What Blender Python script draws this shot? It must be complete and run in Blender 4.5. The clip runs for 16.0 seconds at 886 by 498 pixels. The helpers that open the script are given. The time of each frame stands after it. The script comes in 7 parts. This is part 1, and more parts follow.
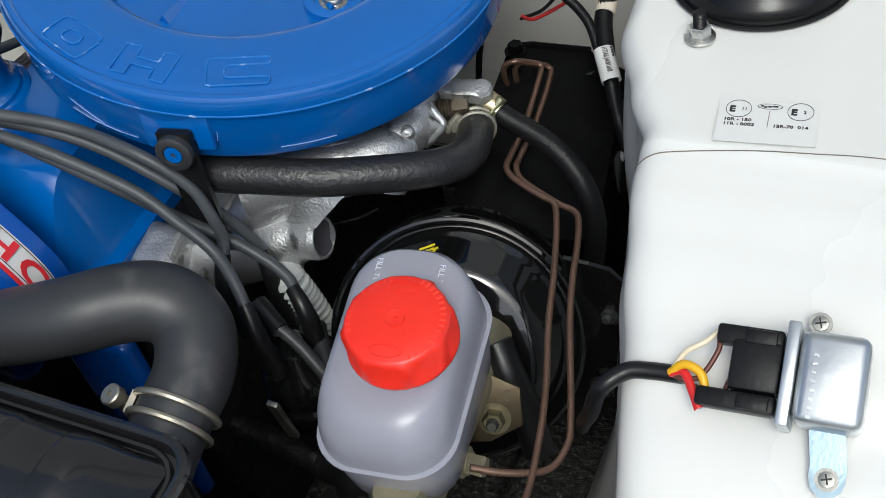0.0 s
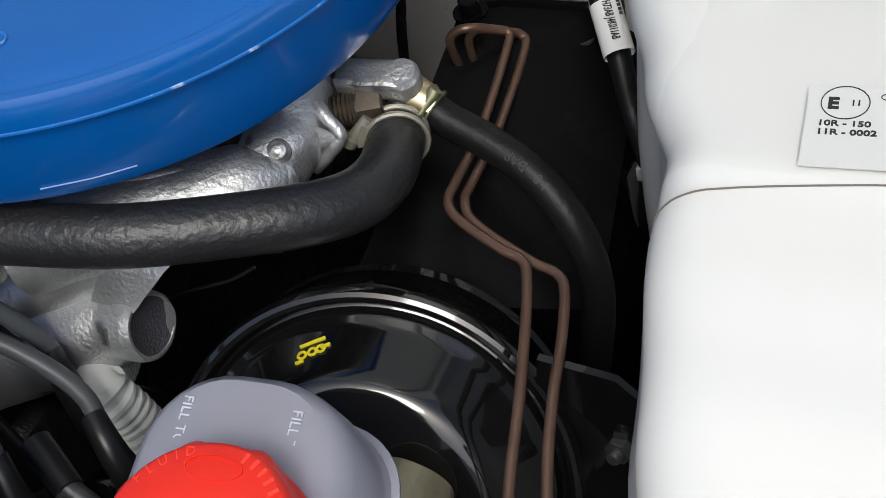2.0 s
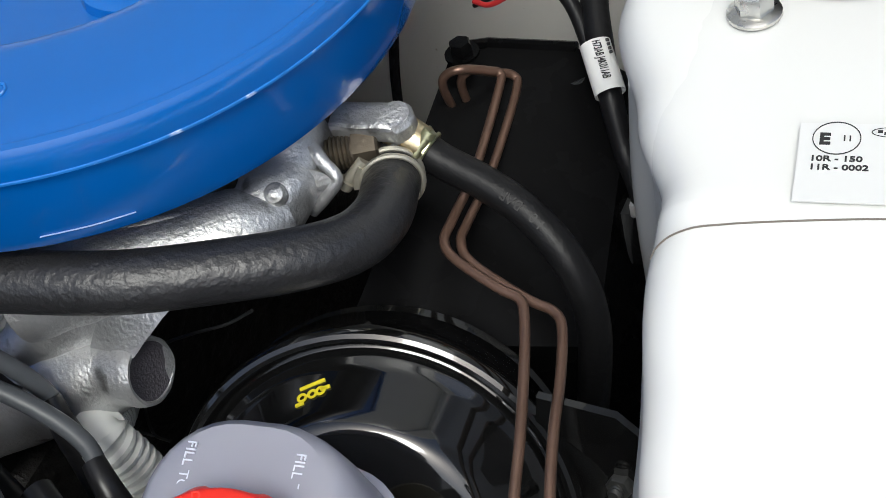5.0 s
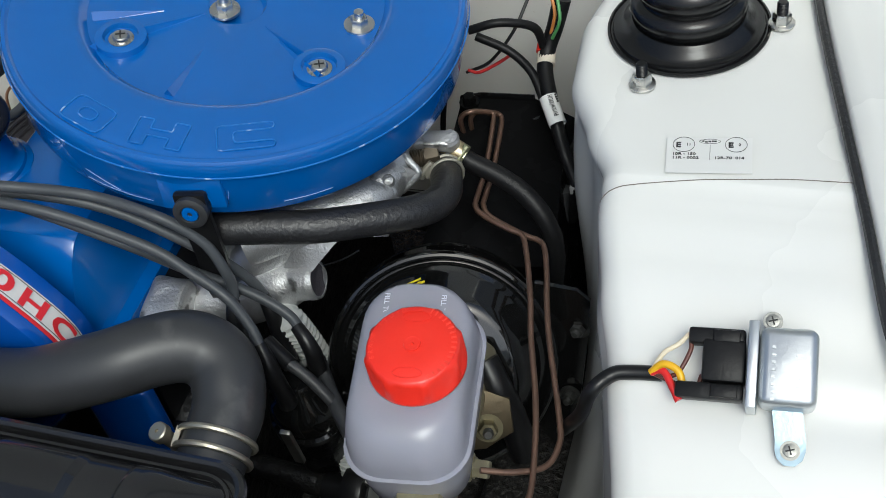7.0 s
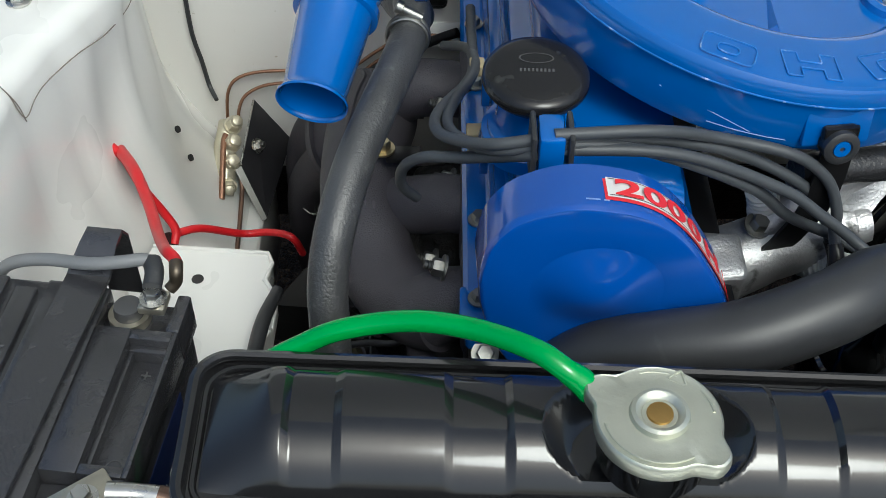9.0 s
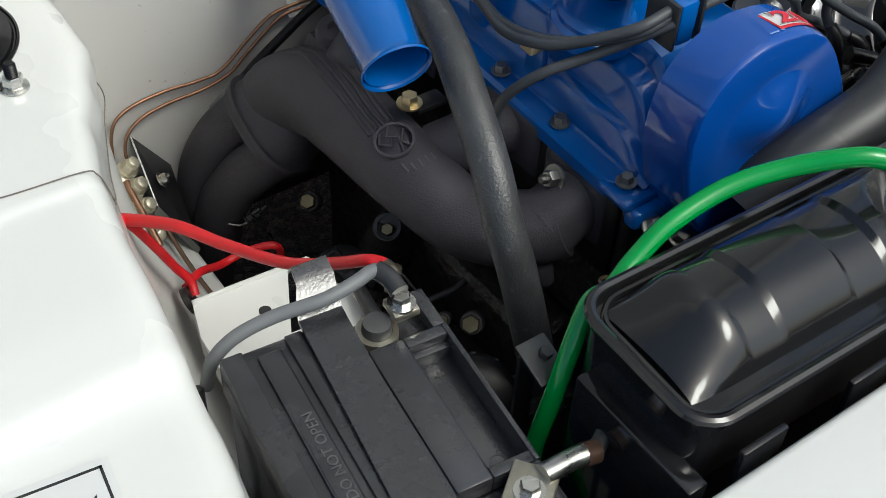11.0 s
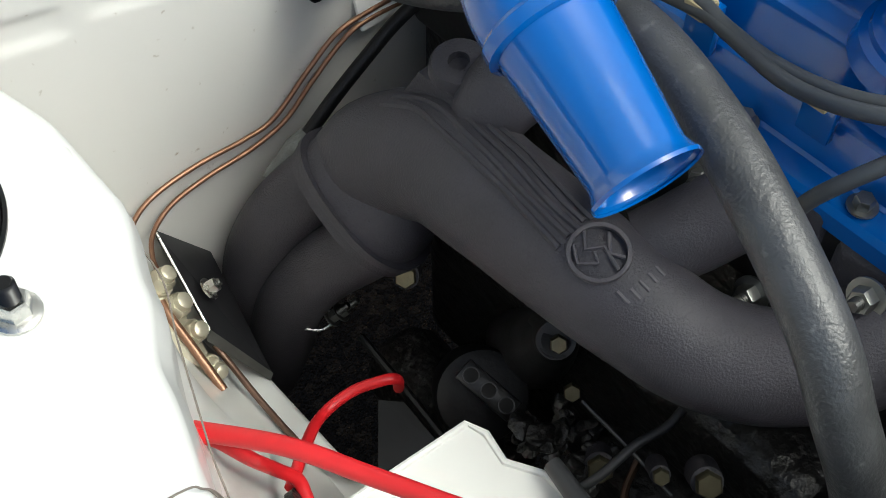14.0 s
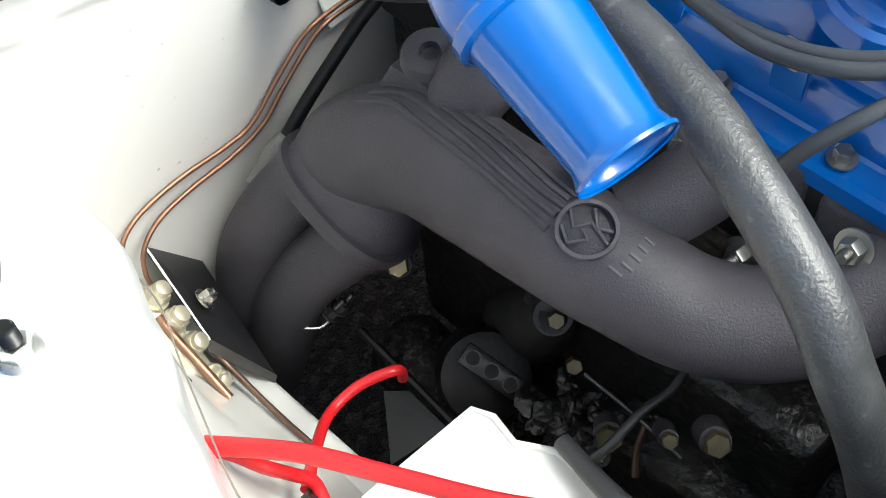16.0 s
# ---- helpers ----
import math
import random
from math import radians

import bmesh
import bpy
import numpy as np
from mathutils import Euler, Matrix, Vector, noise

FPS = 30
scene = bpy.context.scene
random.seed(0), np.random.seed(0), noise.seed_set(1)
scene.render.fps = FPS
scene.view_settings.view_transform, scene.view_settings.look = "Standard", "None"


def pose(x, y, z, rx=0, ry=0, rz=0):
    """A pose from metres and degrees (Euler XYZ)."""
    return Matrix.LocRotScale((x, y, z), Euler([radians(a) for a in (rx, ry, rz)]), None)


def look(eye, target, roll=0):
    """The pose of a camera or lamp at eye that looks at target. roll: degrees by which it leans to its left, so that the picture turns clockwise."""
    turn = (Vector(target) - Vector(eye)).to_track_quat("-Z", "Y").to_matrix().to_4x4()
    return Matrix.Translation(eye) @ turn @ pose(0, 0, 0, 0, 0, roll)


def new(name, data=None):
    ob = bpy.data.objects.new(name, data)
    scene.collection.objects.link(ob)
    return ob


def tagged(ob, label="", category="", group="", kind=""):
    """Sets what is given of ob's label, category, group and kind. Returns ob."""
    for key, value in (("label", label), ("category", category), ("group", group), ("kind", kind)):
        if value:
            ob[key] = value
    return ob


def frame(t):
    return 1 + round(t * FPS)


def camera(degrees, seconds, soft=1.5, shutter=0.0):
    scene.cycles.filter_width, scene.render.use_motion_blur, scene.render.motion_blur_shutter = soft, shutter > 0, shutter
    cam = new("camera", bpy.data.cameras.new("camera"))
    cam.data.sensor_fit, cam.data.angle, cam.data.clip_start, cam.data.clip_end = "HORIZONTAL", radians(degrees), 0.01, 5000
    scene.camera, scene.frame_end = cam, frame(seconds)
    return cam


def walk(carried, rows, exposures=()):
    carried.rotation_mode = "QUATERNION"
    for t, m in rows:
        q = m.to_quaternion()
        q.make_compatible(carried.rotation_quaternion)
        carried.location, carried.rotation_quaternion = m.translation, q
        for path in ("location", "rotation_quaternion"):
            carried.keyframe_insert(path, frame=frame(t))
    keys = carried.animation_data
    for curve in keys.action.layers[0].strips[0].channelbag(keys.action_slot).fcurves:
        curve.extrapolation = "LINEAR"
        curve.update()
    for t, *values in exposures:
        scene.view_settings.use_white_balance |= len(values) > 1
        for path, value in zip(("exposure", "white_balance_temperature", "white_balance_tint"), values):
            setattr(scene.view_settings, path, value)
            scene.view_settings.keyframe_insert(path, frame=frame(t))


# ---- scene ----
PATH = [
    (0, (0.5578, -0.1662, 1.2188), (0.2361, 0.3237, 0.6032), -14.38),
    (0.5, (0.5185, -0.1034, 1.1468), (0.1973, 0.3860, 0.5305), -13.93),
    (1, (0.5018, -0.0569, 1.1155), (0.1881, 0.4332, 0.4959), -13.50),
    (1.5, (0.4762, 0.0351, 1.0444), (0.1555, 0.4994, 0.4087), -16.80),
    (2, (0.4847, 0.0642, 1.0183), (0.1398, 0.5281, 0.3951), -18.31),
    (2.5, (0.4870, 0.0702, 1.0194), (0.1382, 0.5370, 0.4005), -18.80),
    (3, (0.4888, 0.0694, 1.0198), (0.1409, 0.5481, 0.4096), -18.95),
    (3.5, (0.4869, 0.0633, 1.0207), (0.1432, 0.5534, 0.4172), -18.08),
    (6, (0.4829, 0.0611, 1.0241), (0.1430, 0.5456, 0.4141), -18.52),
    (6.5, (0.4886, -0.0552, 1.1131), (0.2019, 0.4673, 0.5070), -13.70),
    (7, (0.5240, -0.2481, 1.2995), (0.2792, 0.2879, 0.6869), -11.94),
    (7.5, (0.3766, -0.3161, 1.3207), (0.2051, 0.2418, 0.7027), -8.90),
    (8, (0.1958, -0.4223, 1.3077), (0.1190, 0.1768, 0.7096), -4.17),
    (8.5, (0.0582, -0.4300, 1.2918), (0.0260, 0.1721, 0.6927), -0.37),
    (9, (-0.1100, -0.3490, 1.2599), (-0.1042, 0.2462, 0.6532), 1.01),
    (9.5, (-0.2747, -0.2998, 1.2392), (-0.1506, 0.2640, 0.6153), 6.93),
    (10, (-0.4773, -0.2886, 1.2530), (-0.2154, 0.2261, 0.6293), 7.29),
    (10.2, (-0.5284, -0.2855, 1.2528), (-0.2268, 0.2142, 0.6348), 6.13),
    (12.3, (-0.5582, -0.0291, 1.2144), (-0.1846, 0.4136, 0.5924), 3.14),
    (12.5, (-0.5363, -0.0025, 1.2370), (-0.1794, 0.4140, 0.5877), 4.24),
    (13, (-0.5274, -0.0189, 1.2164), (-0.1889, 0.4266, 0.5765), 2.16),
    (13.5, (-0.4831, 0.0617, 1.1511), (-0.1479, 0.4763, 0.4891), 1.94),
    (14, (-0.4601, 0.1158, 1.1072), (-0.1151, 0.4982, 0.4310), 0.72),
    (14.5, (-0.4609, 0.1256, 1.1091), (-0.1084, 0.4887, 0.4262), -1.44),
    (15, (-0.4641, 0.1122, 1.1038), (-0.1096, 0.4919, 0.4310), -3.36),
    (15.5, (-0.4604, 0.1243, 1.1150), (-0.1149, 0.4854, 0.4274), -3.52),
    (16, (-0.4563, 0.1198, 1.1168), (-0.1179, 0.4854, 0.4281), -4.42),
]
cam = camera(40.0, 16.0, 0.8)
EXPOSURE = [(0, -0.06, 5950, 1), (0.5, -0.03, 5980, 2), (2.0, -0.07, 6100, 4), (3.5, 0.12, 6050, 3), (6.0, 0.28, 6000, 2), (7.0, -0.14, 5900, -1), (8.0, -0.03, 5950, -2), (8.5, -0.05, 5950, -2), (9.0, 0.12, 5900, -2), (9.5, 0.3, 5950, -1), (10.0, -0.04, 6050, 0), (12.5, 0.27, 6100, -2), (13.5, 0.48, 6100, -2), (14.5, 0.75, 6100, -2), (15.0, 1.08, 6080, -1), (16.0, 1.36, 6050, -1)]
walk(cam, [(t, look(eye, target, roll)) for t, eye, target, roll in PATH], EXPOSURE)

# ---------------------------------------------------------------- light
world = bpy.data.worlds.new("sky")
scene.world = world
world.use_nodes = True
sky = world.node_tree.nodes.new("ShaderNodeTexSky")
sky.sky_type, sky.sun_disc = "NISHITA", False
sky.sun_elevation, sky.sun_rotation = radians(54), radians(152)
sky.air_density, sky.dust_density, sky.ozone_density = 0.7, 5.0, 0.6
world.node_tree.links.new(sky.outputs[0], world.node_tree.nodes["Background"].inputs[0])
world.node_tree.nodes["Background"].inputs[1].default_value = 0.165
sun = new("sun", bpy.data.lights.new("sun", "SUN"))
sun.data.energy, sun.data.angle, sun.data.color = 1.2, radians(22), (1.0, 0.97, 0.93)
sun.matrix_world = look((0.9, -1.4, 3), (0.1, 0.3, 0.6))


# ---------------------------------------------------------------- materials
def shader(name, color, rough=0.5, metal=0.0, vary=0.12, scale=40.0, bump=0.1, bump_scale=400.0, coat=0.0,
           spots=None, spot_amount=0.0, spot_scale=90.0, ior=1.5, trans=0.0, spec=0.5, deep=0.001):
    m = bpy.data.materials.new(name)
    m.use_nodes = True
    nodes, links = m.node_tree.nodes, m.node_tree.links
    b = nodes["Principled BSDF"]
    b.inputs["Metallic"].default_value, b.inputs["IOR"].default_value = metal, ior
    b.inputs["Coat Weight"].default_value, b.inputs["Coat Roughness"].default_value = coat, 0.06
    b.inputs["Specular IOR Level"].default_value = spec
    b.inputs["Transmission Weight"].default_value = trans
    co = nodes.new("ShaderNodeTexCoord")
    big = nodes.new("ShaderNodeTexNoise")
    big.inputs["Scale"].default_value, big.inputs["Detail"].default_value = scale, 5
    links.new(co.outputs["Object"], big.inputs["Vector"])
    mix = nodes.new("ShaderNodeMixRGB")
    mix.inputs[1].default_value = (*[c * (1 - vary) for c in color], 1)
    mix.inputs[2].default_value = (*[min(1, c * (1 + vary)) for c in color], 1)
    links.new(big.outputs["Fac"], mix.inputs[0])
    out = mix.outputs[0]
    if spots:
        sp = nodes.new("ShaderNodeTexNoise")
        sp.inputs["Scale"].default_value, sp.inputs["Detail"].default_value = spot_scale, 8
        links.new(co.outputs["Object"], sp.inputs["Vector"])
        ramp = nodes.new("ShaderNodeMapRange")
        ramp.inputs[1].default_value, ramp.inputs[2].default_value = 0.72 - spot_amount, 0.80 - spot_amount
        links.new(sp.outputs["Fac"], ramp.inputs[0])
        mix2 = nodes.new("ShaderNodeMixRGB")
        mix2.inputs[2].default_value = (*spots, 1)
        links.new(ramp.outputs[0], mix2.inputs[0])
        links.new(out, mix2.inputs[1])
        out = mix2.outputs[0]
    links.new(out, b.inputs["Base Color"])
    rr = nodes.new("ShaderNodeMapRange")
    rr.inputs[3].default_value, rr.inputs[4].default_value = max(0.02, rough * 0.8), min(1, rough * 1.2)
    links.new(big.outputs["Fac"], rr.inputs[0])
    links.new(rr.outputs[0], b.inputs["Roughness"])
    if bump:
        fine = nodes.new("ShaderNodeTexNoise")
        fine.inputs["Scale"].default_value, fine.inputs["Detail"].default_value = bump_scale, 4
        links.new(co.outputs["Object"], fine.inputs["Vector"])
        bp = nodes.new("ShaderNodeBump")
        bp.inputs["Strength"].default_value, bp.inputs["Distance"].default_value = bump, deep
        links.new(fine.outputs["Fac"], bp.inputs["Height"])
        links.new(bp.outputs[0], b.inputs["Normal"])
    return m


WHITE = shader("white_paint", (0.71, 0.71, 0.68), 0.28, vary=0.01, scale=3, bump=0.12, bump_scale=6, coat=0.4, deep=0.004)
BLUE = shader("blue_paint", (0.006, 0.104, 0.40), 0.20, vary=0.10, scale=22, bump=0.06, bump_scale=100, coat=0.6)
# Darker blue for the belt and timing covers.
ROYAL = shader("darker_blue_paint", (0.006, 0.070, 0.355), 0.16, vary=0.12, scale=22, bump=0.10, bump_scale=60, coat=0.7)
BLACK = shader("black_gloss_paint", (0.005, 0.005, 0.005), 0.09, vary=0.2, scale=30, bump=0.08, bump_scale=60, coat=0.7, spec=0.65)
SATIN = shader("black_satin_metal", (0.007, 0.007, 0.0075), 0.32, vary=0.3, scale=40, bump=0.2, bump_scale=120, spec=0.35)
TANK = shader("radiator_black", (0.012, 0.012, 0.0127), 0.13, vary=0.3, scale=25, bump=0.10, bump_scale=45, coat=0.25, spec=0.5)
PITCH = shader("deep_black_pressing", (0.003, 0.003, 0.0032), 0.27, vary=0.3, scale=40, bump=0.2, bump_scale=70, spec=0.07)
GRIME = shader("oily_grime", (0.010, 0.0095, 0.009), 0.38, vary=0.5, scale=60, bump=1.0, bump_scale=90, spec=0.5, deep=0.004)
CAPZ = shader("passivated_cap", (0.60, 0.61, 0.51), 0.40, metal=0.9, vary=0.14, scale=45, bump=0.25, bump_scale=260)
RUBBER = shader("black_rubber", (0.016, 0.016, 0.017), 0.36, vary=0.3, scale=60, bump=0.8, bump_scale=300, spec=0.5, deep=0.0009)
SMOOTH = shader("smooth_rubber", (0.028, 0.029, 0.031), 0.42, vary=0.25, scale=30, bump=0.1, bump_scale=300, spec=0.5, spots=(0.055, 0.055, 0.055), spot_amount=0.10, spot_scale=35)
LEAD = shader("grey_lead_sleeve", (0.055, 0.06, 0.066), 0.45, vary=0.2, scale=50, bump=0.2, bump_scale=200, spec=0.4)
IRON = shader("cast_iron_black", (0.046, 0.043, 0.051), 0.56, vary=0.3, scale=40, bump=0.6, bump_scale=800, spec=0.5)
IRONW = shader("worn_raised_iron", (0.085, 0.080, 0.090), 0.50, vary=0.4, scale=120, bump=0.4, bump_scale=800)
WORN = shader("worn_grey_rubber", (0.046, 0.047, 0.048), 0.42, vary=0.5, scale=70, bump=0.6, bump_scale=480, spec=0.75, deep=0.0009, spots=(0.10, 0.10, 0.10), spot_amount=0.10, spot_scale=140)
OLIVE = shader("dull_olive_plating", (0.18, 0.16, 0.10), 0.42, metal=0.85, vary=0.3, scale=90, bump=0.2)
DULL = shader("dull_grey_steel", (0.30, 0.30, 0.28), 0.42, metal=1.0, vary=0.25, scale=90, bump=0.2)
BLUEZINC = shader("blue_zinc", (0.26, 0.34, 0.40), 0.30, metal=0.95, vary=0.2, scale=60, bump=0.1)
BRONZE = shader("dark_bronze_fitting", (0.12, 0.10, 0.075), 0.4, metal=0.8, vary=0.25, scale=80, bump=0.2)
ALLOY = shader("cast_alloy", (0.54, 0.545, 0.55), 0.46, metal=0.88, vary=0.3, scale=50, bump=0.6, bump_scale=480, deep=0.0010, spots=(0.22, 0.22, 0.215), spot_amount=0.12, spot_scale=60)
# Road dirt; on the toe board it also holds the shade.
GRAVEL = shader("road_dirt_and_shade", (0.016, 0.015, 0.014), 0.6, vary=0.6, scale=120, bump=1.0, bump_scale=150, spec=0.4, deep=0.005, spots=(0.07, 0.064, 0.058), spot_amount=0.18, spot_scale=220)
RELAYM = shader("brushed_relay_can", (0.56, 0.585, 0.60), 0.32, metal=0.9, vary=0.12, scale=60, bump=0.15, bump_scale=200)
CAPBLK = shader("dull_worn_plastic", (0.012, 0.012, 0.013), 0.20, vary=0.35, scale=50, bump=0.35, bump_scale=90, spec=0.4, spots=(0.04, 0.042, 0.04), spot_amount=0.10, spot_scale=55)
BULKW = shader("off_white_bulkhead", (0.64, 0.63, 0.595), 0.42, vary=0.03, scale=8, bump=0.1, bump_scale=6, coat=0.1, deep=0.003, spots=(0.40, 0.36, 0.30), spot_amount=0.02, spot_scale=150)
LINING = shader("white_bonnet_underside", (0.66, 0.66, 0.63), 0.4, vary=0.04, scale=6, bump=0.1, bump_scale=40)
SOFTB = shader("soft_black_rubber", (0.007, 0.007, 0.0075), 0.42, vary=0.3, scale=50, bump=0.3, bump_scale=260, spec=0.22)
BELLOW = shader("shiny_black_rubber", (0.006, 0.006, 0.0063), 0.22, vary=0.3, scale=40, bump=0.08, bump_scale=90, spec=0.38)
OILY = shader("oily_black_casting", (0.022, 0.022, 0.022), 0.36, vary=0.5, scale=45, bump=0.25, bump_scale=120, spec=0.5)
STUD = shader("dark_stud", (0.10, 0.10, 0.095), 0.45, metal=0.8, vary=0.3, scale=90)
STEEL = shader("plated_steel", (0.62, 0.61, 0.57), 0.28, metal=1.0, vary=0.15, scale=120, bump=0.1)
ZINC = shader("zinc_yellow", (0.52, 0.44, 0.28), 0.35, metal=1.0, vary=0.25, scale=90, bump=0.1)
BRASS = shader("brass", (0.46, 0.29, 0.10), 0.36, metal=1.0, vary=0.25, scale=90, bump=0.15)
COPPER = shader("brown_brake_pipe", (0.165, 0.100, 0.072), 0.36, metal=0.6, vary=0.3, scale=80, bump=0.05)
RED = shader("red_plastic", (0.78, 0.025, 0.012), 0.35, vary=0.06, scale=60, bump=0.05)
CABLE = shader("red_cable", (0.55, 0.012, 0.018), 0.38, vary=0.15, scale=60, bump=0.06)
GREEN = shader("green_tube", (0.004, 0.28, 0.045), 0.2, vary=0.12, scale=40, bump=0.02, coat=0.3)
MILKY = shader("milky_plastic", (0.52, 0.52, 0.60), 0.24, vary=0.14, scale=14, bump=0.08, bump_scale=120, trans=0.50)
CASE = shader("battery_case", (0.030, 0.030, 0.033), 0.21, vary=0.25, scale=60, bump=0.35, bump_scale=420, spec=1.0, spots=(0.016, 0.016, 0.018), spot_amount=0.17, spot_scale=22, deep=0.0006)


def gravel(name, dark, light, size):
    """Loose stones of two sizes, each with its own tone and a rounded top."""
    m = shader(name, dark, 0.85, vary=0.5, scale=9, bump=0, spec=0.08)
    nodes, links = m.node_tree.nodes, m.node_tree.links
    b = nodes["Principled BSDF"]
    co = nodes.new("ShaderNodeTexCoord")
    cell = nodes.new("ShaderNodeTexVoronoi")
    cell.inputs["Scale"].default_value = size
    small = nodes.new("ShaderNodeTexVoronoi")
    small.inputs["Scale"].default_value = size * 2.7
    for v in (cell, small):
        links.new(co.outputs["Object"], v.inputs["Vector"])
    grey = nodes.new("ShaderNodeSeparateColor")
    links.new(cell.outputs["Color"], grey.inputs[0])
    tone = nodes.new("ShaderNodeMapRange")
    tone.inputs[1].default_value = 0.45
    links.new(grey.outputs[0], tone.inputs[0])
    mix = nodes.new("ShaderNodeMixRGB")
    mix.inputs[2].default_value = (*light, 1)
    links.new(tone.outputs[0], mix.inputs[0])
    links.new(b.inputs["Base Color"].links[0].from_socket, mix.inputs[1])
    links.new(mix.outputs[0], b.inputs["Base Color"])
    add = nodes.new("ShaderNodeMath")
    add.operation = "ADD"
    links.new(cell.outputs["Distance"], add.inputs[0])
    links.new(small.outputs["Distance"], add.inputs[1])
    bp = nodes.new("ShaderNodeBump")
    bp.invert = True
    bp.inputs["Strength"].default_value, bp.inputs["Distance"].default_value = 1.0, 0.012
    links.new(add.outputs[0], bp.inputs["Height"])
    links.new(bp.outputs[0], b.inputs["Normal"])
    return m


# Both stone tones are darkened to hold the shade under the car.
ASPHALT = gravel("shaded_gravel", (0.015, 0.0085, 0.0048), (0.050, 0.031, 0.018), 110)

# ---------------------------------------------------------------- mesh helpers
def lin(a, b, n):
    return [a + (b - a) * i / (n - 1) for i in range(n)]


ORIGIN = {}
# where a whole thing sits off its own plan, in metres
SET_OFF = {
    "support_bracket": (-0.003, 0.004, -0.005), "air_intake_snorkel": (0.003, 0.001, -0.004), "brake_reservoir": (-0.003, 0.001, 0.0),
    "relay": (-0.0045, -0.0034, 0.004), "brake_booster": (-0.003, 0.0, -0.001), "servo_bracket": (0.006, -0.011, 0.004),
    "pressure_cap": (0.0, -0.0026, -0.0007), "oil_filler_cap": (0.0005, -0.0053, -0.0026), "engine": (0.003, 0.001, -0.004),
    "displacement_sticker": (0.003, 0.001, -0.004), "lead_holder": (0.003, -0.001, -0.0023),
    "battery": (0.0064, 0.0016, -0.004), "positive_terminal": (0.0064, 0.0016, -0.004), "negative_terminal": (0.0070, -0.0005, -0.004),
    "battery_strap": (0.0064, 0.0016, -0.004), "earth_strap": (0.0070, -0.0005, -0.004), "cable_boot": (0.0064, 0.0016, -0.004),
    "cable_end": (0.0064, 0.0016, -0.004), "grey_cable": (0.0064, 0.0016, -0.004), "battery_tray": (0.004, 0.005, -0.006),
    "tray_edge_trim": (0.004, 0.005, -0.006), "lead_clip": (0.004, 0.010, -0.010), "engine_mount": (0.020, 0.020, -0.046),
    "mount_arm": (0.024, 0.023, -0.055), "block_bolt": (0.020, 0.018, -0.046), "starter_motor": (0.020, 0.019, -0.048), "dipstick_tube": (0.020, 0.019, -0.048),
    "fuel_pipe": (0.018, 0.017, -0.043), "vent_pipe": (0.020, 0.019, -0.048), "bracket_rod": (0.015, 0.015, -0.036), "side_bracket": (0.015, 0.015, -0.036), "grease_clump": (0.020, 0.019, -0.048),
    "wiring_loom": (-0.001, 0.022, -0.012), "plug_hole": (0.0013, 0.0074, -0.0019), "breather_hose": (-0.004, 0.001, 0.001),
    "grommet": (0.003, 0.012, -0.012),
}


def thing(name, at, label, category, group="", kind=""):
    ob = new(name)
    ob.empty_display_size = 0.02
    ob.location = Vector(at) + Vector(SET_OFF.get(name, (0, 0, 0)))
    ORIGIN[ob.name] = Vector(at)
    return tagged(ob, label, category, group, kind)


def part(name, bm, material, parent=None, label="", smooth=38):
    base = ORIGIN.get(parent.name, Vector()) if parent else Vector()
    me = bpy.data.meshes.new(name)
    for v in bm.verts:
        v.co -= base
    bmesh.ops.recalc_face_normals(bm, faces=bm.faces)
    if smooth:
        lim = radians(smooth)
        for f in bm.faces:
            f.smooth = True
        for e in bm.edges:
            if len(e.link_faces) == 2 and e.calc_face_angle(0) > lim:
                e.smooth = False
    bm.to_mesh(me)
    bm.free()
    me.materials.append(material)
    ob = new(name, me)
    if parent:
        ob.parent = parent
    else:
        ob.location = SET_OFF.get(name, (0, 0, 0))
    ORIGIN[ob.name] = base
    if label:
        tagged(ob, label)
    return ob


def solo(name, bm, material, label, category, group="", kind="", smooth=38):
    return tagged(part(name, bm, material, None, "", smooth), label, category, group, kind)


def joined(*bms):
    out = bms[0]
    for b in bms[1:]:
        me = bpy.data.meshes.new("tmp")
        b.to_mesh(me)
        b.free()
        out.from_mesh(me)
        bpy.data.meshes.remove(me)
    return out


def moved(bm, m):
    bm.transform(m)
    return bm


def frame_to(z_axis, at, x_hint=(1, 0, 0)):
    """A matrix whose z axis points along z_axis."""
    z = Vector(z_axis).normalized()
    x = Vector(x_hint) - z * Vector(x_hint).dot(z)
    if x.length < 1e-4:
        x = Vector((0, 1, 0)) - z * z.y
    x.normalize()
    y = z.cross(x)
    return Matrix(((x.x, y.x, z.x, at[0]), (x.y, y.y, z.y, at[1]), (x.z, y.z, z.z, at[2]), (0, 0, 0, 1)))


def box(lo, hi, bevel=0.003, segs=2):
    bm = bmesh.new()
    bmesh.ops.create_cube(bm, size=1)
    lo, hi = Vector(lo), Vector(hi)
    for v in bm.verts:
        v.co = Vector([lo[i] + (v.co[i] + 0.5) * (hi[i] - lo[i]) for i in range(3)])
    if bevel:
        bmesh.ops.bevel(bm, geom=bm.edges[:], offset=bevel, segments=segs, affect="EDGES", profile=0.5)
    return bm


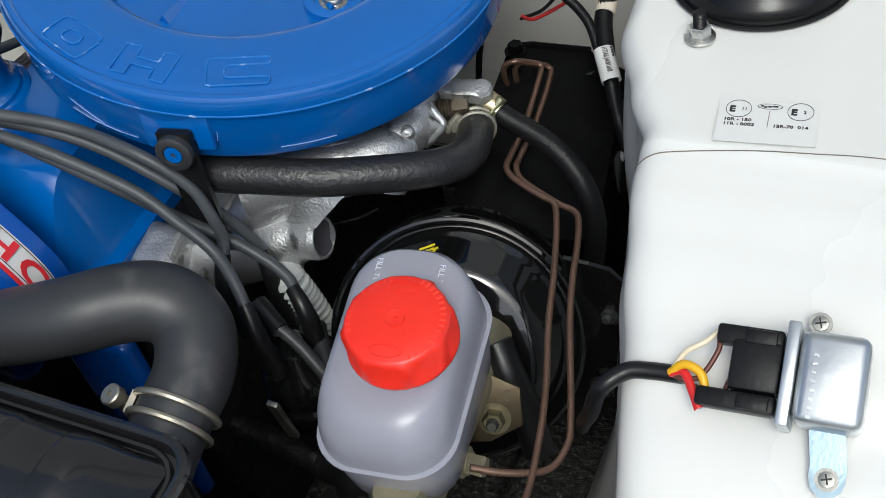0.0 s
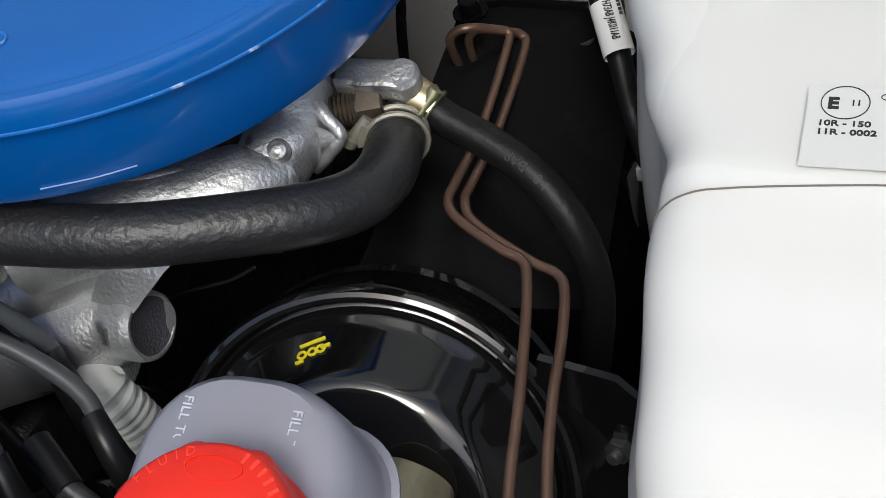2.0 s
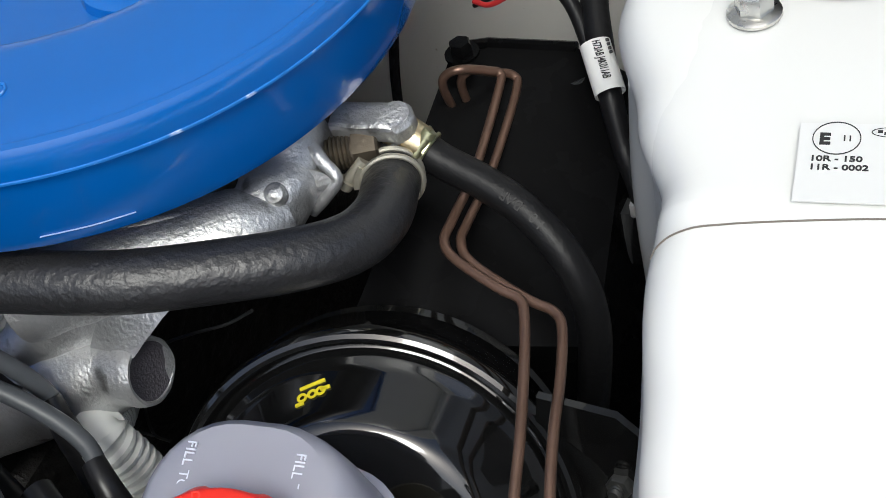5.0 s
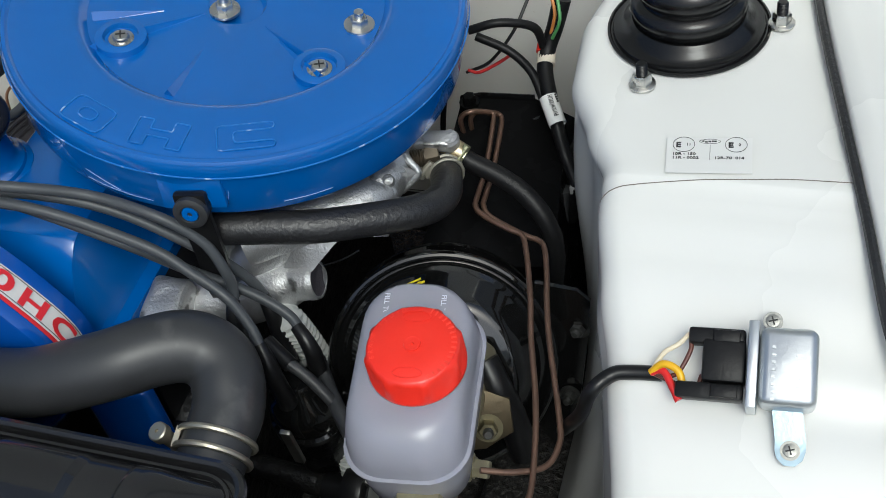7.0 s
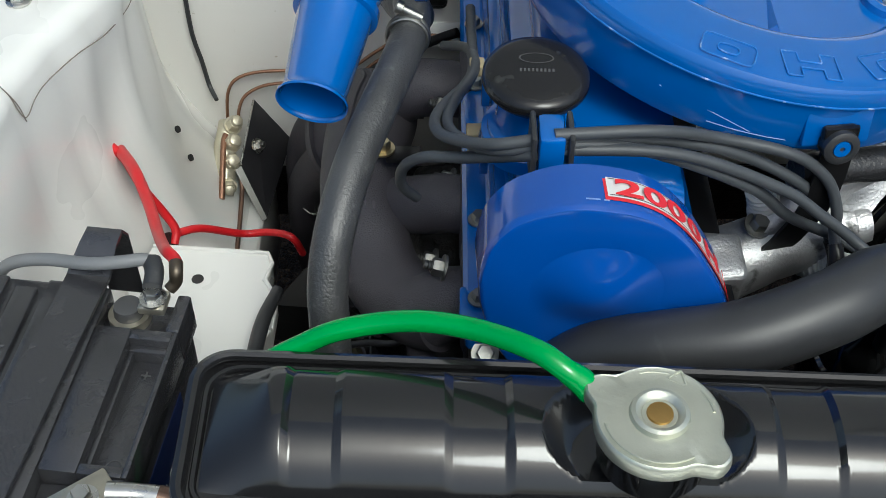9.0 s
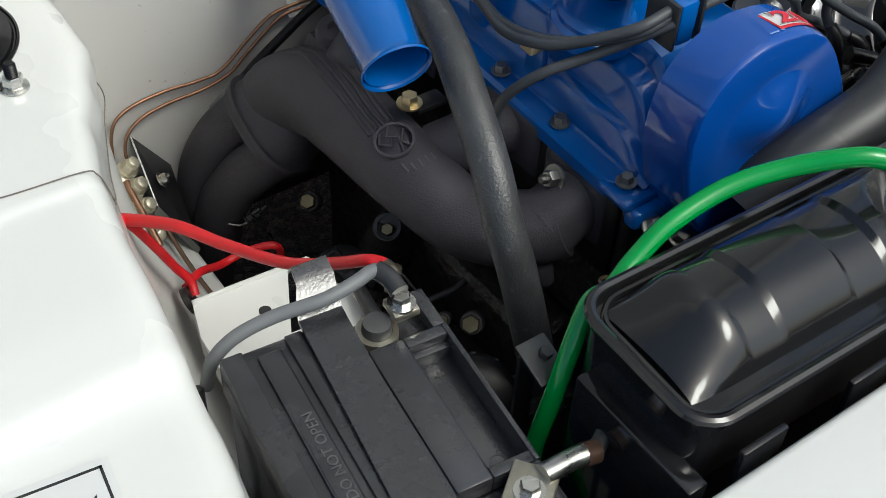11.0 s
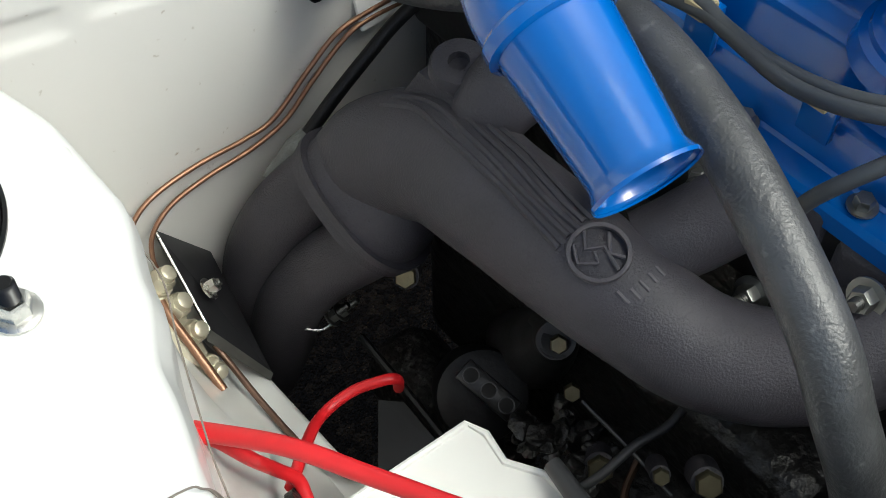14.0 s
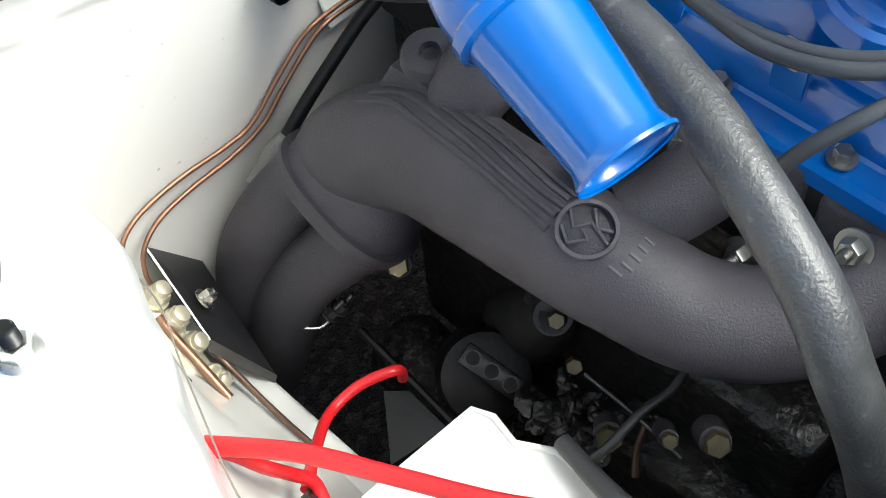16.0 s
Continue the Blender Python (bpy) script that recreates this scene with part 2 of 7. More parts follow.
def lathe(profile, n=48, squash=1.0):
    """Turned about z from (radius, height) pairs."""
    bm = bmesh.new()
    rings = []
    for r, h in profile:
        if r < 1e-6:
            rings.append([bm.verts.new((0, 0, h))])
        else:
            rings.append([bm.verts.new((r * math.cos(2 * math.pi * k / n), r * squash * math.sin(2 * math.pi * k / n), h)) for k in range(n)])
    for a, b in zip(rings, rings[1:]):
        for k in range(n):
            j = (k + 1) % n
            if len(a) == 1 and len(b) == 1:
                continue
            if len(a) == 1:
                bm.faces.new((a[0], b[k], b[j]))
            elif len(b) == 1:
                bm.faces.new((a[k], a[j], b[0]))
            else:
                bm.faces.new((a[k], a[j], b[j], b[k]))
    return bm


def spline(points, steps=6):
    p = [Vector(q) for q in points]
    if len(p) < 3:
        return p
    p = [p[0] * 2 - p[1]] + p + [p[-1] * 2 - p[-2]]
    out = []
    for i in range(1, len(p) - 2):
        a, b, c, d = p[i - 1:i + 3]
        for s in range(steps):
            t = s / steps
            out.append(0.5 * (2 * b + (c - a) * t + (2 * a - 5 * b + 4 * c - d) * t * t + (3 * b - a - 3 * c + d) * t ** 3))
    out.append(p[-2])
    return out


def tube(points, radius, n=14, steps=6, hollow=False, wave=0.0, pitch=0.006):
    """A swept round hose; radius is one number or one per point; wave makes corrugations."""
    path = spline(points, steps)
    if wave:
        fine, left = [path[0]], 0.0
        for a, b in zip(path, path[1:]):
            k = max(1, int((b - a).length / (pitch / 4)))
            fine += [a.lerp(b, (i + 1) / k) for i in range(k)]
        path = fine
    m = len(path)
    bm = bmesh.new()
    tang = [(path[min(i + 1, m - 1)] - path[max(i - 1, 0)]).normalized() for i in range(m)]
    up = Vector((0, 0, 1)) if abs(tang[0].z) < 0.9 else Vector((1, 0, 0))
    side = tang[0].cross(up).normalized()
    rings = []
    for i in range(m):
        side = (side - tang[i] * side.dot(tang[i])).normalized()
        other = tang[i].cross(side)
        if isinstance(radius, (int, float)):
            r = radius
        else:
            f = i / (m - 1) * (len(radius) - 1)
            k = min(int(f), len(radius) - 2)
            r = radius[k] + (radius[k + 1] - radius[k]) * (f - k)
        if wave:
            r *= 1 + wave * (1 if (i // 2) % 2 else -1)
        rings.append([bm.verts.new(path[i] + (side * math.cos(2 * math.pi * k / n) + other * math.sin(2 * math.pi * k / n)) * r) for k in range(n)])
    for a, b in zip(rings, rings[1:]):
        for k in range(n):
            bm.faces.new((a[k], a[(k + 1) % n], b[(k + 1) % n], b[k]))
    if not hollow:
        bm.faces.new(rings[0])
        bm.faces.new(rings[-1])
    return bm


def plate(outline, thick, bevel=0.0, segs=2):
    """A flat outline in x, y, extruded up by thick."""
    bm = bmesh.new()
    f = bm.faces.new([bm.verts.new((x, y, 0)) for x, y in outline])
    r = bmesh.ops.extrude_face_region(bm, geom=[f])
    for v in r["geom"]:
        if isinstance(v, bmesh.types.BMVert):
            v.co.z += thick
    if bevel:
        top = [e for e in bm.edges if all(abs(v.co.z - thick) < 1e-6 for v in e.verts)]
        bmesh.ops.bevel(bm, geom=top, offset=bevel, segments=segs, affect="EDGES", profile=0.5)
    return bm


def rounded(w, d, r, n=6):
    """A rounded rectangle outline about the origin."""
    out = []
    for cx, cy, a0 in ((w / 2 - r, d / 2 - r, 0), (-w / 2 + r, d / 2 - r, 90), (-w / 2 + r, -d / 2 + r, 180), (w / 2 - r, -d / 2 + r, 270)):
        out += [(cx + r * math.cos(radians(a0 + 90 * k / n)), cy + r * math.sin(radians(a0 + 90 * k / n))) for k in range(n + 1)]
    return out


def loft(sections, close=True):
    """Joins outlines of equal count, each a list of points."""
    bm = bmesh.new()
    rings = [[bm.verts.new(p) for p in s] for s in sections]
    n = len(rings[0])
    for a, b in zip(rings, rings[1:]):
        for k in range(n if close else n - 1):
            bm.faces.new((a[k], a[(k + 1) % n], b[(k + 1) % n], b[k]))
    if close:
        bm.faces.new(rings[0])
        bm.faces.new(rings[-1])
    return bm


def hexagon(r, h, at=0.0, top=0.8):
    prof = []
    bm = bmesh.new()
    low = [bm.verts.new((r * math.cos(radians(60 * k)), r * math.sin(radians(60 * k)), at)) for k in range(6)]
    high = [bm.verts.new((v.co.x, v.co.y, at + h * top)) for v in low]
    cap = [bm.verts.new((v.co.x * 0.86, v.co.y * 0.86, at + h)) for v in low]
    for a, b in ((low, high), (high, cap)):
        for k in range(6):
            bm.faces.new((a[k], a[(k + 1) % 6], b[(k + 1) % 6], b[k]))
    bm.faces.new(cap)
    bm.faces.new(low)
    return bm


def bolt(at, axis, r, parent=None, material=None, name="bolt", label="", stud=0.0, washer=True):
    """A hexagon head or nut on a washer, with an optional stud."""
    bm = hexagon(r, r * 1.1, r * 0.25)
    if washer:
        bm = joined(bm, lathe([(0, 0), (r * 1.5, 0), (r * 1.5, r * 0.25), (0, r * 0.25)], 20))
    if stud:
        prof = [(0, r)]
        k = int(stud / (r * 0.25))
        for i in range(k):
            prof += [(r * 0.55, r + i * stud / k), (r * 0.48, r + (i + 0.5) * stud / k)]
        prof += [(r * 0.4, r + stud), (0, r + stud)]
    moved(bm, frame_to(axis, at))
    nut = part(name, bm, material or STEEL, parent, label, smooth=30)
    if stud:
        part("stud", moved(lathe(prof, 12), frame_to(axis, at)), STUD, nut, "dark threaded stud")
    return nut


def clamp_band(at, axis, r, width, parent, material=None, screw=(1, 0, 0), name="hose_clamp", wire=0.0016):
    """A two-wire hose clamp: two rings, a bridge and a screw in its barrel."""
    m = frame_to(axis, at, screw)
    bm = bmesh.new()
    for off in (-width / 2, width / 2):
        ring = [((r + wire * 0.6) * math.cos(2 * math.pi * k / 32), (r + wire * 0.6) * math.sin(2 * math.pi * k / 32), off) for k in range(33)]
        bm = joined(bm, tube(ring, wire, 8, 1))
    band = part(name, moved(bm, m), material or STEEL, parent)
    bridge = loft([[((r + 0.0005) * math.cos(a), (r + 0.0005) * math.sin(a), -width * 0.6), ((r + 0.0005) * math.cos(a), (r + 0.0005) * math.sin(a), width * 0.6), ((r + 0.0038) * math.cos(a), (r + 0.0038) * math.sin(a), width * 0.6), ((r + 0.0038) * math.cos(a), (r + 0.0038) * math.sin(a), -width * 0.6)] for a in lin(-0.35, 0.35, 7)])
    part("bridge", moved(bridge, m), material or STEEL, band)
    k = wire / 0.0016
    barrel = lathe([(0, -0.011 * k), (0.0034 * k, -0.011 * k), (0.0034 * k, 0.004 * k), (0.0048 * k, 0.0045 * k), (0.0048 * k, 0.009 * k), (0.0042 * k, 0.0095 * k), (0.001 * k, 0.0095 * k), (0.001 * k, 0.008 * k), (0, 0.008 * k)], 16)
    part("clamp_screw", moved(barrel, m @ Matrix.Translation((r + 0.0055 * k, 0, 0)) @ Matrix.Rotation(radians(90), 4, "X") @ Matrix.Rotation(radians(25), 4, "Y")), material or STEEL, band)
    return band


# ---------------------------------------------------------------- the setting
def sheet(fn, us, vs, thick=0.0):
    """A grid surface from fn(u, v)."""
    bm = bmesh.new()
    g = [[bm.verts.new(fn(u, v)) for v in vs] for u in us]
    for a, b in zip(g, g[1:]):
        for k in range(len(vs) - 1):
            bm.faces.new((a[k], a[k + 1], b[k + 1], b[k]))
    if thick:
        bmesh.ops.solidify(bm, geom=bm.faces[:], thickness=thick)
    return bm


def lerp_table(tab, y):
    if y <= tab[0][0]:
        return tab[0][1]
    for (a, p), (b, q) in zip(tab, tab[1:]):
        if y <= b:
            s = (y - a) / (b - a)
            s = s * s * (3 - 2 * s) * 0.5 + s * 0.5
            return p + (q - p) * s
    return tab[-1][1]


EDGE_L = [(-0.3, -0.447), (0.03, -0.433), (0.12, -0.418), (0.24, -0.405), (0.293, -0.397), (0.345, -0.383), (0.38, -0.367), (0.42, -0.352), (0.47, -0.351), (0.52, -0.360), (0.56, -0.38), (0.6, -0.395)]
TOP_L = [(-0.3, 0.70), (0.03, 0.732), (0.13, 0.735), (0.145, 0.738), (0.16, 0.748), (0.2, 0.752), (0.285, 0.7525), (0.291, 0.755), (0.6, 0.757)]
EDGE_R = [(-0.3, 0.44), (0.12, 0.427), (0.193, 0.413), (0.235, 0.402), (0.29, 0.391), (0.315, 0.390), (0.35, 0.372), (0.40, 0.351), (0.46, 0.347), (0.52, 0.358), (0.6, 0.39)]
TOP_R = [(-0.3, 0.53), (0.0, 0.625), (0.10, 0.672), (0.17, 0.702), (0.20, 0.718), (0.25, 0.740), (0.28, 0.75), (0.30, 0.7545), (0.308, 0.758), (0.6, 0.762)]


FOLDS = (((0.345, 0.700), (0.375, 0.610), (0.368, 0.530), 0.0038, 0.010), ((0.430, 0.735), (0.425, 0.670), (0.410, 0.600), 0.0032, 0.011))


def fold(y, z):
    """Depth of the pressed folds in the near wing wall."""
    d = 0.0
    for a, b, c, h, w in FOLDS:
        f = min(1.0, max(0.0, (a[1] - z) / (a[1] - c[1])))
        yy = a[0] * (1 - f) ** 2 + 2 * b[0] * f * (1 - f) + c[0] * f * f
        d += h * math.exp(-((y - yy) / w) ** 2) * math.sin(math.pi * min(1.0, max(0.0, (a[1] + 0.02 - z) / (a[1] - c[1] + 0.04))))
    return d


def wing(side, edge, top, outer):
    """The pressed inner wing: flat top, rolled edge and a wall that runs down to the chassis rail."""
    ys = sorted(set([round(-0.3 + 0.006 * i, 4) for i in range(151)] + [0.286, 0.289, 0.292, 0.304, 0.307]))
    roll = 0.018
    sec = []
    for y in ys:
        e, z = lerp_table(edge, y), lerp_table(top, y)
        foot, bow = (-0.281, 3.2) if side < 0 else (0.350, 2.2)
        row = [(side * outer, 0.28), (side * outer, z - 0.02), (side * (outer - 0.01), z - 0.001), (side * (outer - 0.05), z), (e + side * 0.05, z), (e + side * (roll + 0.008), z - 0.0003)]
        for a in (10, 25, 40, 55, 70, 80, 90):
            row.append((e + side * roll * (1 - math.sin(radians(a))), z - roll * (1 - math.cos(radians(a)))))
        for k in range(1, 37):
            s = k / 36
            zz = z - roll - (z - roll - 0.44) * s
            bend = 0.003 * math.sin(s * 9 + y * 21) * (1 - s) + 0.002 * math.sin(y * 55 + s * 5) * s * (1 - s) * 4
            row.append((e + (foot - e) * s ** bow + bend + (fold(y, zz) if side < 0 else 0.0), zz))
        row.append((foot, 0.36))
        sec.append([(x, y, zz) for x, zz in row])
    bm = bmesh.new()
    g = [[bm.verts.new(p) for p in r] for r in sec]
    for a, b in zip(g, g[1:]):
        for k in range(len(a) - 1):
            bm.faces.new((a[k], a[k + 1], b[k + 1], b[k]))
    return bm


def panel(name, bm, label, category="body panel", material=None, smooth=50):
    return tagged(part(name, bm, material or WHITE, None, "", smooth), label, category, kind="structure")


panel("inner_wing_1", wing(-1, EDGE_L, TOP_L, 0.62), "white painted inner wing with strut tower and welded seam")
panel("inner_wing_2", wing(1, EDGE_R, TOP_R, 0.64), "white painted inner wing that slopes down ahead of its seam")


def bulk(u, v):
    dent = 0.0
    for cx, cz in ((-0.321, 0.706), (-0.264, 0.699)):
        dent += 0.0024 * math.exp(-(((u - cx) / 0.0215) ** 6 + ((v - cz + 0.24 * (u - cx)) / 0.0085) ** 4))
    return (u, 0.575 + 0.004 * math.sin(u * 6) + dent, v)


panel("bulkhead", sheet(bulk, lin(-0.62, -0.40, 30)[:-1] + lin(-0.40, -0.20, 90)[:-1] + lin(-0.20, 0.62, 60), lin(0.44, 0.66, 30)[:-1] + lin(0.66, 0.73, 40)[:-1] + lin(0.73, 0.78, 12)), "off-white painted bulkhead with two pressed ribs", "bulkhead", BULKW, smooth=60)
# The white toe board's shade and dirt are put into a dark colour.
panel("toe_board", sheet(lambda u, v: (u, 0.576 + (0.445 - v) * 0.62, v), lin(-0.62, 0.62, 12), lin(0.25, 0.445, 12)), "sloping toe board, its shade and dirt put into a dark colour", "bulkhead", GRAVEL)
panel("cowl_panel", joined(box((-0.62, 0.56, 0.765), (0.62, 0.75, 0.785), 0.004), box((-0.62, 0.60, 0.785), (0.62, 0.63, 0.90), 0.004)), "white scuttle panel behind the engine bay")
# the bonnet stands open on its rear hinges, above and behind the bay
panel("open_bonnet", joined(moved(box((-0.66, 0.0, 0.0), (0.66, 0.025, 1.02), 0.01), Matrix.Translation((0, 0.70, 0.84)) @ Matrix.Rotation(radians(24), 4, "X")), moved(box((-0.60, -0.03, 0.06), (-0.52, 0.002, 0.96), 0.01), Matrix.Translation((0, 0.70, 0.84)) @ Matrix.Rotation(radians(24), 4, "X")), moved(box((0.52, -0.03, 0.06), (0.60, 0.002, 0.96), 0.01), Matrix.Translation((0, 0.70, 0.84)) @ Matrix.Rotation(radians(24), 4, "X"))), "open white bonnet standing behind the bay", "bonnet", LINING)
panel("front_panel", joined(box((-0.62, -0.20, 0.66), (0.62, -0.058, 0.743), 0.006, 3), box((-0.62, -0.3, 0.30), (0.62, -0.19, 0.69), 0.01)), "white front slam panel ahead of the radiator")
panel("chassis_rail", joined(box((-0.33, 0.02, 0.34), (-0.273, 0.57, 0.45), 0.004), box((-0.33, 0.02, 0.34), (-0.30, 0.57, 0.452), 0.003)), "white chassis rail low in the bay", "chassis rail")
panel("chassis_rail_2", box((0.275, 0.02, 0.30), (0.352, 0.57, 0.40), 0.006), "dark chassis rail below the servo", "chassis rail", GRAVEL)
panel("cross_member", joined(box((-0.30, 0.20, 0.26), (0.30, 0.34, 0.36), 0.012), box((-0.245, 0.02, 0.22), (0.262, 0.12, 0.30), 0.01)), "dirty black front cross member under the engine", "cross member", GRAVEL)
gr = bmesh.new()
bmesh.ops.create_grid(gr, x_segments=2, y_segments=2, size=60)
panel("ground", gr, "loose gravel ground with under-car shade in its colour", "ground", ASPHALT)

SEAL = [(0.500, 0.58, 0.767), (0.5108, 0.4846, 0.767), (0.5379, 0.3512, 0.765), (0.5539, 0.2832, 0.757), (0.5683, 0.2238, 0.742), (0.5829, 0.1849, 0.722), (0.602, 0.10, 0.684), (0.625, -0.05, 0.62)]
solo("rubber_seal", tube(SEAL, 0.0032, 8), RUBBER, "thin black rubber seal along the wing edge", "seal", kind="structure")
lip = []
for x, y, z in spline(SEAL, 5):
    lip.append([(x + 0.002, y, z - 0.02), (x + 0.0035, y, z + 0.002), (x + 0.006, y, z + 0.006), (x + 0.018, y, z + 0.008), (x + 0.05, y, z + 0.012), (x + 0.3, y, z + 0.02)])
panel("outer_wing", loft(lip, False), "white outer wing edge beside the bay")


def over_r(x, y):
    """Height of the far wing's skin over the plan."""
    e, z = lerp_table(EDGE_R, y), lerp_table(TOP_R, y)
    k = min(1.0, max(0.0, 1 - (x - e) / 0.018))
    return z - 0.018 * (1 - math.sqrt(max(0.0, 1 - k * k)))


solo("wing_seam", tube([(x, y, over_r(x, y) + 0.0004) for x, y in ((0.3915, 0.295), (0.3935, 0.2955), (0.398, 0.2965), (0.405, 0.298), (0.413, 0.300), (0.422, 0.3018), (0.440, 0.3045), (0.459, 0.307), (0.485, 0.310), (0.509, 0.313), (0.546, 0.3145))], 0.0003, 6), shader("seam_dirt_crease_shade", (0.17, 0.145, 0.12), 0.8, spots=(0.35, 0.14, 0.03), spot_amount=0.06, spot_scale=60), "dirty welded seam across the white wing", "seam", kind="structure")
solo("wing_seam", tube([(-0.531, 0.315, 0.756), (-0.484, 0.307, 0.756), (-0.449, 0.301, 0.756), (-0.408, 0.297, 0.756), (-0.400, 0.295, 0.752), (-0.3945, 0.299, 0.735), (-0.3915, 0.299, 0.72)], 0.00045, 6), bpy.data.materials["seam_dirt_crease_shade"], "dirty welded seam across the white wing", "seam", kind="structure")

# a pressed crease on the near wing wall, its shade drawn as a dark tube
solo("wing_crease", tube([(-0.3975, 0.297, 0.745), (-0.3915, 0.2985, 0.724), (-0.387, 0.3135, 0.729), (-0.3815, 0.3286, 0.732), (-0.369, 0.362, 0.730), (-0.3555, 0.397, 0.724), (-0.351, 0.448, 0.712), (-0.351, 0.475, 0.712)], 0.0004, 6), bpy.data.materials["seam_dirt_crease_shade"], "crease in the white wing wall, its shade drawn as a thin line", "seam", kind="structure")
# ---------------------------------------------------------------- text
INK = shader("black_ink", (0.02, 0.02, 0.02), 0.6, bump=0)
PAPER = shader("white_sticker", (0.67, 0.67, 0.65), 0.35, vary=0.02, bump=0.02)
REDINK = shader("red_sticker_ink", (0.62, 0.02, 0.03), 0.4, bump=0)
YELLOW = shader("yellow_paint_mark", (0.75, 0.62, 0.02), 0.5, bump=0.1)
GHOST = shader("faint_print", (0.60, 0.62, 0.70), 0.5, bump=0)


def letters(body, size, m, material, parent, name="lettering", bold=0.0, depth=0.00015, align="LEFT", sx=1.0):
    cu = bpy.data.curves.new("font_shape", "FONT")
    cu.body, cu.size, cu.extrude, cu.offset, cu.align_x = body, size, depth, bold * size, align
    cu.resolution_u = 3
    ob = bpy.data.objects.new("font_shape", cu)
    scene.collection.objects.link(ob)
    dg = bpy.context.evaluated_depsgraph_get()
    me = bpy.data.meshes.new_from_object(ob.evaluated_get(dg))
    bm = bmesh.new()
    bm.from_mesh(me)
    bpy.data.objects.remove(ob)
    bpy.data.curves.remove(cu)
    bpy.data.meshes.remove(me)
    moved(bm, m @ Matrix.Diagonal((sx, 1, 1, 1)))
    return part(name, bm, material, parent, smooth=0)


def ring_mark(m, r, w, h=0.0002, n=40, squash=1.0):
    return moved(lathe([(r - w, 0), (r - w, h), (r, h), (r, 0)], n, squash), m)


def on_plane(o, xdir, up=(0, 0, 1)):
    """A matrix with x along xdir, lying flat under the normal up."""
    return frame_to(up, o, xdir)


# type-approval sticker on the far wing
tl, tr, bl = [Vector(p) for p in [(0.428, 0.340, 0.76), (0.481, 0.3455, 0.76), (0.4315, 0.308, 0.76)]]
STM = on_plane(tl, tr - tl, (0, -0.01, 1))
sw, sh = (tr - tl).length, (bl - tl).length
APP = thing("approval_sticker", tl, "small white type-approval sticker on the wing", "sticker")
part("paper", moved(box((0, -sh, -0.0002), (sw, 0, 0.0003), 0), STM), PAPER, APP)
U = sw / 150.0
for k, (cx, num) in enumerate(((30, "11"), (122, "2"))):
    part("ring_mark", ring_mark(STM @ Matrix.Translation((cx * U, -18 * U, 0.0004)), 19.5 * U, 0.8 * U), INK, APP)
    letters("E", 18 * U, STM @ Matrix.Translation(((cx - 14) * U, -25 * U, 0.0004)), INK, APP, bold=0.045)
    letters(num, 9 * U, STM @ Matrix.Translation(((cx + 4) * U, -21 * U, 0.0004)), INK, APP, bold=0.02)
part("oval_mark", ring_mark(STM @ Matrix.Translation((76 * U, -10 * U, 0.0004)), 19 * U, 0.9 * U, squash=0.32), INK, APP)
for x0, x1, dy in ((62, 66, 1), (67, 72, -1), (73, 78, 0), (79, 88, 1)):
    part("oval_bar", moved(box((x0 * U, (-11.5 + dy) * U, 0), (x1 * U, (-8.5 + dy) * U, 0.0005), 0), STM), INK, APP)
part("divider", moved(box((76 * U, -57 * U, 0), (76.8 * U, -19 * U, 0.0005), 0), STM), INK, APP)
for body, x, y in (("10R - 150", 10, -45), ("11R - 0002", 10, -55), ("12R-70  014", 84, -55)):
    letters(body, 8.6 * U, STM @ Matrix.Translation((x * U, y * U, 0.0004)), INK, APP, sx=1.22, bold=0.025)

# earth warning sticker on the near wing
wa, wb, wc = [Vector(p) for p in [(-0.4785, 0.121, 0.736), (-0.4884, 0.044, 0.734), (-0.531, 0.1268, 0.736)]]
ex = (wa - wb).normalized()
WM = on_plane(wa, ex, (0, 0.0, 1))
WARN = thing("warning_sticker", wa, "white warning sticker with black frame and block letters", "sticker")
part("paper", moved(box((-0.16, 0.0, -0.0002), (0.004, 0.16, 0.0003), 0), WM @ Matrix.Translation((0, -0.004, 0))), PAPER, WARN)
part("frame_line", joined(moved(box((-0.16, 0, 0), (0, 0.0015, 0.0005), 0), WM), moved(box((-0.0015, 0, 0), (0, 0.15, 0.0005), 0), WM)), INK, WARN)
for body, off, size, bold in (("HANDBOOK", 0.0070, 0.0125, 0.0), ("VE EARTH", 0.0225, 0.0135, 0.035), ("E IS WIRED", 0.0405, 0.0125, 0.0), ("TANT", 0.056, 0.0175, 0.045)):
    letters(body, size, WM @ Matrix.Translation((-0.015 if off < 0.05 else -0.016, off, 0.0004)), INK, WARN, bold=bold, align="RIGHT", sx=0.92)

# ---------------------------------------------------------------- air cleaner
LID = frame_to((0.168, -0.03, 1.0), (0.114, 0.392, 0.818))


def lid_point(p):
    """World place to lid coordinates."""
    return LID.inverted() @ Vector(p)


CHIP = shader("worn_blue_edge", (0.016, 0.145, 0.48), 0.35, vary=0.35, bump=0.05, spots=(0.45, 0.55, 0.75), spot_amount=0.10, spot_scale=110)
AIR = thing("air_cleaner", (0.114, 0.392, 0.735), "round blue painted air cleaner with embossed lid letters", "air filter")
prof = [(0, -0.014), (0.018, -0.014), (0.021, -0.010), (0.028, -0.0085), (0.10, -0.0085), (0.106, -0.0075), (0.110, -0.003), (0.113, -0.0008), (0.118, 0.0), (0.150, -0.001), (0.1565, -0.0013), (0.1582, -0.0020), (0.1594, -0.0020), (0.1606, -0.0008), (0.1614, -0.0002), (0.1638, -0.0006), (0.1655, -0.003), (0.1666, -0.008), (0.1668, -0.0122), (0.1645, -0.0132)]
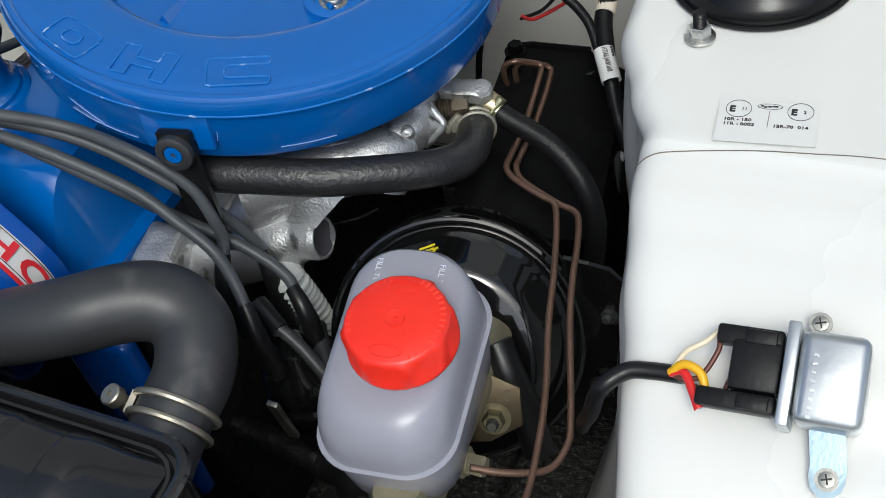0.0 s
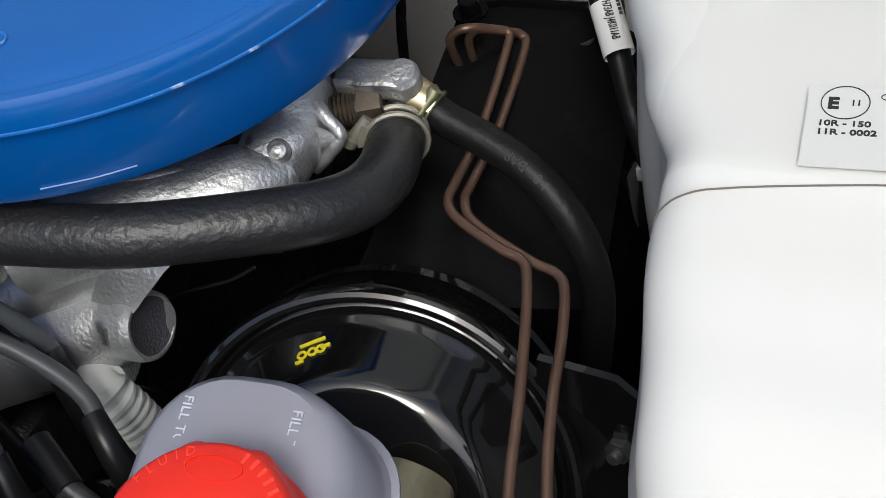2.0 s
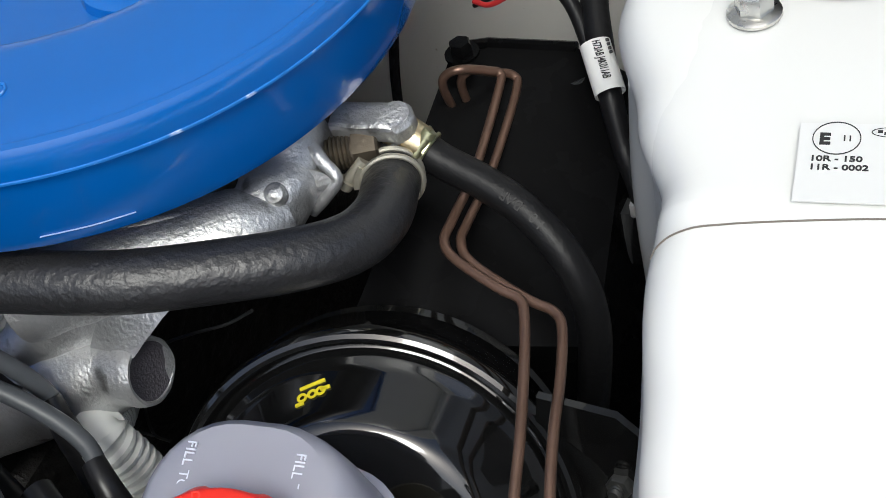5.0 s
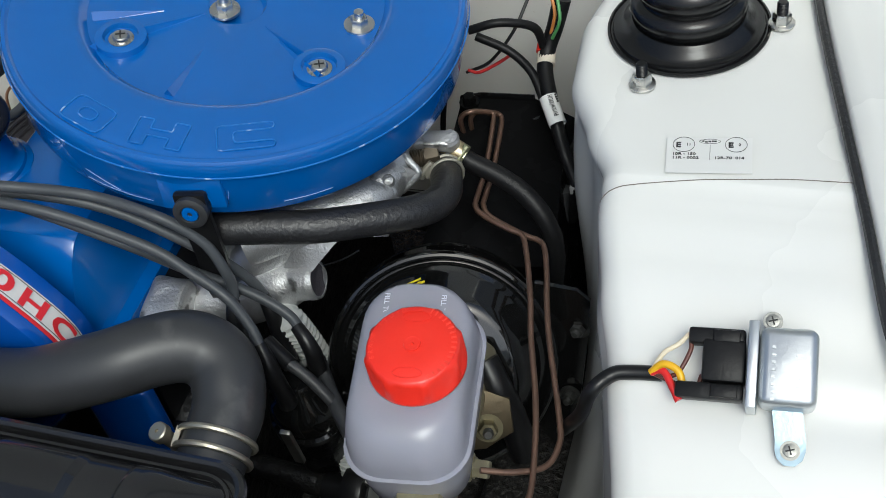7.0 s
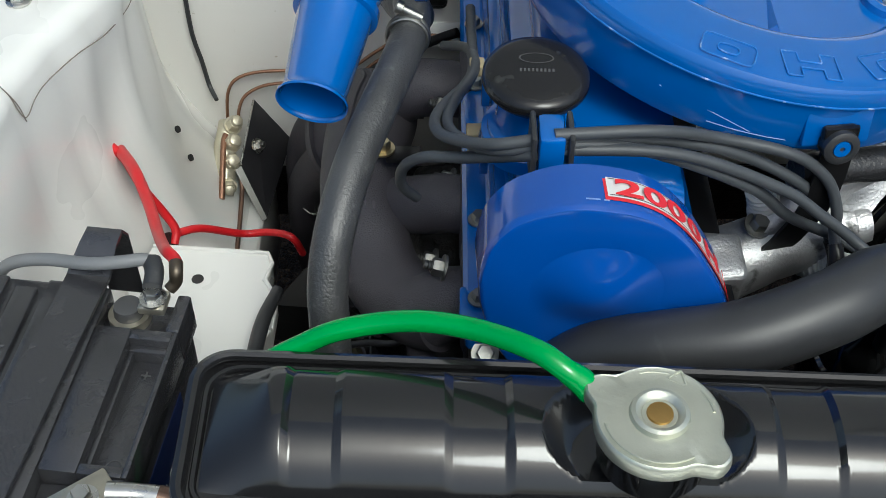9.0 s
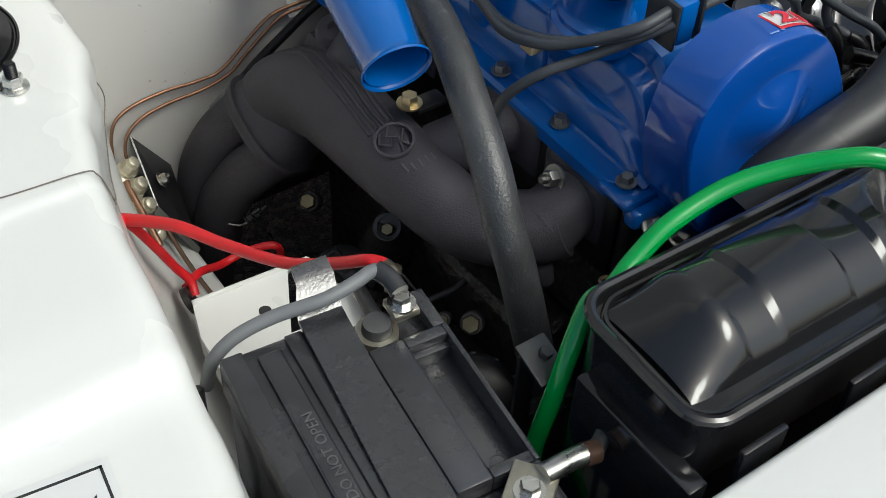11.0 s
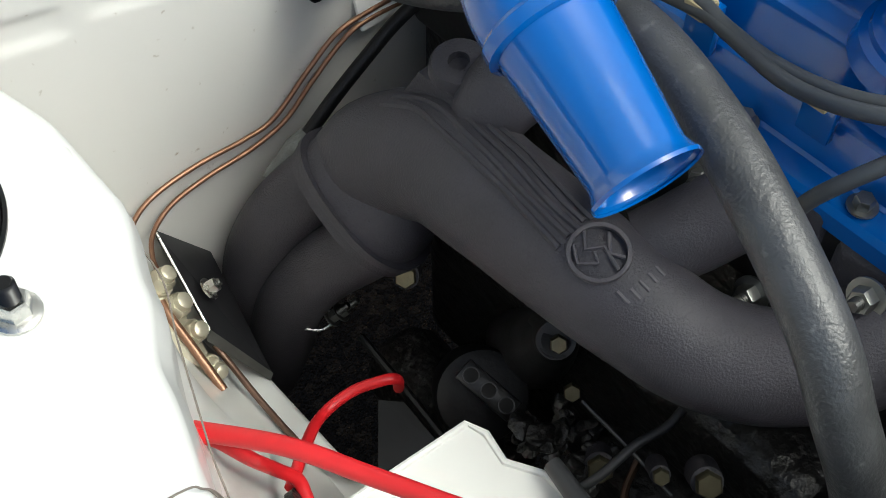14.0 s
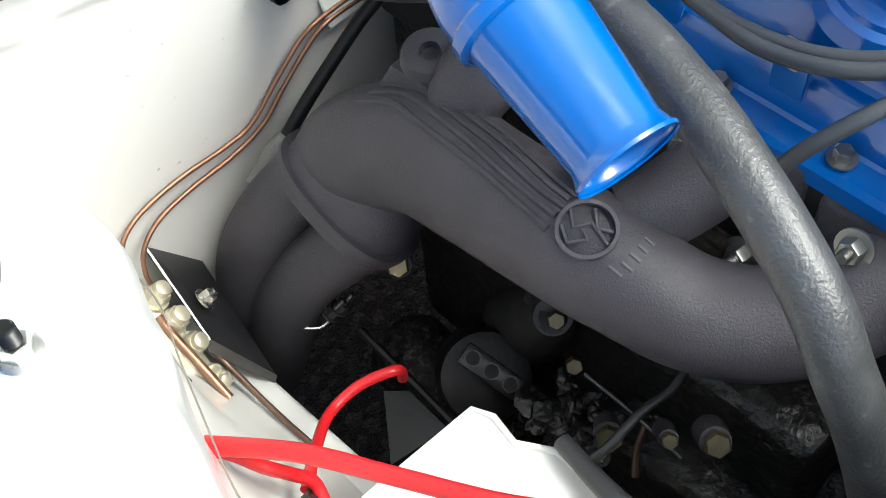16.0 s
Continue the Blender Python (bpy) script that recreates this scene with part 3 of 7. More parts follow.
LIDP = part("lid", moved(lathe(prof, 120), LID), BLUE, AIR)
prof = [(0.1640, -0.0125), (0.1640, -0.018), (0.1630, -0.046), (0.1612, -0.0515), (0.156, -0.0535), (0.10, -0.056), (0.06, -0.085), (0, -0.085)]
part("body", moved(lathe(prof, 120), LID), BLUE, AIR)
part("worn_lip", moved(lathe([(0.1664, -0.0116), (0.1673, -0.0119), (0.1674, -0.0127), (0.1660, -0.0133), (0.1640, -0.0133)], 120), LID), CHIP, LIDP, "chipped lower lip of the lid")


def soft_corners(path, r):
    """Cuts each corner of a closed outline with two points."""
    out = []
    for k, p in enumerate(path):
        a, c = path[k - 1], path[(k + 1) % len(path)]
        p, a, c = Vector((*p, 0)), Vector((*a, 0)), Vector((*c, 0))
        da, dc = (a - p), (c - p)
        q1, q2 = p + da.normalized() * min(r, da.length * 0.45), p + dc.normalized() * min(r, dc.length * 0.45)
        out += [q1, (q1 + q2) * 0.25 + p * 0.5, q2]
    return out


LET = {
    "O": ([[(0, 0), (34, 0), (34, 22), (0, 22)], [(10, 6.5), (24, 6.5), (24, 15.5), (10, 15.5)]], 5.0),
    "H": ([[(0, 0), (10, 0), (10, 8.5), (25, 8.5), (25, 0), (35, 0), (35, 23), (25, 23), (25, 14.5), (10, 14.5), (10, 23), (0, 23)]], 1.0),
    "C": ([[(37, 0), (0, 0), (0, 22), (37, 22), (37, 16), (10.5, 16), (10.5, 6), (37, 6)]], 3.0),
}
for ch, (lx, ly) in (("O", (-0.0471, -0.1388)), ("H", (0.0045, -0.1432)), ("C", (0.0576, -0.1300))):
    ang = math.atan2(ly, lx) + math.pi / 2
    shapes, rad = LET[ch]
    bm = bmesh.new()
    for path in shapes:
        line = soft_corners([((x - 18) * 0.001, (y - 11) * 0.001) for x, y in path], rad * 0.001)
        bm = joined(bm, moved(tube([(p.x, p.y, 0.0) for p in line + line[:1]], 0.00055, 6, 1), LID @ Matrix.Translation((lx, ly, -0.0003)) @ Matrix.Rotation(ang, 4, "Z")))
    part("embossed_letter", bm, CHIP, LIDP, "embossed letter with worn edges")


def lid_screw(px):
    c = Vector((*px, 0))
    m = LID @ Matrix.Translation((c.x, c.y, -0.0085))
    d = math.atan2(c.y, c.x)
    ring = part("screw_boss", moved(lathe([(0.0185, 0), (0.018, 0.0045), (0.015, 0.0055), (0.0125, 0.0055), (0.0115, 0.002), (0, 0.002)], 36), m), BLUE, LIDP)
    for s, ln in ((1, 0.028), (-1, 0.045)):
        w = moved(loft([[(s * 0.017, -0.002, 0), (s * 0.017, 0.002, 0), (s * 0.017, 0, 0.0055)], [(s * (0.017 + ln), -0.0006, 0), (s * (0.017 + ln), 0.0006, 0), (s * (0.017 + ln), 0, 0.0004)]]), m @ Matrix.Rotation(d, 4, "Z"))
        part("rib", w, BLUE, LIDP)
    sc = part("lid_screw", moved(lathe([(0.0088, 0.001), (0.0088, 0.0026), (0.0060, 0.0028), (0.0060, 0.0045), (0.005, 0.0058), (0, 0.0062)], 24), m), STEEL, LIDP, "plated cross-head screw")
    for a in (0, 90):
        part("screw_slot", moved(box((-0.0034, -0.0005, 0.0054), (0.0034, 0.0005, 0.0066), 0), m @ Matrix.Rotation(radians(a + 25), 4, "Z")), INK, sc)


for p in [(-0.0625, -0.0595), (0.080, -0.0505)]:
    lid_screw(p)
for p in [(0.0916, 0.0016), (-0.0055, -0.0096)]:
    c = Vector((*p, 0))
    m = LID @ Matrix.Translation((c.x, c.y, -0.009))
    part("lid_nut", moved(joined(hexagon(0.0065, 0.006, 0.002), lathe([(0, 0), (0.011, 0), (0.011, 0.002), (0, 0.002)], 24), lathe([(0.0035, 0.006), (0.0035, 0.013), (0, 0.014)], 12)), m), STEEL, LIDP, "plated nut and washer")
# straight raised ribs on the dished middle
for a in (-95, -35, 25, 85, 145, 205):
    w = moved(loft([[(0.102, -0.004, 0), (0.102, 0.004, 0), (0.102, 0, 0.006)], [(0.052, -0.0006, 0), (0.052, 0.0006, 0), (0.052, 0, 0.0005)]]), LID @ Matrix.Translation((0, 0, -0.0086)) @ Matrix.Rotation(radians(a), 4, "Z"))
    part("rib", w, BLUE, LIDP)
# clip pad, rubber washer and screw on the side
cl = Vector((0.1395, 0.2215, 0.7715))
nrm = Vector((cl.x - 0.114, cl.y - 0.392, 0.02)).normalized()
cm = frame_to(nrm, cl, (1, 0.1, 0))
part("clip_pad", moved(box((-0.022, -0.004, -0.014), (0.022, 0.026, -0.0082), 0.002), cm), BLUE, AIR)
part("clip_plate", moved(joined(box((-0.0115, 0.002, -0.009), (0.0115, 0.0125, -0.002), 0.003), lathe([(0.0115, -0.009), (0.0115, -0.002), (0, -0.002)], 28)), cm), SATIN, AIR)
w = part("rubber_washer", moved(lathe([(0.0115, -0.002), (0.0115, 0.002), (0.0095, 0.0032), (0.0066, 0.0032), (0.0060, 0.0015), (0, 0.0015)], 36), cm), SMOOTH, AIR)
part("clip_screw", moved(joined(lathe([(0.0058, 0.0012), (0.0054, 0.0028), (0.0018, 0.0028), (0.0018, 0.0012), (0, 0.0012)], 24)), cm), BLUE, w, "blue painted slotted screw")
# worn paint scratches on the rim side
SCR = shader("scratched_bare_paint", (0.22, 0.34, 0.62), 0.5, bump=0.1)
for pts in ([(0.122, 0.239, 0.79), (0.122, 0.235, 0.775), (0.126, 0.235, 0.77)], [(0.16, 0.245, 0.785), (0.159, 0.238, 0.77), (0.153, 0.239, 0.767)], [(0.03, 0.255, 0.795), (0.063, 0.242, 0.785), (0.086, 0.245, 0.775)], [(0.062, 0.263, 0.757), (0.078, 0.257, 0.755), (0.094, 0.255, 0.752)], [(0.18, 0.268, 0.752), (0.198, 0.27, 0.748), (0.213, 0.276, 0.747)], [(0.075, 0.261, 0.775), (0.092, 0.255, 0.768), (0.106, 0.255, 0.763)]):
    out = []
    for p in pts:
        v = lid_point(p)
        d = math.hypot(v.x, v.y)
        out.append(tuple(LID @ Vector((v.x * 0.1634 / d, v.y * 0.1634 / d, max(v.z, -0.044)))))
    part("scratch", tube(out, 0.00028, 5, 3), SCR, AIR, "pale scratch in the blue paint")

# support strap from the clip down to the manifold
def strap_row(c, hw, d):
    return [(c[0] - hw, c[1], c[2]), (c[0] + hw, c[1] + 0.003, c[2]), (c[0] + hw, c[1] + 0.003 + d, c[2]), (c[0] - hw, c[1] + d, c[2])]


solo("support_bracket", loft([strap_row(c, 0.0105, 0.003) for c in ((0.1425, 0.2195, 0.788), (0.1425, 0.2180, 0.775), (0.1425, 0.2175, 0.755), (0.1420, 0.2180, 0.735), (0.139, 0.2205, 0.715), (0.131, 0.229, 0.680), (0.124, 0.241, 0.65))]), SATIN, "black painted support strap under the air cleaner", "bracket")

# snorkel
SN = [Vector((-0.1965, 0.2915, 0.749)), Vector((-0.184, 0.358, 0.773))]
snork = thing("air_intake_snorkel", SN[0], "blue painted intake snorkel with flared open mouth", "air intake")
ln = (SN[1] - SN[0]).length
prof = [(0.0238, 0.0), (0.0248, -0.0008), (0.0250, 0.001), (0.0236, 0.003), (0.0218, 0.008), (0.0265, ln), (0.0285, ln + 0.001), (0.0285, ln + 0.005), (0.024, ln + 0.005), (0.0205, 0.01), (0.0222, 0.002)]
part("cone", moved(lathe(prof, 48), frame_to(SN[1] - SN[0], SN[0])), BLUE, snork)
dr = (SN[1] - SN[0]).normalized()
elbow = [SN[1] + dr * 0.003, SN[1] + dr * 0.02, SN[1] + dr * 0.035 + Vector((0.006, 0, 0.003)), SN[1] + dr * 0.044 + Vector((0.024, -0.002, 0.006)), SN[1] + dr * 0.044 + Vector((0.05, -0.006, 0.010)), Vector((-0.07, 0.40, 0.805)), Vector((-0.035, 0.395, 0.80))]
part("elbow", tube(elbow, 0.0282, 28, 8), BLUE, snork)
part("collar", moved(lathe([(0.028, -0.004), (0.0305, -0.003), (0.0305, 0.004), (0.028, 0.005)], 40), frame_to((1, -0.1, 0.15), elbow[4])), BLUE, snork)
part("collar", moved(lathe([(0.0275, -0.006), (0.0302, -0.005), (0.0302, 0.001), (0.0285, 0.003)], 40), frame_to(dr, SN[1] + dr * 0.006)), BLUE, snork)

# ---------------------------------------------------------------- radiator
def longer(bm):
    """The tank reaches further out on the hose side of the filler."""
    for v in bm.verts:
        v.co.x += 0.004 * max(0.0, v.co.x - 0.08) / 0.15
        v.co.y = v.co.y * 0.95 + 0.013
        v.co.z -= 0.0175 + 0.045 * v.co.x + 0.10 * (v.co.y - 0.013)
    return bm


def radiator():
    t = thing("radiator", (0, 0, 0.36), "black painted radiator with ribbed top tank", "radiator")
    cuts = (-0.183, -0.157, -0.102, -0.071, 0.063, 0.094, 0.146, 0.176)
    xs = sorted(set(lin(-0.224, 0.224, 91) + lin(-0.062, 0.056, 60) + [s + d for s in cuts for d in (-0.0022, 0.0022)] + [s * q for s in (-1, 1) for q in (0.2235, 0.222, 0.2205, 0.218)]))
    prof = [(0.0425, 0.766), (0.041, 0.770), (0.039, 0.777), (0.034, 0.7835), (0.027, 0.787), (0.016, 0.789), (0.004, 0.7885), (-0.008, 0.7855), (-0.017, 0.7805), (-0.0245, 0.774), (-0.0305, 0.766), (-0.0345, 0.7585), (-0.037, 0.755), (-0.0425, 0.754)]
    prof = [(p.x, p.y) for p in spline([(y, z, 0) for y, z in prof], 4)]
    last = len(prof) - 1
    bands = ((-0.183, -0.157), (-0.102, -0.071), (0.063, 0.094), (0.146, 0.176))
    rows = []
    for x in xs:
        drop = 1.0
        for a, b in bands:
            if a < x < b:
                drop = 0.86
        end = min(1.0, max(0.0, (0.2245 - abs(x)) / 0.034))
        end = min(1.0, 0.16 * (end > 0.01) + 0.84 * end)
        row = []
        for k, (y, z) in enumerate(prof):
            base = 0.766 + (0.754 - 0.766) * k / last
            zz = base + (z - base) * end * (drop if 2 < k < last - 2 else 1)
            cup = math.hypot(x + 0.003, (y + 0.012) * 1.15)
            if cup < 0.056 and 2 < k < last - 8:
                zz = min(zz, 0.770 + 0.020 * max(0, (cup - 0.036) / 0.02) ** 1.5)
            row.append((x, y, zz))
        rows.append(row)
    bm = loft(rows, False)
    part("top_tank", longer(bm), TANK, t, smooth=42)
    ring = rounded(0.468, 0.104, 0.020, 8)
    bm = plate(ring, 0.004)
    for v in bm.verts:
        v.co.z += 0.757 + v.co.y * 0.12
    rim = tube([(x, y, 0.765 + y * 0.12) for x, y in ring + ring[:1]], 0.0035, 8, 1)
    gut = tube([(x * 0.972, y * 0.88, 0.7615 + y * 0.12) for x, y in ring + ring[:1]], 0.002, 6, 1)
    part("tank_rim", longer(joined(bm, rim, gut)), TANK, t)
    side = plate(rounded(0.462, 0.098, 0.016), 0.052)
    part("tank_side", longer(moved(side, Matrix.Translation((0, 0, 0.704)))), TANK, t)
    for x in lin(-0.2, 0.2, 6):
        part("side_crimp", box((x - 0.016, -0.0515, 0.712), (x + 0.016, -0.047, 0.742), 0.0015), TANK, t)
    core = box((-0.225, -0.03, 0.36), (0.225, 0.03, 0.705), 0.003)
    part("core", core, SATIN, t)
    for x in (-0.238, 0.241):
        part("side_frame", box((x - 0.004, -0.045, 0.36), (x + 0.010, 0.045, 0.72), 0.002), TANK, t)
    # brass sender with black plug on the end of the tank
    m = frame_to((1, 0, 0.05), (0.231, -0.003, 0.744))
    sender = part("sender", moved(joined(hexagon(0.0140, 0.009, 0.0, 0.9), lathe([(0.008, 0.008), (0.008, 0.016), (0, 0.016)], 24)), m), BRASS, t, "brass hexagon temperature sender")
    part("plug", moved(lathe([(0.0095, 0.012), (0.0105, 0.013), (0.0105, 0.017), (0.0095, 0.018), (0.0095, 0.020), (0.0115, 0.021), (0.0115, 0.025), (0.010, 0.026), (0.010, 0.028), (0.0115, 0.029), (0.011, 0.034), (0.008, 0.036), (0, 0.036)], 28), m), SMOOTH, sender)
    return t


radiator()


def radiator_cap():
    t = thing("pressure_cap", (-0.003, 0, 0.78), "plated steel radiator pressure cap with two ears", "radiator cap")
    o = Vector((-0.003, 0.0, 0.787))
    out = []
    for k in range(96):
        a = 360 * k / 96
        r = 0.0308 + 0.0085 * (math.exp(-(abs((a - 146) / 15) ** 3)) + math.exp(-(abs((a - 318) / 15) ** 3)))
        out.append((r * math.cos(radians(a)), r * math.sin(radians(a))))
    secs = []
    for k, z in ((0.985, 0.0), (1.0, 0.002), (1.0, 0.0065), (0.985, 0.0088), (0.955, 0.0096), (0.93, 0.0092), (0.62, 0.0106), (0.45, 0.0108)):
        secs.append([tuple(o + Vector((x * k, y * k, z))) for x, y in out])
    plate_ob = part("cap_plate", loft(secs), CAPZ, t)
    part("centre_dome", moved(lathe([(0.0148, 0.0), (0.0138, 0.0028), (0.0118, 0.0036), (0.0100, 0.003), (0.0085, 0.0008), (0.0, 0.0005)], 40), Matrix.Translation(o + Vector((0, 0, 0.0104)))), CAPZ, t)
    part("rivet", moved(lathe([(0.0065, 0), (0.0062, 0.0012), (0, 0.0018)], 24), Matrix.Translation(o + Vector((0, 0, 0.0112)))), BRASS, t, "brass centre rivet")
    part("filler_neck", moved(lathe([(0.027, 0.766), (0.027, 0.787), (0.030, 0.788), (0, 0.788)], 36), Matrix.Translation((-0.003, 0, 0))), BLACK, t)
    for r, a0, a1 in ((0.0265, 65, 105), (0.0265, 5, 35), (0.0265, 190, 300)):
        arc = [tuple(o + Vector((r * math.cos(radians(a)), r * math.sin(radians(a)), 0.0096))) for a in lin(a0, a1, 14)]
        part("stamped_line", tube(arc, 0.0007, 6, 1), CAPZ, plate_ob)
    tri = [(0.006, 0.0225), (0.014, 0.0275), (0.0150, 0.0175)]
    part("stamped_mark", tube([tuple(o + Vector((x, y, 0.0098))) for x, y, _ in [tuple(p) for p in soft_corners(tri, 0.002) + soft_corners(tri, 0.002)[:1]]], 0.0007, 6, 1), CAPZ, plate_ob)
    for k in range(7):
        p = Matrix.Translation(o + Vector((-0.0265 + 0.0022 * k, 0.016 - 0.0012 * k, 0.0099))) @ Matrix.Rotation(radians(-30), 4, "Z")
        part("stamped_bar", moved(box((-0.0007, -0.0012, -0.0003), (0.0007, 0.0012, 0.0003), 0), p), CAPZ, plate_ob)
    part("stamped_number", ring_mark(Matrix.Translation(o + Vector((-0.0185, 0.006, 0.0097))), 0.0028, 0.0006, 0.0004, 20), CAPZ, plate_ob)
    part("stamped_number", ring_mark(Matrix.Translation(o + Vector((-0.0205, 0.0005, 0.0096))), 0.0028, 0.0006, 0.0004, 20), CAPZ, plate_ob)


radiator_cap()

# ---------------------------------------------------------------- engine
ENG = thing("engine", (0, 0.35, 0.34), "four-cylinder engine with glossy blue cam cover and belt cover", "engine")
part("block", box((-0.085, 0.17, 0.34), (0.10, 0.56, 0.60), 0.012), GRIME, ENG)
part("cylinder_head", box((-0.092, 0.172, 0.59), (0.088, 0.56, 0.668), 0.006), SATIN, ENG)


def cam_cover():
    """Bolted flange, two straight steps along the side and a flat top; the front end falls away."""
    rows = []
    for y in lin(0.166, 0.572, 40):
        f = math.sin(min(1, max(0.0, (y - 0.172) / 0.045)) * math.pi / 2) ** 0.8
        z = 0.666
        tip = -0.094 if y > 0.185 else -0.094 + 0.02 * (0.185 - y) / 0.019
        side = [(tip, 0), (tip, 0.010), (tip + 0.003, 0.013), (-0.0775, 0.0135), (-0.0755, 0.015), (-0.0735, 0.034), (-0.072, 0.0375), (-0.0685, 0.040), (-0.0655, 0.041), (-0.0635, 0.0435), (-0.0605, 0.064), (-0.0585, 0.068), (-0.0545, 0.0705), (-0.046, 0.072), (-0.044, 0.0735), (-0.0415, 0.083), (-0.039, 0.086), (-0.034, 0.087), (0.0, 0.0875), (0.035, 0.086), (0.043, 0.082), (0.048, 0.060), (0.052, 0.02), (0.056, 0.0135), (0.066, 0.012), (0.066, 0)]
        rows.append([(x, y, z + (h if h < 0.0145 else 0.0145 + (h - 0.0145) * f)) for x, h in side])
    return loft(rows, True)


COVER = part("cam_cover", cam_cover(), BLUE, ENG, smooth=28)
for x, y, z in ((-0.084, 0.177, 0.681), (-0.083, 0.25, 0.681), (-0.083, 0.32, 0.681), (-0.083, 0.40, 0.681), (-0.083, 0.48, 0.681)):
    bolt((x, y, z), (0, 0, 1), 0.0050, COVER, DULL, "cover_bolt", "plated hexagon bolt")
part("flange_tab", moved(box((-0.012, -0.012, -0.004), (0.016, 0.02, 0.004), 0.003), Matrix.Translation((-0.085, 0.172, 0.674))), BLUE, COVER)


def belt_cover():
    out = [(-0.088, 0.127, 0.748), (-0.086, 0.127, 0.765), (-0.081, 0.127, 0.782), (-0.067, 0.127, 0.799), (-0.041, 0.127, 0.81), (-0.016, 0.127, 0.809), (0.005, 0.127, 0.803), (0.024, 0.127, 0.789), (0.042, 0.127, 0.765), (0.061, 0.127, 0.728), (0.06, 0.127, 0.693), (0.041, 0.127, 0.653), (0.004, 0.127, 0.622), (-0.042, 0.127, 0.64), (-0.073, 0.127, 0.686), (-0.085, 0.127, 0.723)]
    n = len(out)
    cx, cz = sum(p[0] for p in out) / n, sum(p[2] for p in out) / n
    ring = spline(out + out[:1], 5)[:-1]
    secs = []
    for y, k in ((0.167, 1.015), (0.133, 1.0), (0.1295, 0.99), (0.1275, 0.972), (0.1268, 0.945), (0.1262, 0.6), (0.126, 0.2)):
        secs.append([(cx + (p.x - cx) * k, y, cz + (p.z - cz) * k - (y - 0.127) * 0.12) for p in ring])
    return loft(secs, True), ring, (cx, cz)


bm, BELT, BC = belt_cover()
BELTC = part("belt_cover", bm, ROYAL, ENG)
part("cover_boss", moved(lathe([(0.043 * k / 14, 0.0108 * (math.cos(math.pi * k / 14) + 1) / 2 - 0.0005) for k in range(14, -1, -1)], 56, 0.9), frame_to((0, -1, 0.02), Vector((-0.019, 0.126, 0.749)))), ROYAL, BELTC, smooth=60)

# red and white displacement sticker round the rim of the belt cover
def rim_strip(i0, i1, y0, y1, lift, steps):
    idx = lin(i0, i1, steps)
    rows = []
    for f in idx:
        k = int(f) % len(BELT)
        q = BELT[k].lerp(BELT[(k + 1) % len(BELT)], f - int(f))
        s = Vector((q.x - BC[0], 0, q.z - BC[1]))
        d = s.normalized() * lift
        rows.append([(q.x + d.x, y, q.z + d.z - (y - 0.127) * 0.12) for y in (y0, y1)])
    return loft(rows, False)


def rim_pose(f, y, lift):
    k = int(f) % len(BELT)
    q = BELT[k].lerp(BELT[(k + 1) % len(BELT)], f - int(f))
    nx = BELT[(k + 1) % len(BELT)] - BELT[k]
    tx = Vector((nx.x, 0, nx.z)).normalized()
    n = Vector((-tx.z, 0, tx.x))
    if n.dot(Vector((q.x - BC[0], 0, q.z - BC[1]))) < 0:
        n = -n
    o = Vector((q.x, y, q.z - (y - 0.127) * 0.12)) + n * lift
    return frame_to(n, o, tx)


STK = thing("displacement_sticker", tuple(BELT[28]), "red and white engine size sticker on the belt cover", "sticker")
S0, S1 = 24.2, 48.4
part("red_border", rim_strip(S0, S1, 0.1355, 0.1595, 0.0007, 60), REDINK, STK, smooth=80)
part("white_field", rim_strip(S0 + 0.35, S1 - 0.1, 0.1384, 0.1566, 0.0010, 60), PAPER, STK, smooth=80)
for y in (0.1396, 0.1549):
    part("border_line", rim_strip(S0 + 0.6, S1 - 0.3, y, y + 0.0006, 0.0013, 60), INK, STK, smooth=80)
for ch, f in zip(("2", "0", "0", "0", "H", "C"), (27.3, 31.1, 34.6, 38.0, 41.5, 44.6)):
    letters(ch, 0.0178, rim_pose(f, 0.1411, 0.0013), REDINK, STK, "numeral", bold=0.028, align="CENTER", sx=1.9 if ch in "20" else 1.75)
# worn paint along the top edge
for f, ln in ((22.0, 1.6), (24.0, 0.7)):
    part("paint_chip", rim_strip(f, f + ln, 0.1342, 0.1356, 0.0006, 8), SCR, BELTC, "chipped bare paint")

# pulley, brackets and shafts ahead of and under the cover
part("front_plate", box((-0.09, 0.160, 0.55), (0.085, 0.172, 0.672), 0.004), SATIN, ENG)
for p in [(-0.08, 0.149, 0.66), (-0.063, 0.14, 0.65), (-0.05, 0.14, 0.65)]:
    bolt(p, (0, -0.6, 0.8), 0.006, ENG, DULL, "front_bolt", "plated hexagon bolt")
part("timing_cover", box((0.036, 0.1505, 0.48), (0.093, 0.1660, 0.659), 0.006, 3), ROYAL, ENG, "blue painted timing cover")
part("blue_timing_plate", box((-0.093, 0.153, 0.655), (-0.055, 0.168, 0.672), 0.005, 3), BLUE, ENG)


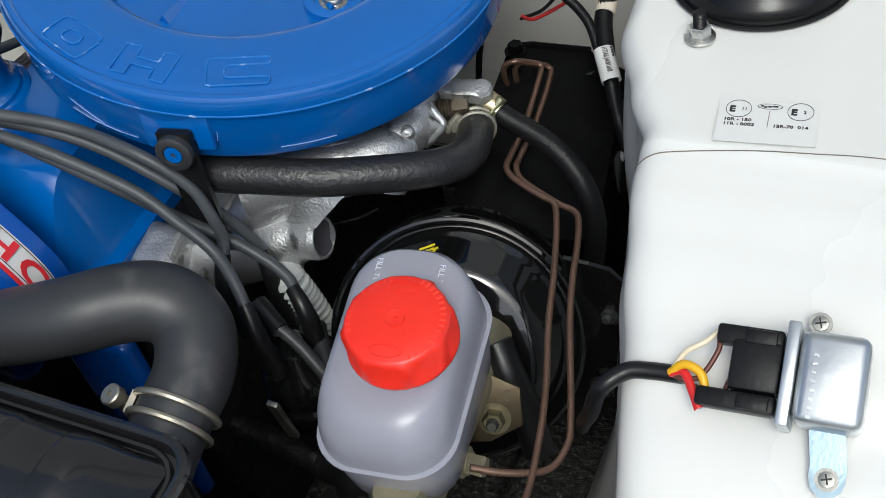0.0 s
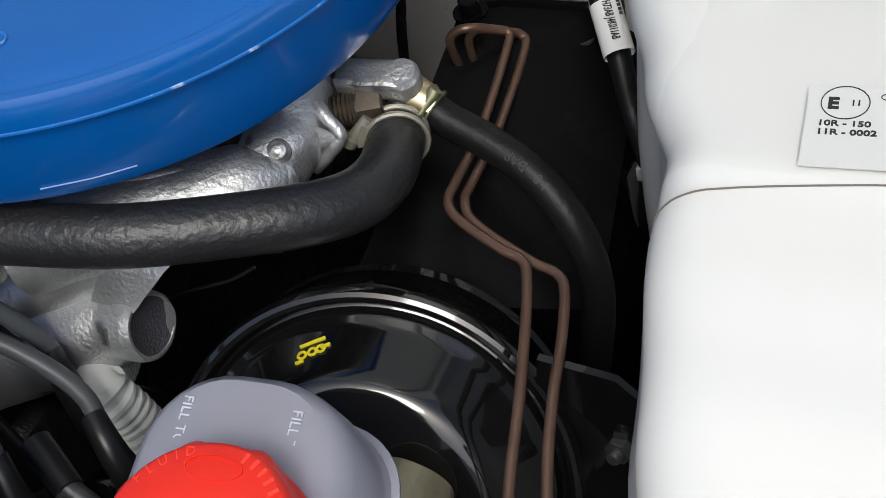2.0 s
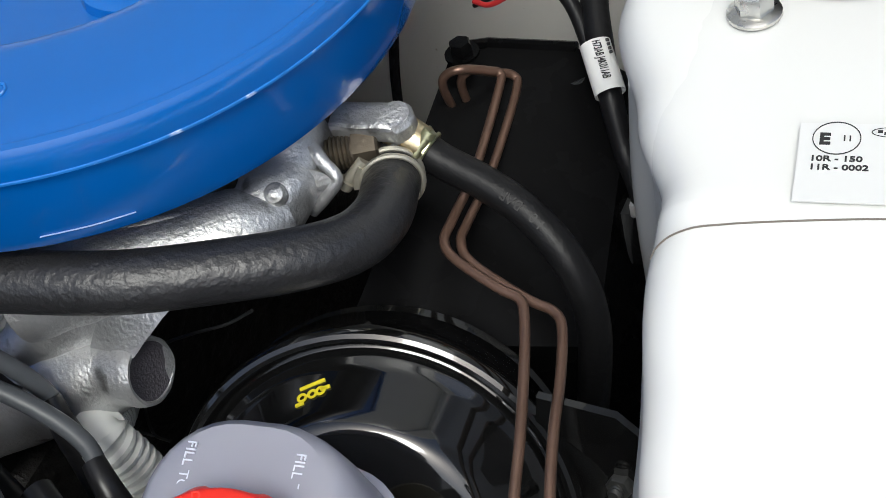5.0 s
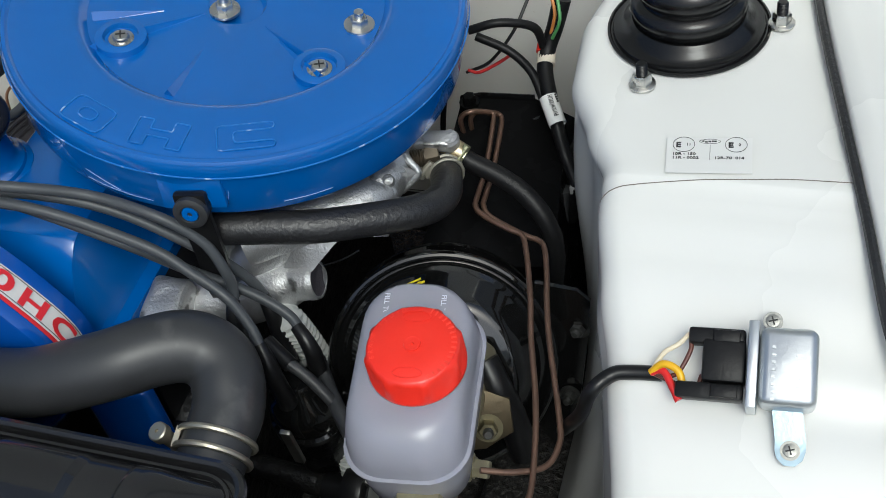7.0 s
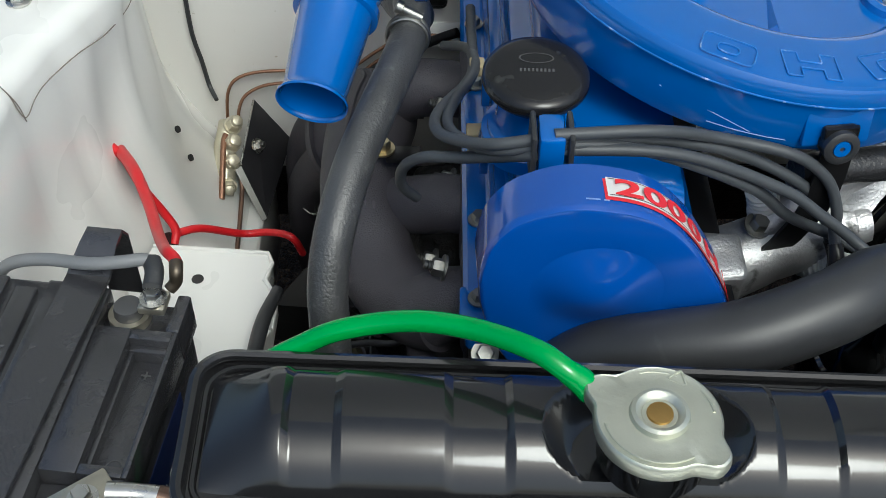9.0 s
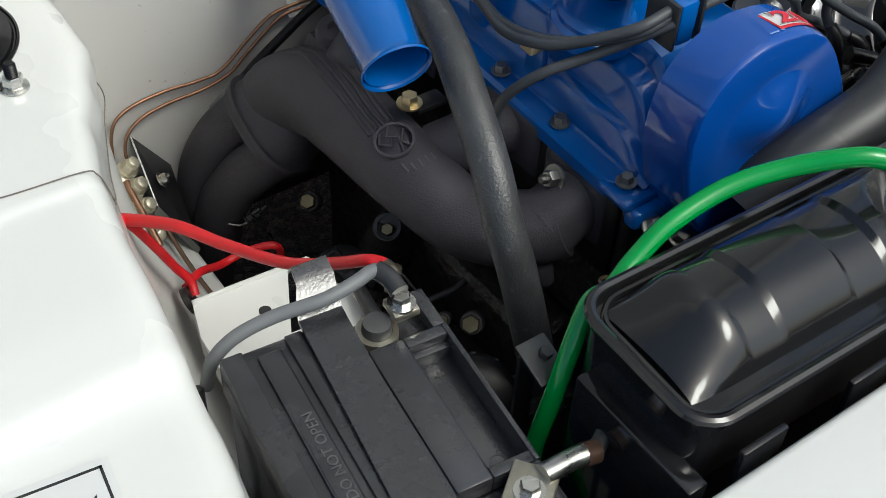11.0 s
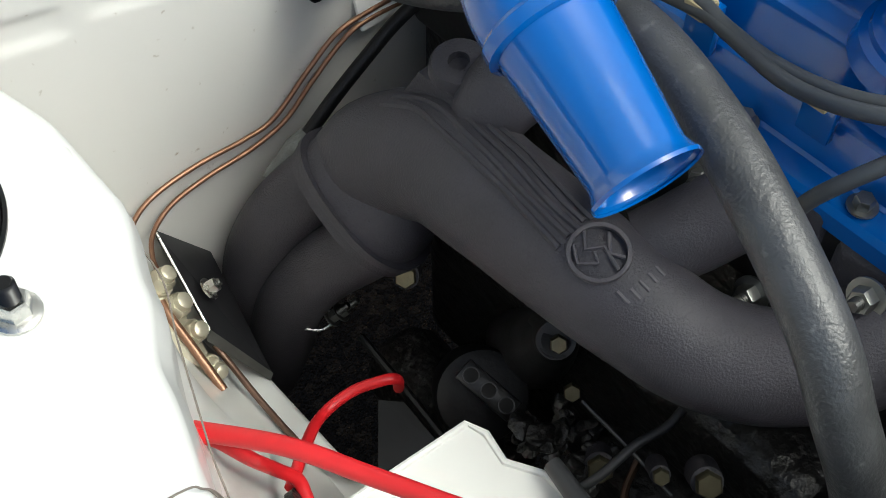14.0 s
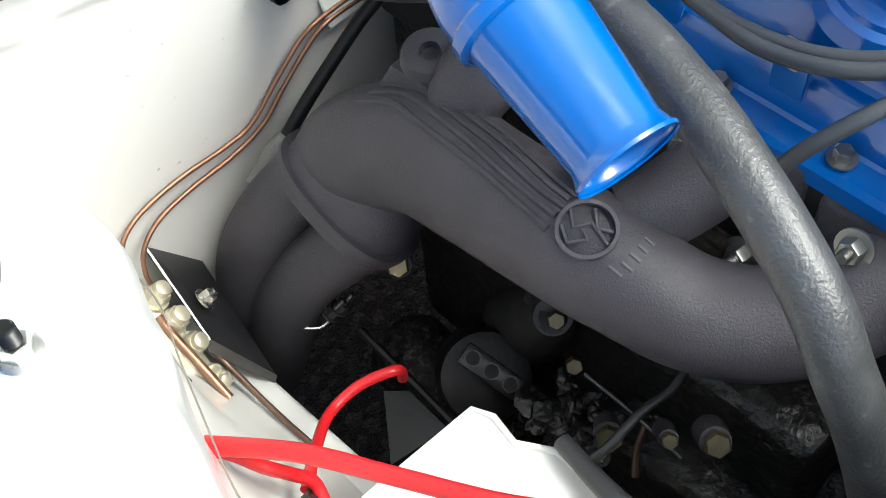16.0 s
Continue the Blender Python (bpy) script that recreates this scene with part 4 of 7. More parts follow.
def oil_cap():
    t = thing("oil_filler_cap", (-0.048, 0.262, 0.75), "black plastic oil filler cap on a blue neck", "oil cap")
    m = frame_to((0.02, -0.10, 1), (-0.0485, 0.263, 0.8035))
    cap = part("cap", moved(lathe([(0.024, -0.016), (0.031, -0.0125), (0.0338, -0.008), (0.0335, -0.004), (0.0315, -0.001), (0.027, 0.0008), (0.018, 0.0012), (0, 0.0015)], 56), m), CAPBLK, t)
    part("oval_mark", ring_mark(m @ Matrix.Translation((0, 0.009, 0.0012)), 0.011, 0.0009, 0.0004, 36, 0.42), GREYPR, cap)
    for k in range(9):
        part("print_bar", moved(box((-0.0007, -0.0014, 0), (0.0007, 0.0014, 0.0004), 0), m @ Matrix.Translation((-0.010 + 0.0025 * k, -0.002, 0.0012))), GREYPR, cap)
    part("neck", moved(lathe([(0.033, -0.062), (0.0315, -0.052), (0.028, -0.0495), (0.0275, -0.0465), (0.0245, -0.0445), (0.0225, -0.041), (0.0222, -0.016), (0, -0.016)], 48), m), BLUE, t)


GREYPR = shader("worn_grey_print", (0.055, 0.055, 0.055), 0.6, bump=0)
oil_cap()


# ---------------------------------------------------------------- hoses
def hose(name, pts, r, material, label, category="hose", n=18, steps=7, **kw):
    t = thing(name, pts[0], label, category)
    part("hose_body", tube(pts, r, n, steps, **kw), material, t)
    return t


COOL = hose("coolant_hose", [(-0.170, 0.140, 0.56), (-0.176, 0.155, 0.615), (-0.178, 0.172, 0.655), (-0.179, 0.188, 0.682), (-0.174, 0.211, 0.709), (-0.163, 0.25, 0.730), (-0.148, 0.296, 0.742), (-0.134, 0.348, 0.745), (-0.128, 0.40, 0.738), (-0.131, 0.445, 0.722)] + [(-0.126, 0.465, 0.695), (-0.143, 0.499, 0.688), (-0.149, 0.545, 0.68)], 0.0135, WORN, "worn grey-black textured rubber coolant hose to the heater", n=28)
clamp_band((-0.131, 0.372, 0.743), (0.1, 1, -0.15), 0.0139, 0.006, COOL, DULL, (0, 0, 1))
OVF = hose("overflow_tube", [(-0.034, 0.02, 0.788), (-0.045, 0.023, 0.797), (-0.061, 0.034, 0.8), (-0.089, 0.055, 0.79), (-0.122, 0.069, 0.78), (-0.159, 0.073, 0.768), (-0.184, 0.071, 0.755), (-0.203, 0.067, 0.745), (-0.213, 0.072, 0.733), (-0.239, 0.06, 0.69), (-0.254, 0.056, 0.64), (-0.265, 0.043, 0.6)], 0.0060, GREEN, "bright green plastic overflow tube")
part("flared_end", tube([(-0.0325, 0.019, 0.7865), (-0.038, 0.0212, 0.7918), (-0.045, 0.023, 0.797)], [0.0072, 0.0070, 0.0062], 18), GREEN, OVF, "stretched tube end")
RH = hose("radiator_hose", [(-0.032, 0.114, 0.68), (-0.01, 0.112, 0.70), (0.025, 0.106, 0.716), (0.071, 0.105, 0.728), (0.118, 0.118, 0.7385), (0.142, 0.132, 0.7395), (0.1587, 0.1415, 0.7364), (0.172, 0.1440, 0.730), (0.1835, 0.1385, 0.7235), (0.191, 0.127, 0.7185), (0.1943, 0.1138, 0.7135), (0.1948, 0.102, 0.7115), (0.1946, 0.0921, 0.7095), (0.1945, 0.080, 0.706), (0.195, 0.055, 0.698)], [0.0222, 0.0222, 0.0222, 0.0222, 0.0222, 0.0224, 0.0228, 0.0230, 0.0230, 0.0228, 0.0224, 0.0218, 0.0215, 0.0215, 0.0215], SMOOTH, "thick smooth black moulded top radiator hose", n=40)
clamp_band(Vector((0.1946, 0.0900, 0.7090)), Vector((0.02, -1, -0.25)), 0.0221, 0.011, RH, shader("dull_clamp_wire", (0.40, 0.375, 0.31), 0.42, metal=0.9, vary=0.15), (-1, 0.1, 0.25), wire=0.0021)
BR = hose("breather_hose", [(0.128, 0.240, 0.733), (0.145, 0.2435, 0.732), (0.170, 0.2495, 0.730), (0.208, 0.26, 0.726), (0.243, 0.28, 0.718), (0.263, 0.296, 0.711), (0.273, 0.312, 0.704), (0.275, 0.33, 0.699), (0.269, 0.35, 0.694), (0.264, 0.362, 0.692), (0.26, 0.369, 0.691)], 0.0118, RUBBER, "black rough-textured rubber breather hose across the manifold", n=28)
b0, b1 = [Vector(p) for p in [(0.27, 0.35, 0.694), (0.264, 0.361, 0.692)]]
clamp_band(b0 * 0.5 + b1 * 0.5, b1 - b0, 0.0119, 0.0055, BR, shader("clamp_wire", (0.42, 0.40, 0.33), 0.35, metal=0.7, vary=0.15), (-1, -0.1, 0.35), wire=0.0012)
HH = hose("heater_hose", [(0.267, 0.375, 0.697), (0.278, 0.373, 0.69), (0.298, 0.37, 0.682), (0.318, 0.364, 0.672), (0.335, 0.355, 0.655), (0.342, 0.348, 0.63), (0.338, 0.344, 0.59), (0.331, 0.34, 0.55)], 0.0073, SOFTB, "black rubber heater hose with moulded writing", n=22)
hc0, hc1 = [Vector(p) for p in [(0.267, 0.375, 0.697), (0.278, 0.373, 0.69)]]
clamp_band(hc0.lerp(hc1, 0.25), hc1 - hc0, 0.0075, 0.0045, HH, shader("greenish_clamp", (0.42, 0.42, 0.26), 0.35, metal=0.9, vary=0.2), (0.2, -0.5, 1), wire=0.0010)
HP = spline([(0.298, 0.37, 0.682), (0.318, 0.364, 0.672), (0.335, 0.355, 0.655)], 20)
for k, ch in enumerate("10 BAR"):
    p, q = Vector(HP[24 - 3 * k]), Vector(HP[21 - 3 * k])
    up = Vector((0.35, -0.62, 0.70))
    ax = (q - p).normalized()
    up = (up - ax * up.dot(ax)).normalized()
    if ch != " ":
        letters(ch, 0.0058, frame_to(up, p + up * 0.0070, ax) @ Matrix.Translation((0, -0.002, 0)), SOFTB, HH, "moulded_letter", bold=0.01, depth=0.0006)
part("metal_stub", tube([(0.259, 0.371, 0.708), (0.264, 0.373, 0.703), (0.272, 0.372, 0.699)], [0.0068, 0.0085, 0.0078], 16), ZINC, HH, "plated hose stub")
hose("corrugated_tube", [(0.112, 0.262, 0.7), (0.117, 0.265, 0.685), (0.125, 0.275, 0.66), (0.145, 0.27, 0.632), (0.16, 0.247, 0.64), (0.1715, 0.2365, 0.652), (0.1785, 0.236, 0.635), (0.186, 0.234, 0.612), (0.1935, 0.227, 0.588), (0.2021, 0.2158, 0.56), (0.211, 0.1963, 0.525)], 0.0105, shader("grey_corrugated", (0.50, 0.51, 0.49), 0.45, vary=0.1, bump=0.05), "grey corrugated warm-air tube", n=16, wave=0.10, pitch=0.0040)

# brake pipes: two parallel copper lines
hose("brake_pipe", [(0.244, 0.46, 0.60), (0.250, 0.438, 0.655), (0.2512, 0.4317, 0.676), (0.2545, 0.4318, 0.6835), (0.2618, 0.4345, 0.6852), (0.2695, 0.4440, 0.677), (0.2735, 0.4460, 0.6740), (0.2757, 0.438, 0.6725), (0.2819, 0.3894, 0.6698), (0.2843, 0.358, 0.6725), (0.2862, 0.3445, 0.674), (0.294, 0.337, 0.6725), (0.3150, 0.3280, 0.6705), (0.3245, 0.325, 0.670), (0.3290, 0.318, 0.6692), (0.336, 0.298, 0.669), (0.345, 0.267, 0.668), (0.352, 0.237, 0.664), (0.364, 0.195, 0.656), (0.371, 0.161, 0.652), (0.375, 0.128, 0.65), (0.371, 0.107, 0.655), (0.362, 0.098, 0.658), (0.346, 0.097, 0.66)], 0.0021, COPPER, "brown copper brake pipe on the bulkhead box", "brake pipe", 10)
hose("brake_pipe", [(0.250, 0.468, 0.59), (0.2555, 0.444, 0.65), (0.2575, 0.4375, 0.674), (0.263, 0.4385, 0.681), (0.2695, 0.4475, 0.673), (0.2755, 0.4540, 0.6665), (0.2795, 0.4460, 0.6640), (0.2852, 0.3960, 0.6625), (0.2885, 0.362, 0.6675), (0.2906, 0.3495, 0.6695), (0.299, 0.340, 0.668), (0.325, 0.3300, 0.664), (0.3365, 0.327, 0.663), (0.3425, 0.320, 0.6628), (0.349, 0.298, 0.6625), (0.355, 0.272, 0.664), (0.363, 0.242, 0.66), (0.381, 0.187, 0.648), (0.384, 0.17, 0.645), (0.379, 0.153, 0.645), (0.362, 0.139, 0.655), (0.344, 0.132, 0.663)], 0.0021, COPPER, "brown copper brake pipe to the master cylinder", "brake pipe", 10)

# ---------------------------------------------------------------- intake manifold, distributor and leads
def lumpy(bm, amp, freq, seed=0):
    if len(bm.verts) < 200:
        bmesh.ops.subdivide_edges(bm, edges=bm.edges[:], cuts=5, use_grid_fill=True)
    for v in bm.verts:
        n = noise.noise_vector(v.co * freq + Vector((seed, seed * 2, 0)))
        v.co += n * amp
    return bm


MAN = thing("intake_manifold", (0.15, 0.28, 0.64), "rough cast alloy intake manifold", "intake manifold")
part("runner", lumpy(tube([(0.058, 0.232, 0.626), (0.095, 0.249, 0.638), (0.128, 0.257, 0.6485), (0.152, 0.260, 0.6575), (0.166, 0.261, 0.663), (0.176, 0.261, 0.6665), (0.189, 0.260, 0.6705)], [0.028, 0.0265, 0.0245, 0.0225, 0.0190, 0.0150, 0.0142], 40, 9), 0.0011, 70), ALLOY, MAN)
bo0, bod = Vector((0.189, 0.260, 0.6705)), Vector((0.970, 0.10, 0.16))
part("bore_rim", lumpy(moved(lathe([(0.0142, -0.008), (0.0146, -0.002), (0.0138, 0.0026), (0.0126, 0.0026), (0.0116, 0.0014)], 36), frame_to(bod, bo0)), 0.0004, 120), ALLOY, MAN)
part("bore", moved(lathe([(0.0128, 0.0024), (0.0122, 0.0020), (0, 0.0018)], 32), frame_to(bod, bo0)), IRON, MAN, "dark end face")
part("stub_web", lumpy(loft([[(0.168, 0.258, 0.682), (0.190, 0.257, 0.683), (0.190, 0.263, 0.683), (0.168, 0.265, 0.682)], [(0.176, 0.264, 0.698), (0.204, 0.268, 0.697), (0.204, 0.273, 0.697), (0.176, 0.271, 0.698)], [(0.18, 0.272, 0.712), (0.216, 0.281, 0.707), (0.216, 0.287, 0.707), (0.18, 0.280, 0.712)]]), 0.0008, 90, 2), ALLOY, MAN)
part("runner_web", lumpy(tube([(0.118, 0.262, 0.664), (0.145, 0.268, 0.680), (0.165, 0.275, 0.694), (0.18, 0.285, 0.705)], [0.016, 0.017, 0.016, 0.014], 24, 8), 0.0015, 70, 3), ALLOY, MAN)
part("plenum", lumpy(tube([(0.14, 0.264, 0.700), (0.174, 0.282, 0.703), (0.198, 0.296, 0.7025), (0.218, 0.312, 0.7005), (0.230, 0.326, 0.699)], [0.019, 0.020, 0.0200, 0.0190, 0.013], 36, 10), 0.0012, 40, 3), ALLOY, MAN)
part("branch", lumpy(tube([(0.219, 0.300, 0.682), (0.221, 0.311, 0.694), (0.223, 0.324, 0.7015), (0.224, 0.340, 0.705), (0.218, 0.358, 0.710)], [0.014, 0.0155, 0.0155, 0.0165, 0.020], 28, 9), 0.0013, 80, 5), ALLOY, MAN)
part("casting_knob", lumpy(moved(lathe([(0.0058, -0.006), (0.0050, -0.001), (0.0036, 0.0016), (0.0015, 0.0026), (0, 0.0028)], 24), frame_to((0.3, -0.5, 0.8), (0.2324, 0.3224, 0.7145))), 0.0005, 150, 6), ALLOY, MAN)
part("wedge", lumpy(loft([[(0.2470, 0.3420, 0.7062), (0.2484, 0.3426, 0.7050), (0.2470, 0.3424, 0.7036)], [(0.236, 0.338, 0.7155), (0.240, 0.336, 0.702), (0.232, 0.333, 0.692)], [(0.226, 0.340, 0.714), (0.230, 0.335, 0.700), (0.224, 0.336, 0.690)]]), 0.0006, 120, 8), ALLOY, MAN)
part("casting_ridge", lumpy(tube([(0.237, 0.3486, 0.7160), (0.2425, 0.345, 0.7115), (0.2474, 0.3426, 0.7050), (0.241, 0.3385, 0.6970), (0.235, 0.336, 0.691)], [0.0026, 0.0028, 0.0026, 0.0028, 0.0024], 12, 7), 0.0005, 120, 9), ALLOY, MAN)
part("casting_ridge", lumpy(tube([(0.149, 0.275, 0.7195), (0.1865, 0.291, 0.7205), (0.203, 0.300, 0.719), (0.216, 0.309, 0.7140)], [0.003, 0.0034, 0.0032, 0.0028], 12, 8), 0.0006, 110, 4), ALLOY, MAN)
part("flange", lumpy(moved(box((-0.016, -0.020, -0.03), (0.016, 0.020, 0.010), 0.006, 3), frame_to((0.0, -0.2, 1), (0.084, 0.226, 0.664))), 0.0012, 70, 4), ALLOY, MAN)
for p in [(0.113, 0.253, 0.672)]:
    bolt(p, (0.2, -0.3, 1), 0.0065, MAN, DULL, "manifold_bolt", "plated hexagon bolt")
part("water_elbow", lumpy(joined(moved(box((-0.003, -0.0068, -0.0060), (0.0250, 0.0068, 0.0052), 0.0022, 2), frame_to((0.10, -0.25, 1), (0.241, 0.366, 0.7145), (0.97, 0.14, -0.06))), moved(lathe([(0, -0.006), (0.0072, -0.006), (0.0075, 0.003), (0.006, 0.0058), (0, 0.0062)], 24), frame_to((0.10, -0.25, 1), (0.2645, 0.3705, 0.7125)))), 0.0005, 140), ALLOY, MAN)
part("elbow_leg", lumpy(tube([(0.263, 0.373, 0.708), (0.261, 0.371, 0.7), (0.259, 0.371, 0.693)], [0.0068, 0.0072, 0.0072], 20, 5), 0.0006, 90), ALLOY, MAN)
h0, h1 = [Vector(p) for p in [(0.238, 0.355, 0.705), (0.26, 0.365, 0.705)]]
um = frame_to(h1 - h0, h0, (0, 0, 1))
ul = (h1 - h0).length
prof = [(0, 0)]
for k in range(6):
    prof += [(0.0075, ul * 0.075 * k), (0.0066, ul * (0.075 * k + 0.0375))]
part("union", moved(joined(lathe(prof + [(0.0068, ul * 0.46), (0, ul * 0.46)], 24), hexagon(0.0085, ul * 0.42, ul * 0.46, 0.92)), um), BRONZE, MAN, "dark bronze hexagon union", smooth=30)
part("chip_of_gasket", box((0.092, 0.165, 0.66), (0.098, 0.172, 0.672), 0.001), shader("rust_red", (0.25, 0.05, 0.02), 0.8), MAN)

DIS = thing("distributor", (0.19, 0.19, 0.55), "black ignition distributor with moulded cap towers", "distributor")
dc = Vector((0.192, 0.193, 0.640))
DM = frame_to((0.1, -0.2, 1), dc)
part("cap", moved(lathe([(0.029, -0.05), (0.0295, -0.046), (0.027, -0.044), (0.027, -0.024), (0.024, -0.016), (0.016, -0.010), (0.012, 0.002), (0.010, 0.004), (0, 0.004)], 32), DM), BLACK, DIS)
part("body", moved(lathe([(0.024, -0.12), (0.026, -0.11), (0.030, -0.07), (0.030, -0.05), (0, -0.05)], 32), DM), PITCH, DIS)
part("cap_clip", moved(box((-0.004, -0.037, -0.065), (0.004, -0.033, -0.010), 0.001), DM), DULL, DIS)
lead_paths = [
    [(-0.041, 0.194, 0.802)] + [(0.021, 0.201, 0.8), (0.065, 0.221, 0.778), (0.112, 0.22, 0.766), (0.138, 0.222, 0.744), (0.149, 0.219, 0.72), (0.151, 0.217, 0.703), (0.153, 0.205, 0.69)],
    [(-0.041, 0.193, 0.799)] + [(0.031, 0.213, 0.782), (0.08, 0.222, 0.764), (0.125, 0.225, 0.736), (0.148, 0.234, 0.702), (0.158, 0.237, 0.678), (0.163, 0.232, 0.668)],
    [(-0.041, 0.193, 0.796), (0.012, 0.202, 0.785)] + [(0.083, 0.207, 0.752), (0.119, 0.22, 0.714), (0.156, 0.226, 0.69), (0.183, 0.223, 0.674), (0.197, 0.212, 0.665)],
    [(-0.041, 0.193, 0.792), (0.035, 0.2, 0.783)] + [(0.104, 0.207, 0.75), (0.135, 0.205, 0.728), (0.157, 0.201, 0.712), (0.175, 0.189, 0.7), (0.186, 0.178, 0.684)],
]
for p in lead_paths:
    e, d = Vector(p[-1]), (Vector(p[-1]) - Vector(p[-2])).normalized()
    part("tower", tube([tuple(e - d * 0.010), tuple(e), tuple(e + d * 0.006 + Vector((0, 0, -0.004))), tuple(e + d * 0.008 + Vector((0, 0, -0.012))), tuple(e + d * 0.008 + (dc - e) * 0.15 + Vector((0, 0, -0.036)))], [0.0047, 0.0054, 0.0060, 0.0064, 0.0070], 16), SATIN, DIS)
q0, q1 = Vector((0.173, 0.201, 0.668)), Vector((0.194, 0.19, 0.662))
part("tower", tube([tuple(q0), tuple(q1)], [0.0066, 0.0056], 16), SATIN, DIS)

LEADS = thing("ignition_leads", (-0.046, 0.194, 0.8), "bundle of four grey ignition leads", "ignition leads")
for p in lead_paths:
    part("lead", tube(p, 0.0038, 14, 7), LEAD, LEADS)
part("coil_lead", tube([(0.191, 0.191, 0.664), (0.206, 0.188, 0.652), (0.223, 0.182, 0.635), (0.24, 0.177, 0.61)], 0.0042, 12), SMOOTH, LEADS)
rear_paths = [
    [(-0.053, 0.195, 0.797), (-0.079, 0.199, 0.79), (-0.103, 0.231, 0.768), (-0.111, 0.258, 0.756), (-0.106, 0.293, 0.742), (-0.09, 0.333, 0.73), (-0.084, 0.358, 0.726), (-0.084, 0.419, 0.715), (-0.084, 0.456, 0.71)],
    [(-0.052, 0.194, 0.793), (-0.076, 0.201, 0.784), (-0.095, 0.234, 0.765), (-0.103, 0.266, 0.752), (-0.097, 0.306, 0.738), (-0.086, 0.341, 0.729), (-0.082, 0.362, 0.728), (-0.088, 0.397, 0.715), (-0.105, 0.42, 0.7)],
    [(-0.052, 0.19, 0.79), (-0.092, 0.219, 0.762), (-0.117, 0.235, 0.748), (-0.131, 0.252, 0.724), (-0.133, 0.261, 0.7), (-0.123, 0.27, 0.68)],
]
for p in rear_paths:
    part("lead", tube(p, 0.0038, 12, 6), LEAD, LEADS)
CLIP = thing("lead_clip", (-0.045, 0.201, 0.79), "blue bracket with black rubber lead clip", "clip")
ca, cb = Vector((-0.047, 0.195, 0.806)), Vector((-0.045, 0.188, 0.79))
cx = (Vector((-0.036, 0.192, 0.8)) - Vector((-0.056, 0.192, 0.8))).normalized()
cmx = frame_to(cx, (ca + cb) / 2, (0, 1, 0))
part("bracket", moved(box((-0.014, -0.017, -0.008), (0.012, 0.015, 0.008), 0.003), cmx), BLUE, CLIP)
for s in (-0.0125, 0.0095):
    part("rubber_side", moved(box((-0.0148, -0.0185, s), (0.0132, 0.0162, s + 0.0035), 0.0015), cmx), SMOOTH, CLIP)
for q in ((-0.084, 0.360, 0.728), (-0.087, 0.287, 0.727)):
    t = thing("lead_holder", q, "small cream plastic lead holder on the cam cover", "clip")
    v = Vector(q)
    part("holder", box(tuple(v + Vector((-0.0055, -0.0065, -0.004))), tuple(v + Vector((0.0055, 0.0065, 0.0045))), 0.0012), shader("cream_plastic", (0.40, 0.33, 0.19), 0.5), t)
    part("tab", box(tuple(v + Vector((0.004, -0.008, -0.03))), tuple(v + Vector((0.010, 0.010, 0.0))), 0.001), BLUE, t)

# ---------------------------------------------------------------- exhaust
EXM = thing("exhaust_manifold", (-0.15, 0.33, 0.55), "matt black cast iron exhaust manifold with raised ribs", "exhaust manifold")
run = [(-0.186, 0.492, 0.556), (-0.174, 0.486, 0.578), (-0.163, 0.4505, 0.603), (-0.166, 0.3985, 0.6155), (-0.1665, 0.3364, 0.620), (-0.160, 0.3019, 0.613), (-0.151, 0.2723, 0.606), (-0.137, 0.2453, 0.607), (-0.119, 0.2230, 0.616), (-0.1024, 0.2099, 0.625)]
RRAD = [0.036, 0.0385, 0.0375, 0.0345, 0.0322, 0.0305, 0.0295, 0.0290, 0.0280, 0.0265]
RUN = part("main_runner", tube(run, RRAD, 40, 10), IRON, EXM)
# the outlet turns down into a long flange that carries both down pipes
FD = Vector((-0.55, 0.35, -0.75)).normalized()
FC = Vector((-0.1885, 0.4835, 0.5595))
FM = frame_to(FD, FC, (0.003, 0.061, 0.033))
oval = [(0.047 * math.copysign(abs(math.cos(radians(a))) ** 0.8, math.cos(radians(a))), 0.036 * math.copysign(abs(math.sin(radians(a))) ** 0.8, math.sin(radians(a)))) for a in range(0, 360, 8)]
part("outlet_hood", loft([[tuple(FM @ Vector((x * k, y * k, z))) for x, y in oval] for k, z in ((0.55, -0.036), (0.80, -0.026), (0.93, -0.012), (0.97, 0.0))]), IRON, EXM, smooth=60)
part("flange", moved(joined(plate([(x * 1.07, y * 1.07) for x, y in oval], 0.0045, 0.0008), moved(plate([(x * 1.03, y * 1.03) for x, y in oval], 0.006), Matrix.Translation((0, 0, 0.0045)))), FM), IRON, EXM)
part("gasket_chip", lumpy(moved(lathe([(0, -0.004), (0.0045, -0.002), (0.005, 0.002), (0, 0.004)], 12), Matrix.Translation((-0.1995, 0.496, 0.552))), 0.001, 200), shader("orange_sealant", (0.50, 0.27, 0.14), 0.7), EXM, "orange sealant blob")
for pts, rad in (([(-0.139, 0.322, 0.624), (-0.118, 0.311, 0.634), (-0.097, 0.301, 0.645), (-0.072, 0.292, 0.646)], [0.021, 0.0225, 0.022, 0.021]), ([(-0.150, 0.436, 0.625), (-0.128, 0.432, 0.648), (-0.103, 0.428, 0.652), (-0.075, 0.424, 0.650)], [0.020, 0.024, 0.023, 0.021]), ([(-0.112, 0.217, 0.622), (-0.096, 0.215, 0.632), (-0.065, 0.215, 0.636)], [0.027, 0.025, 0.024])):
    part("port_runner", lumpy(tube(pts, rad, 28, 8), 0.0008, 45), IRON, EXM)
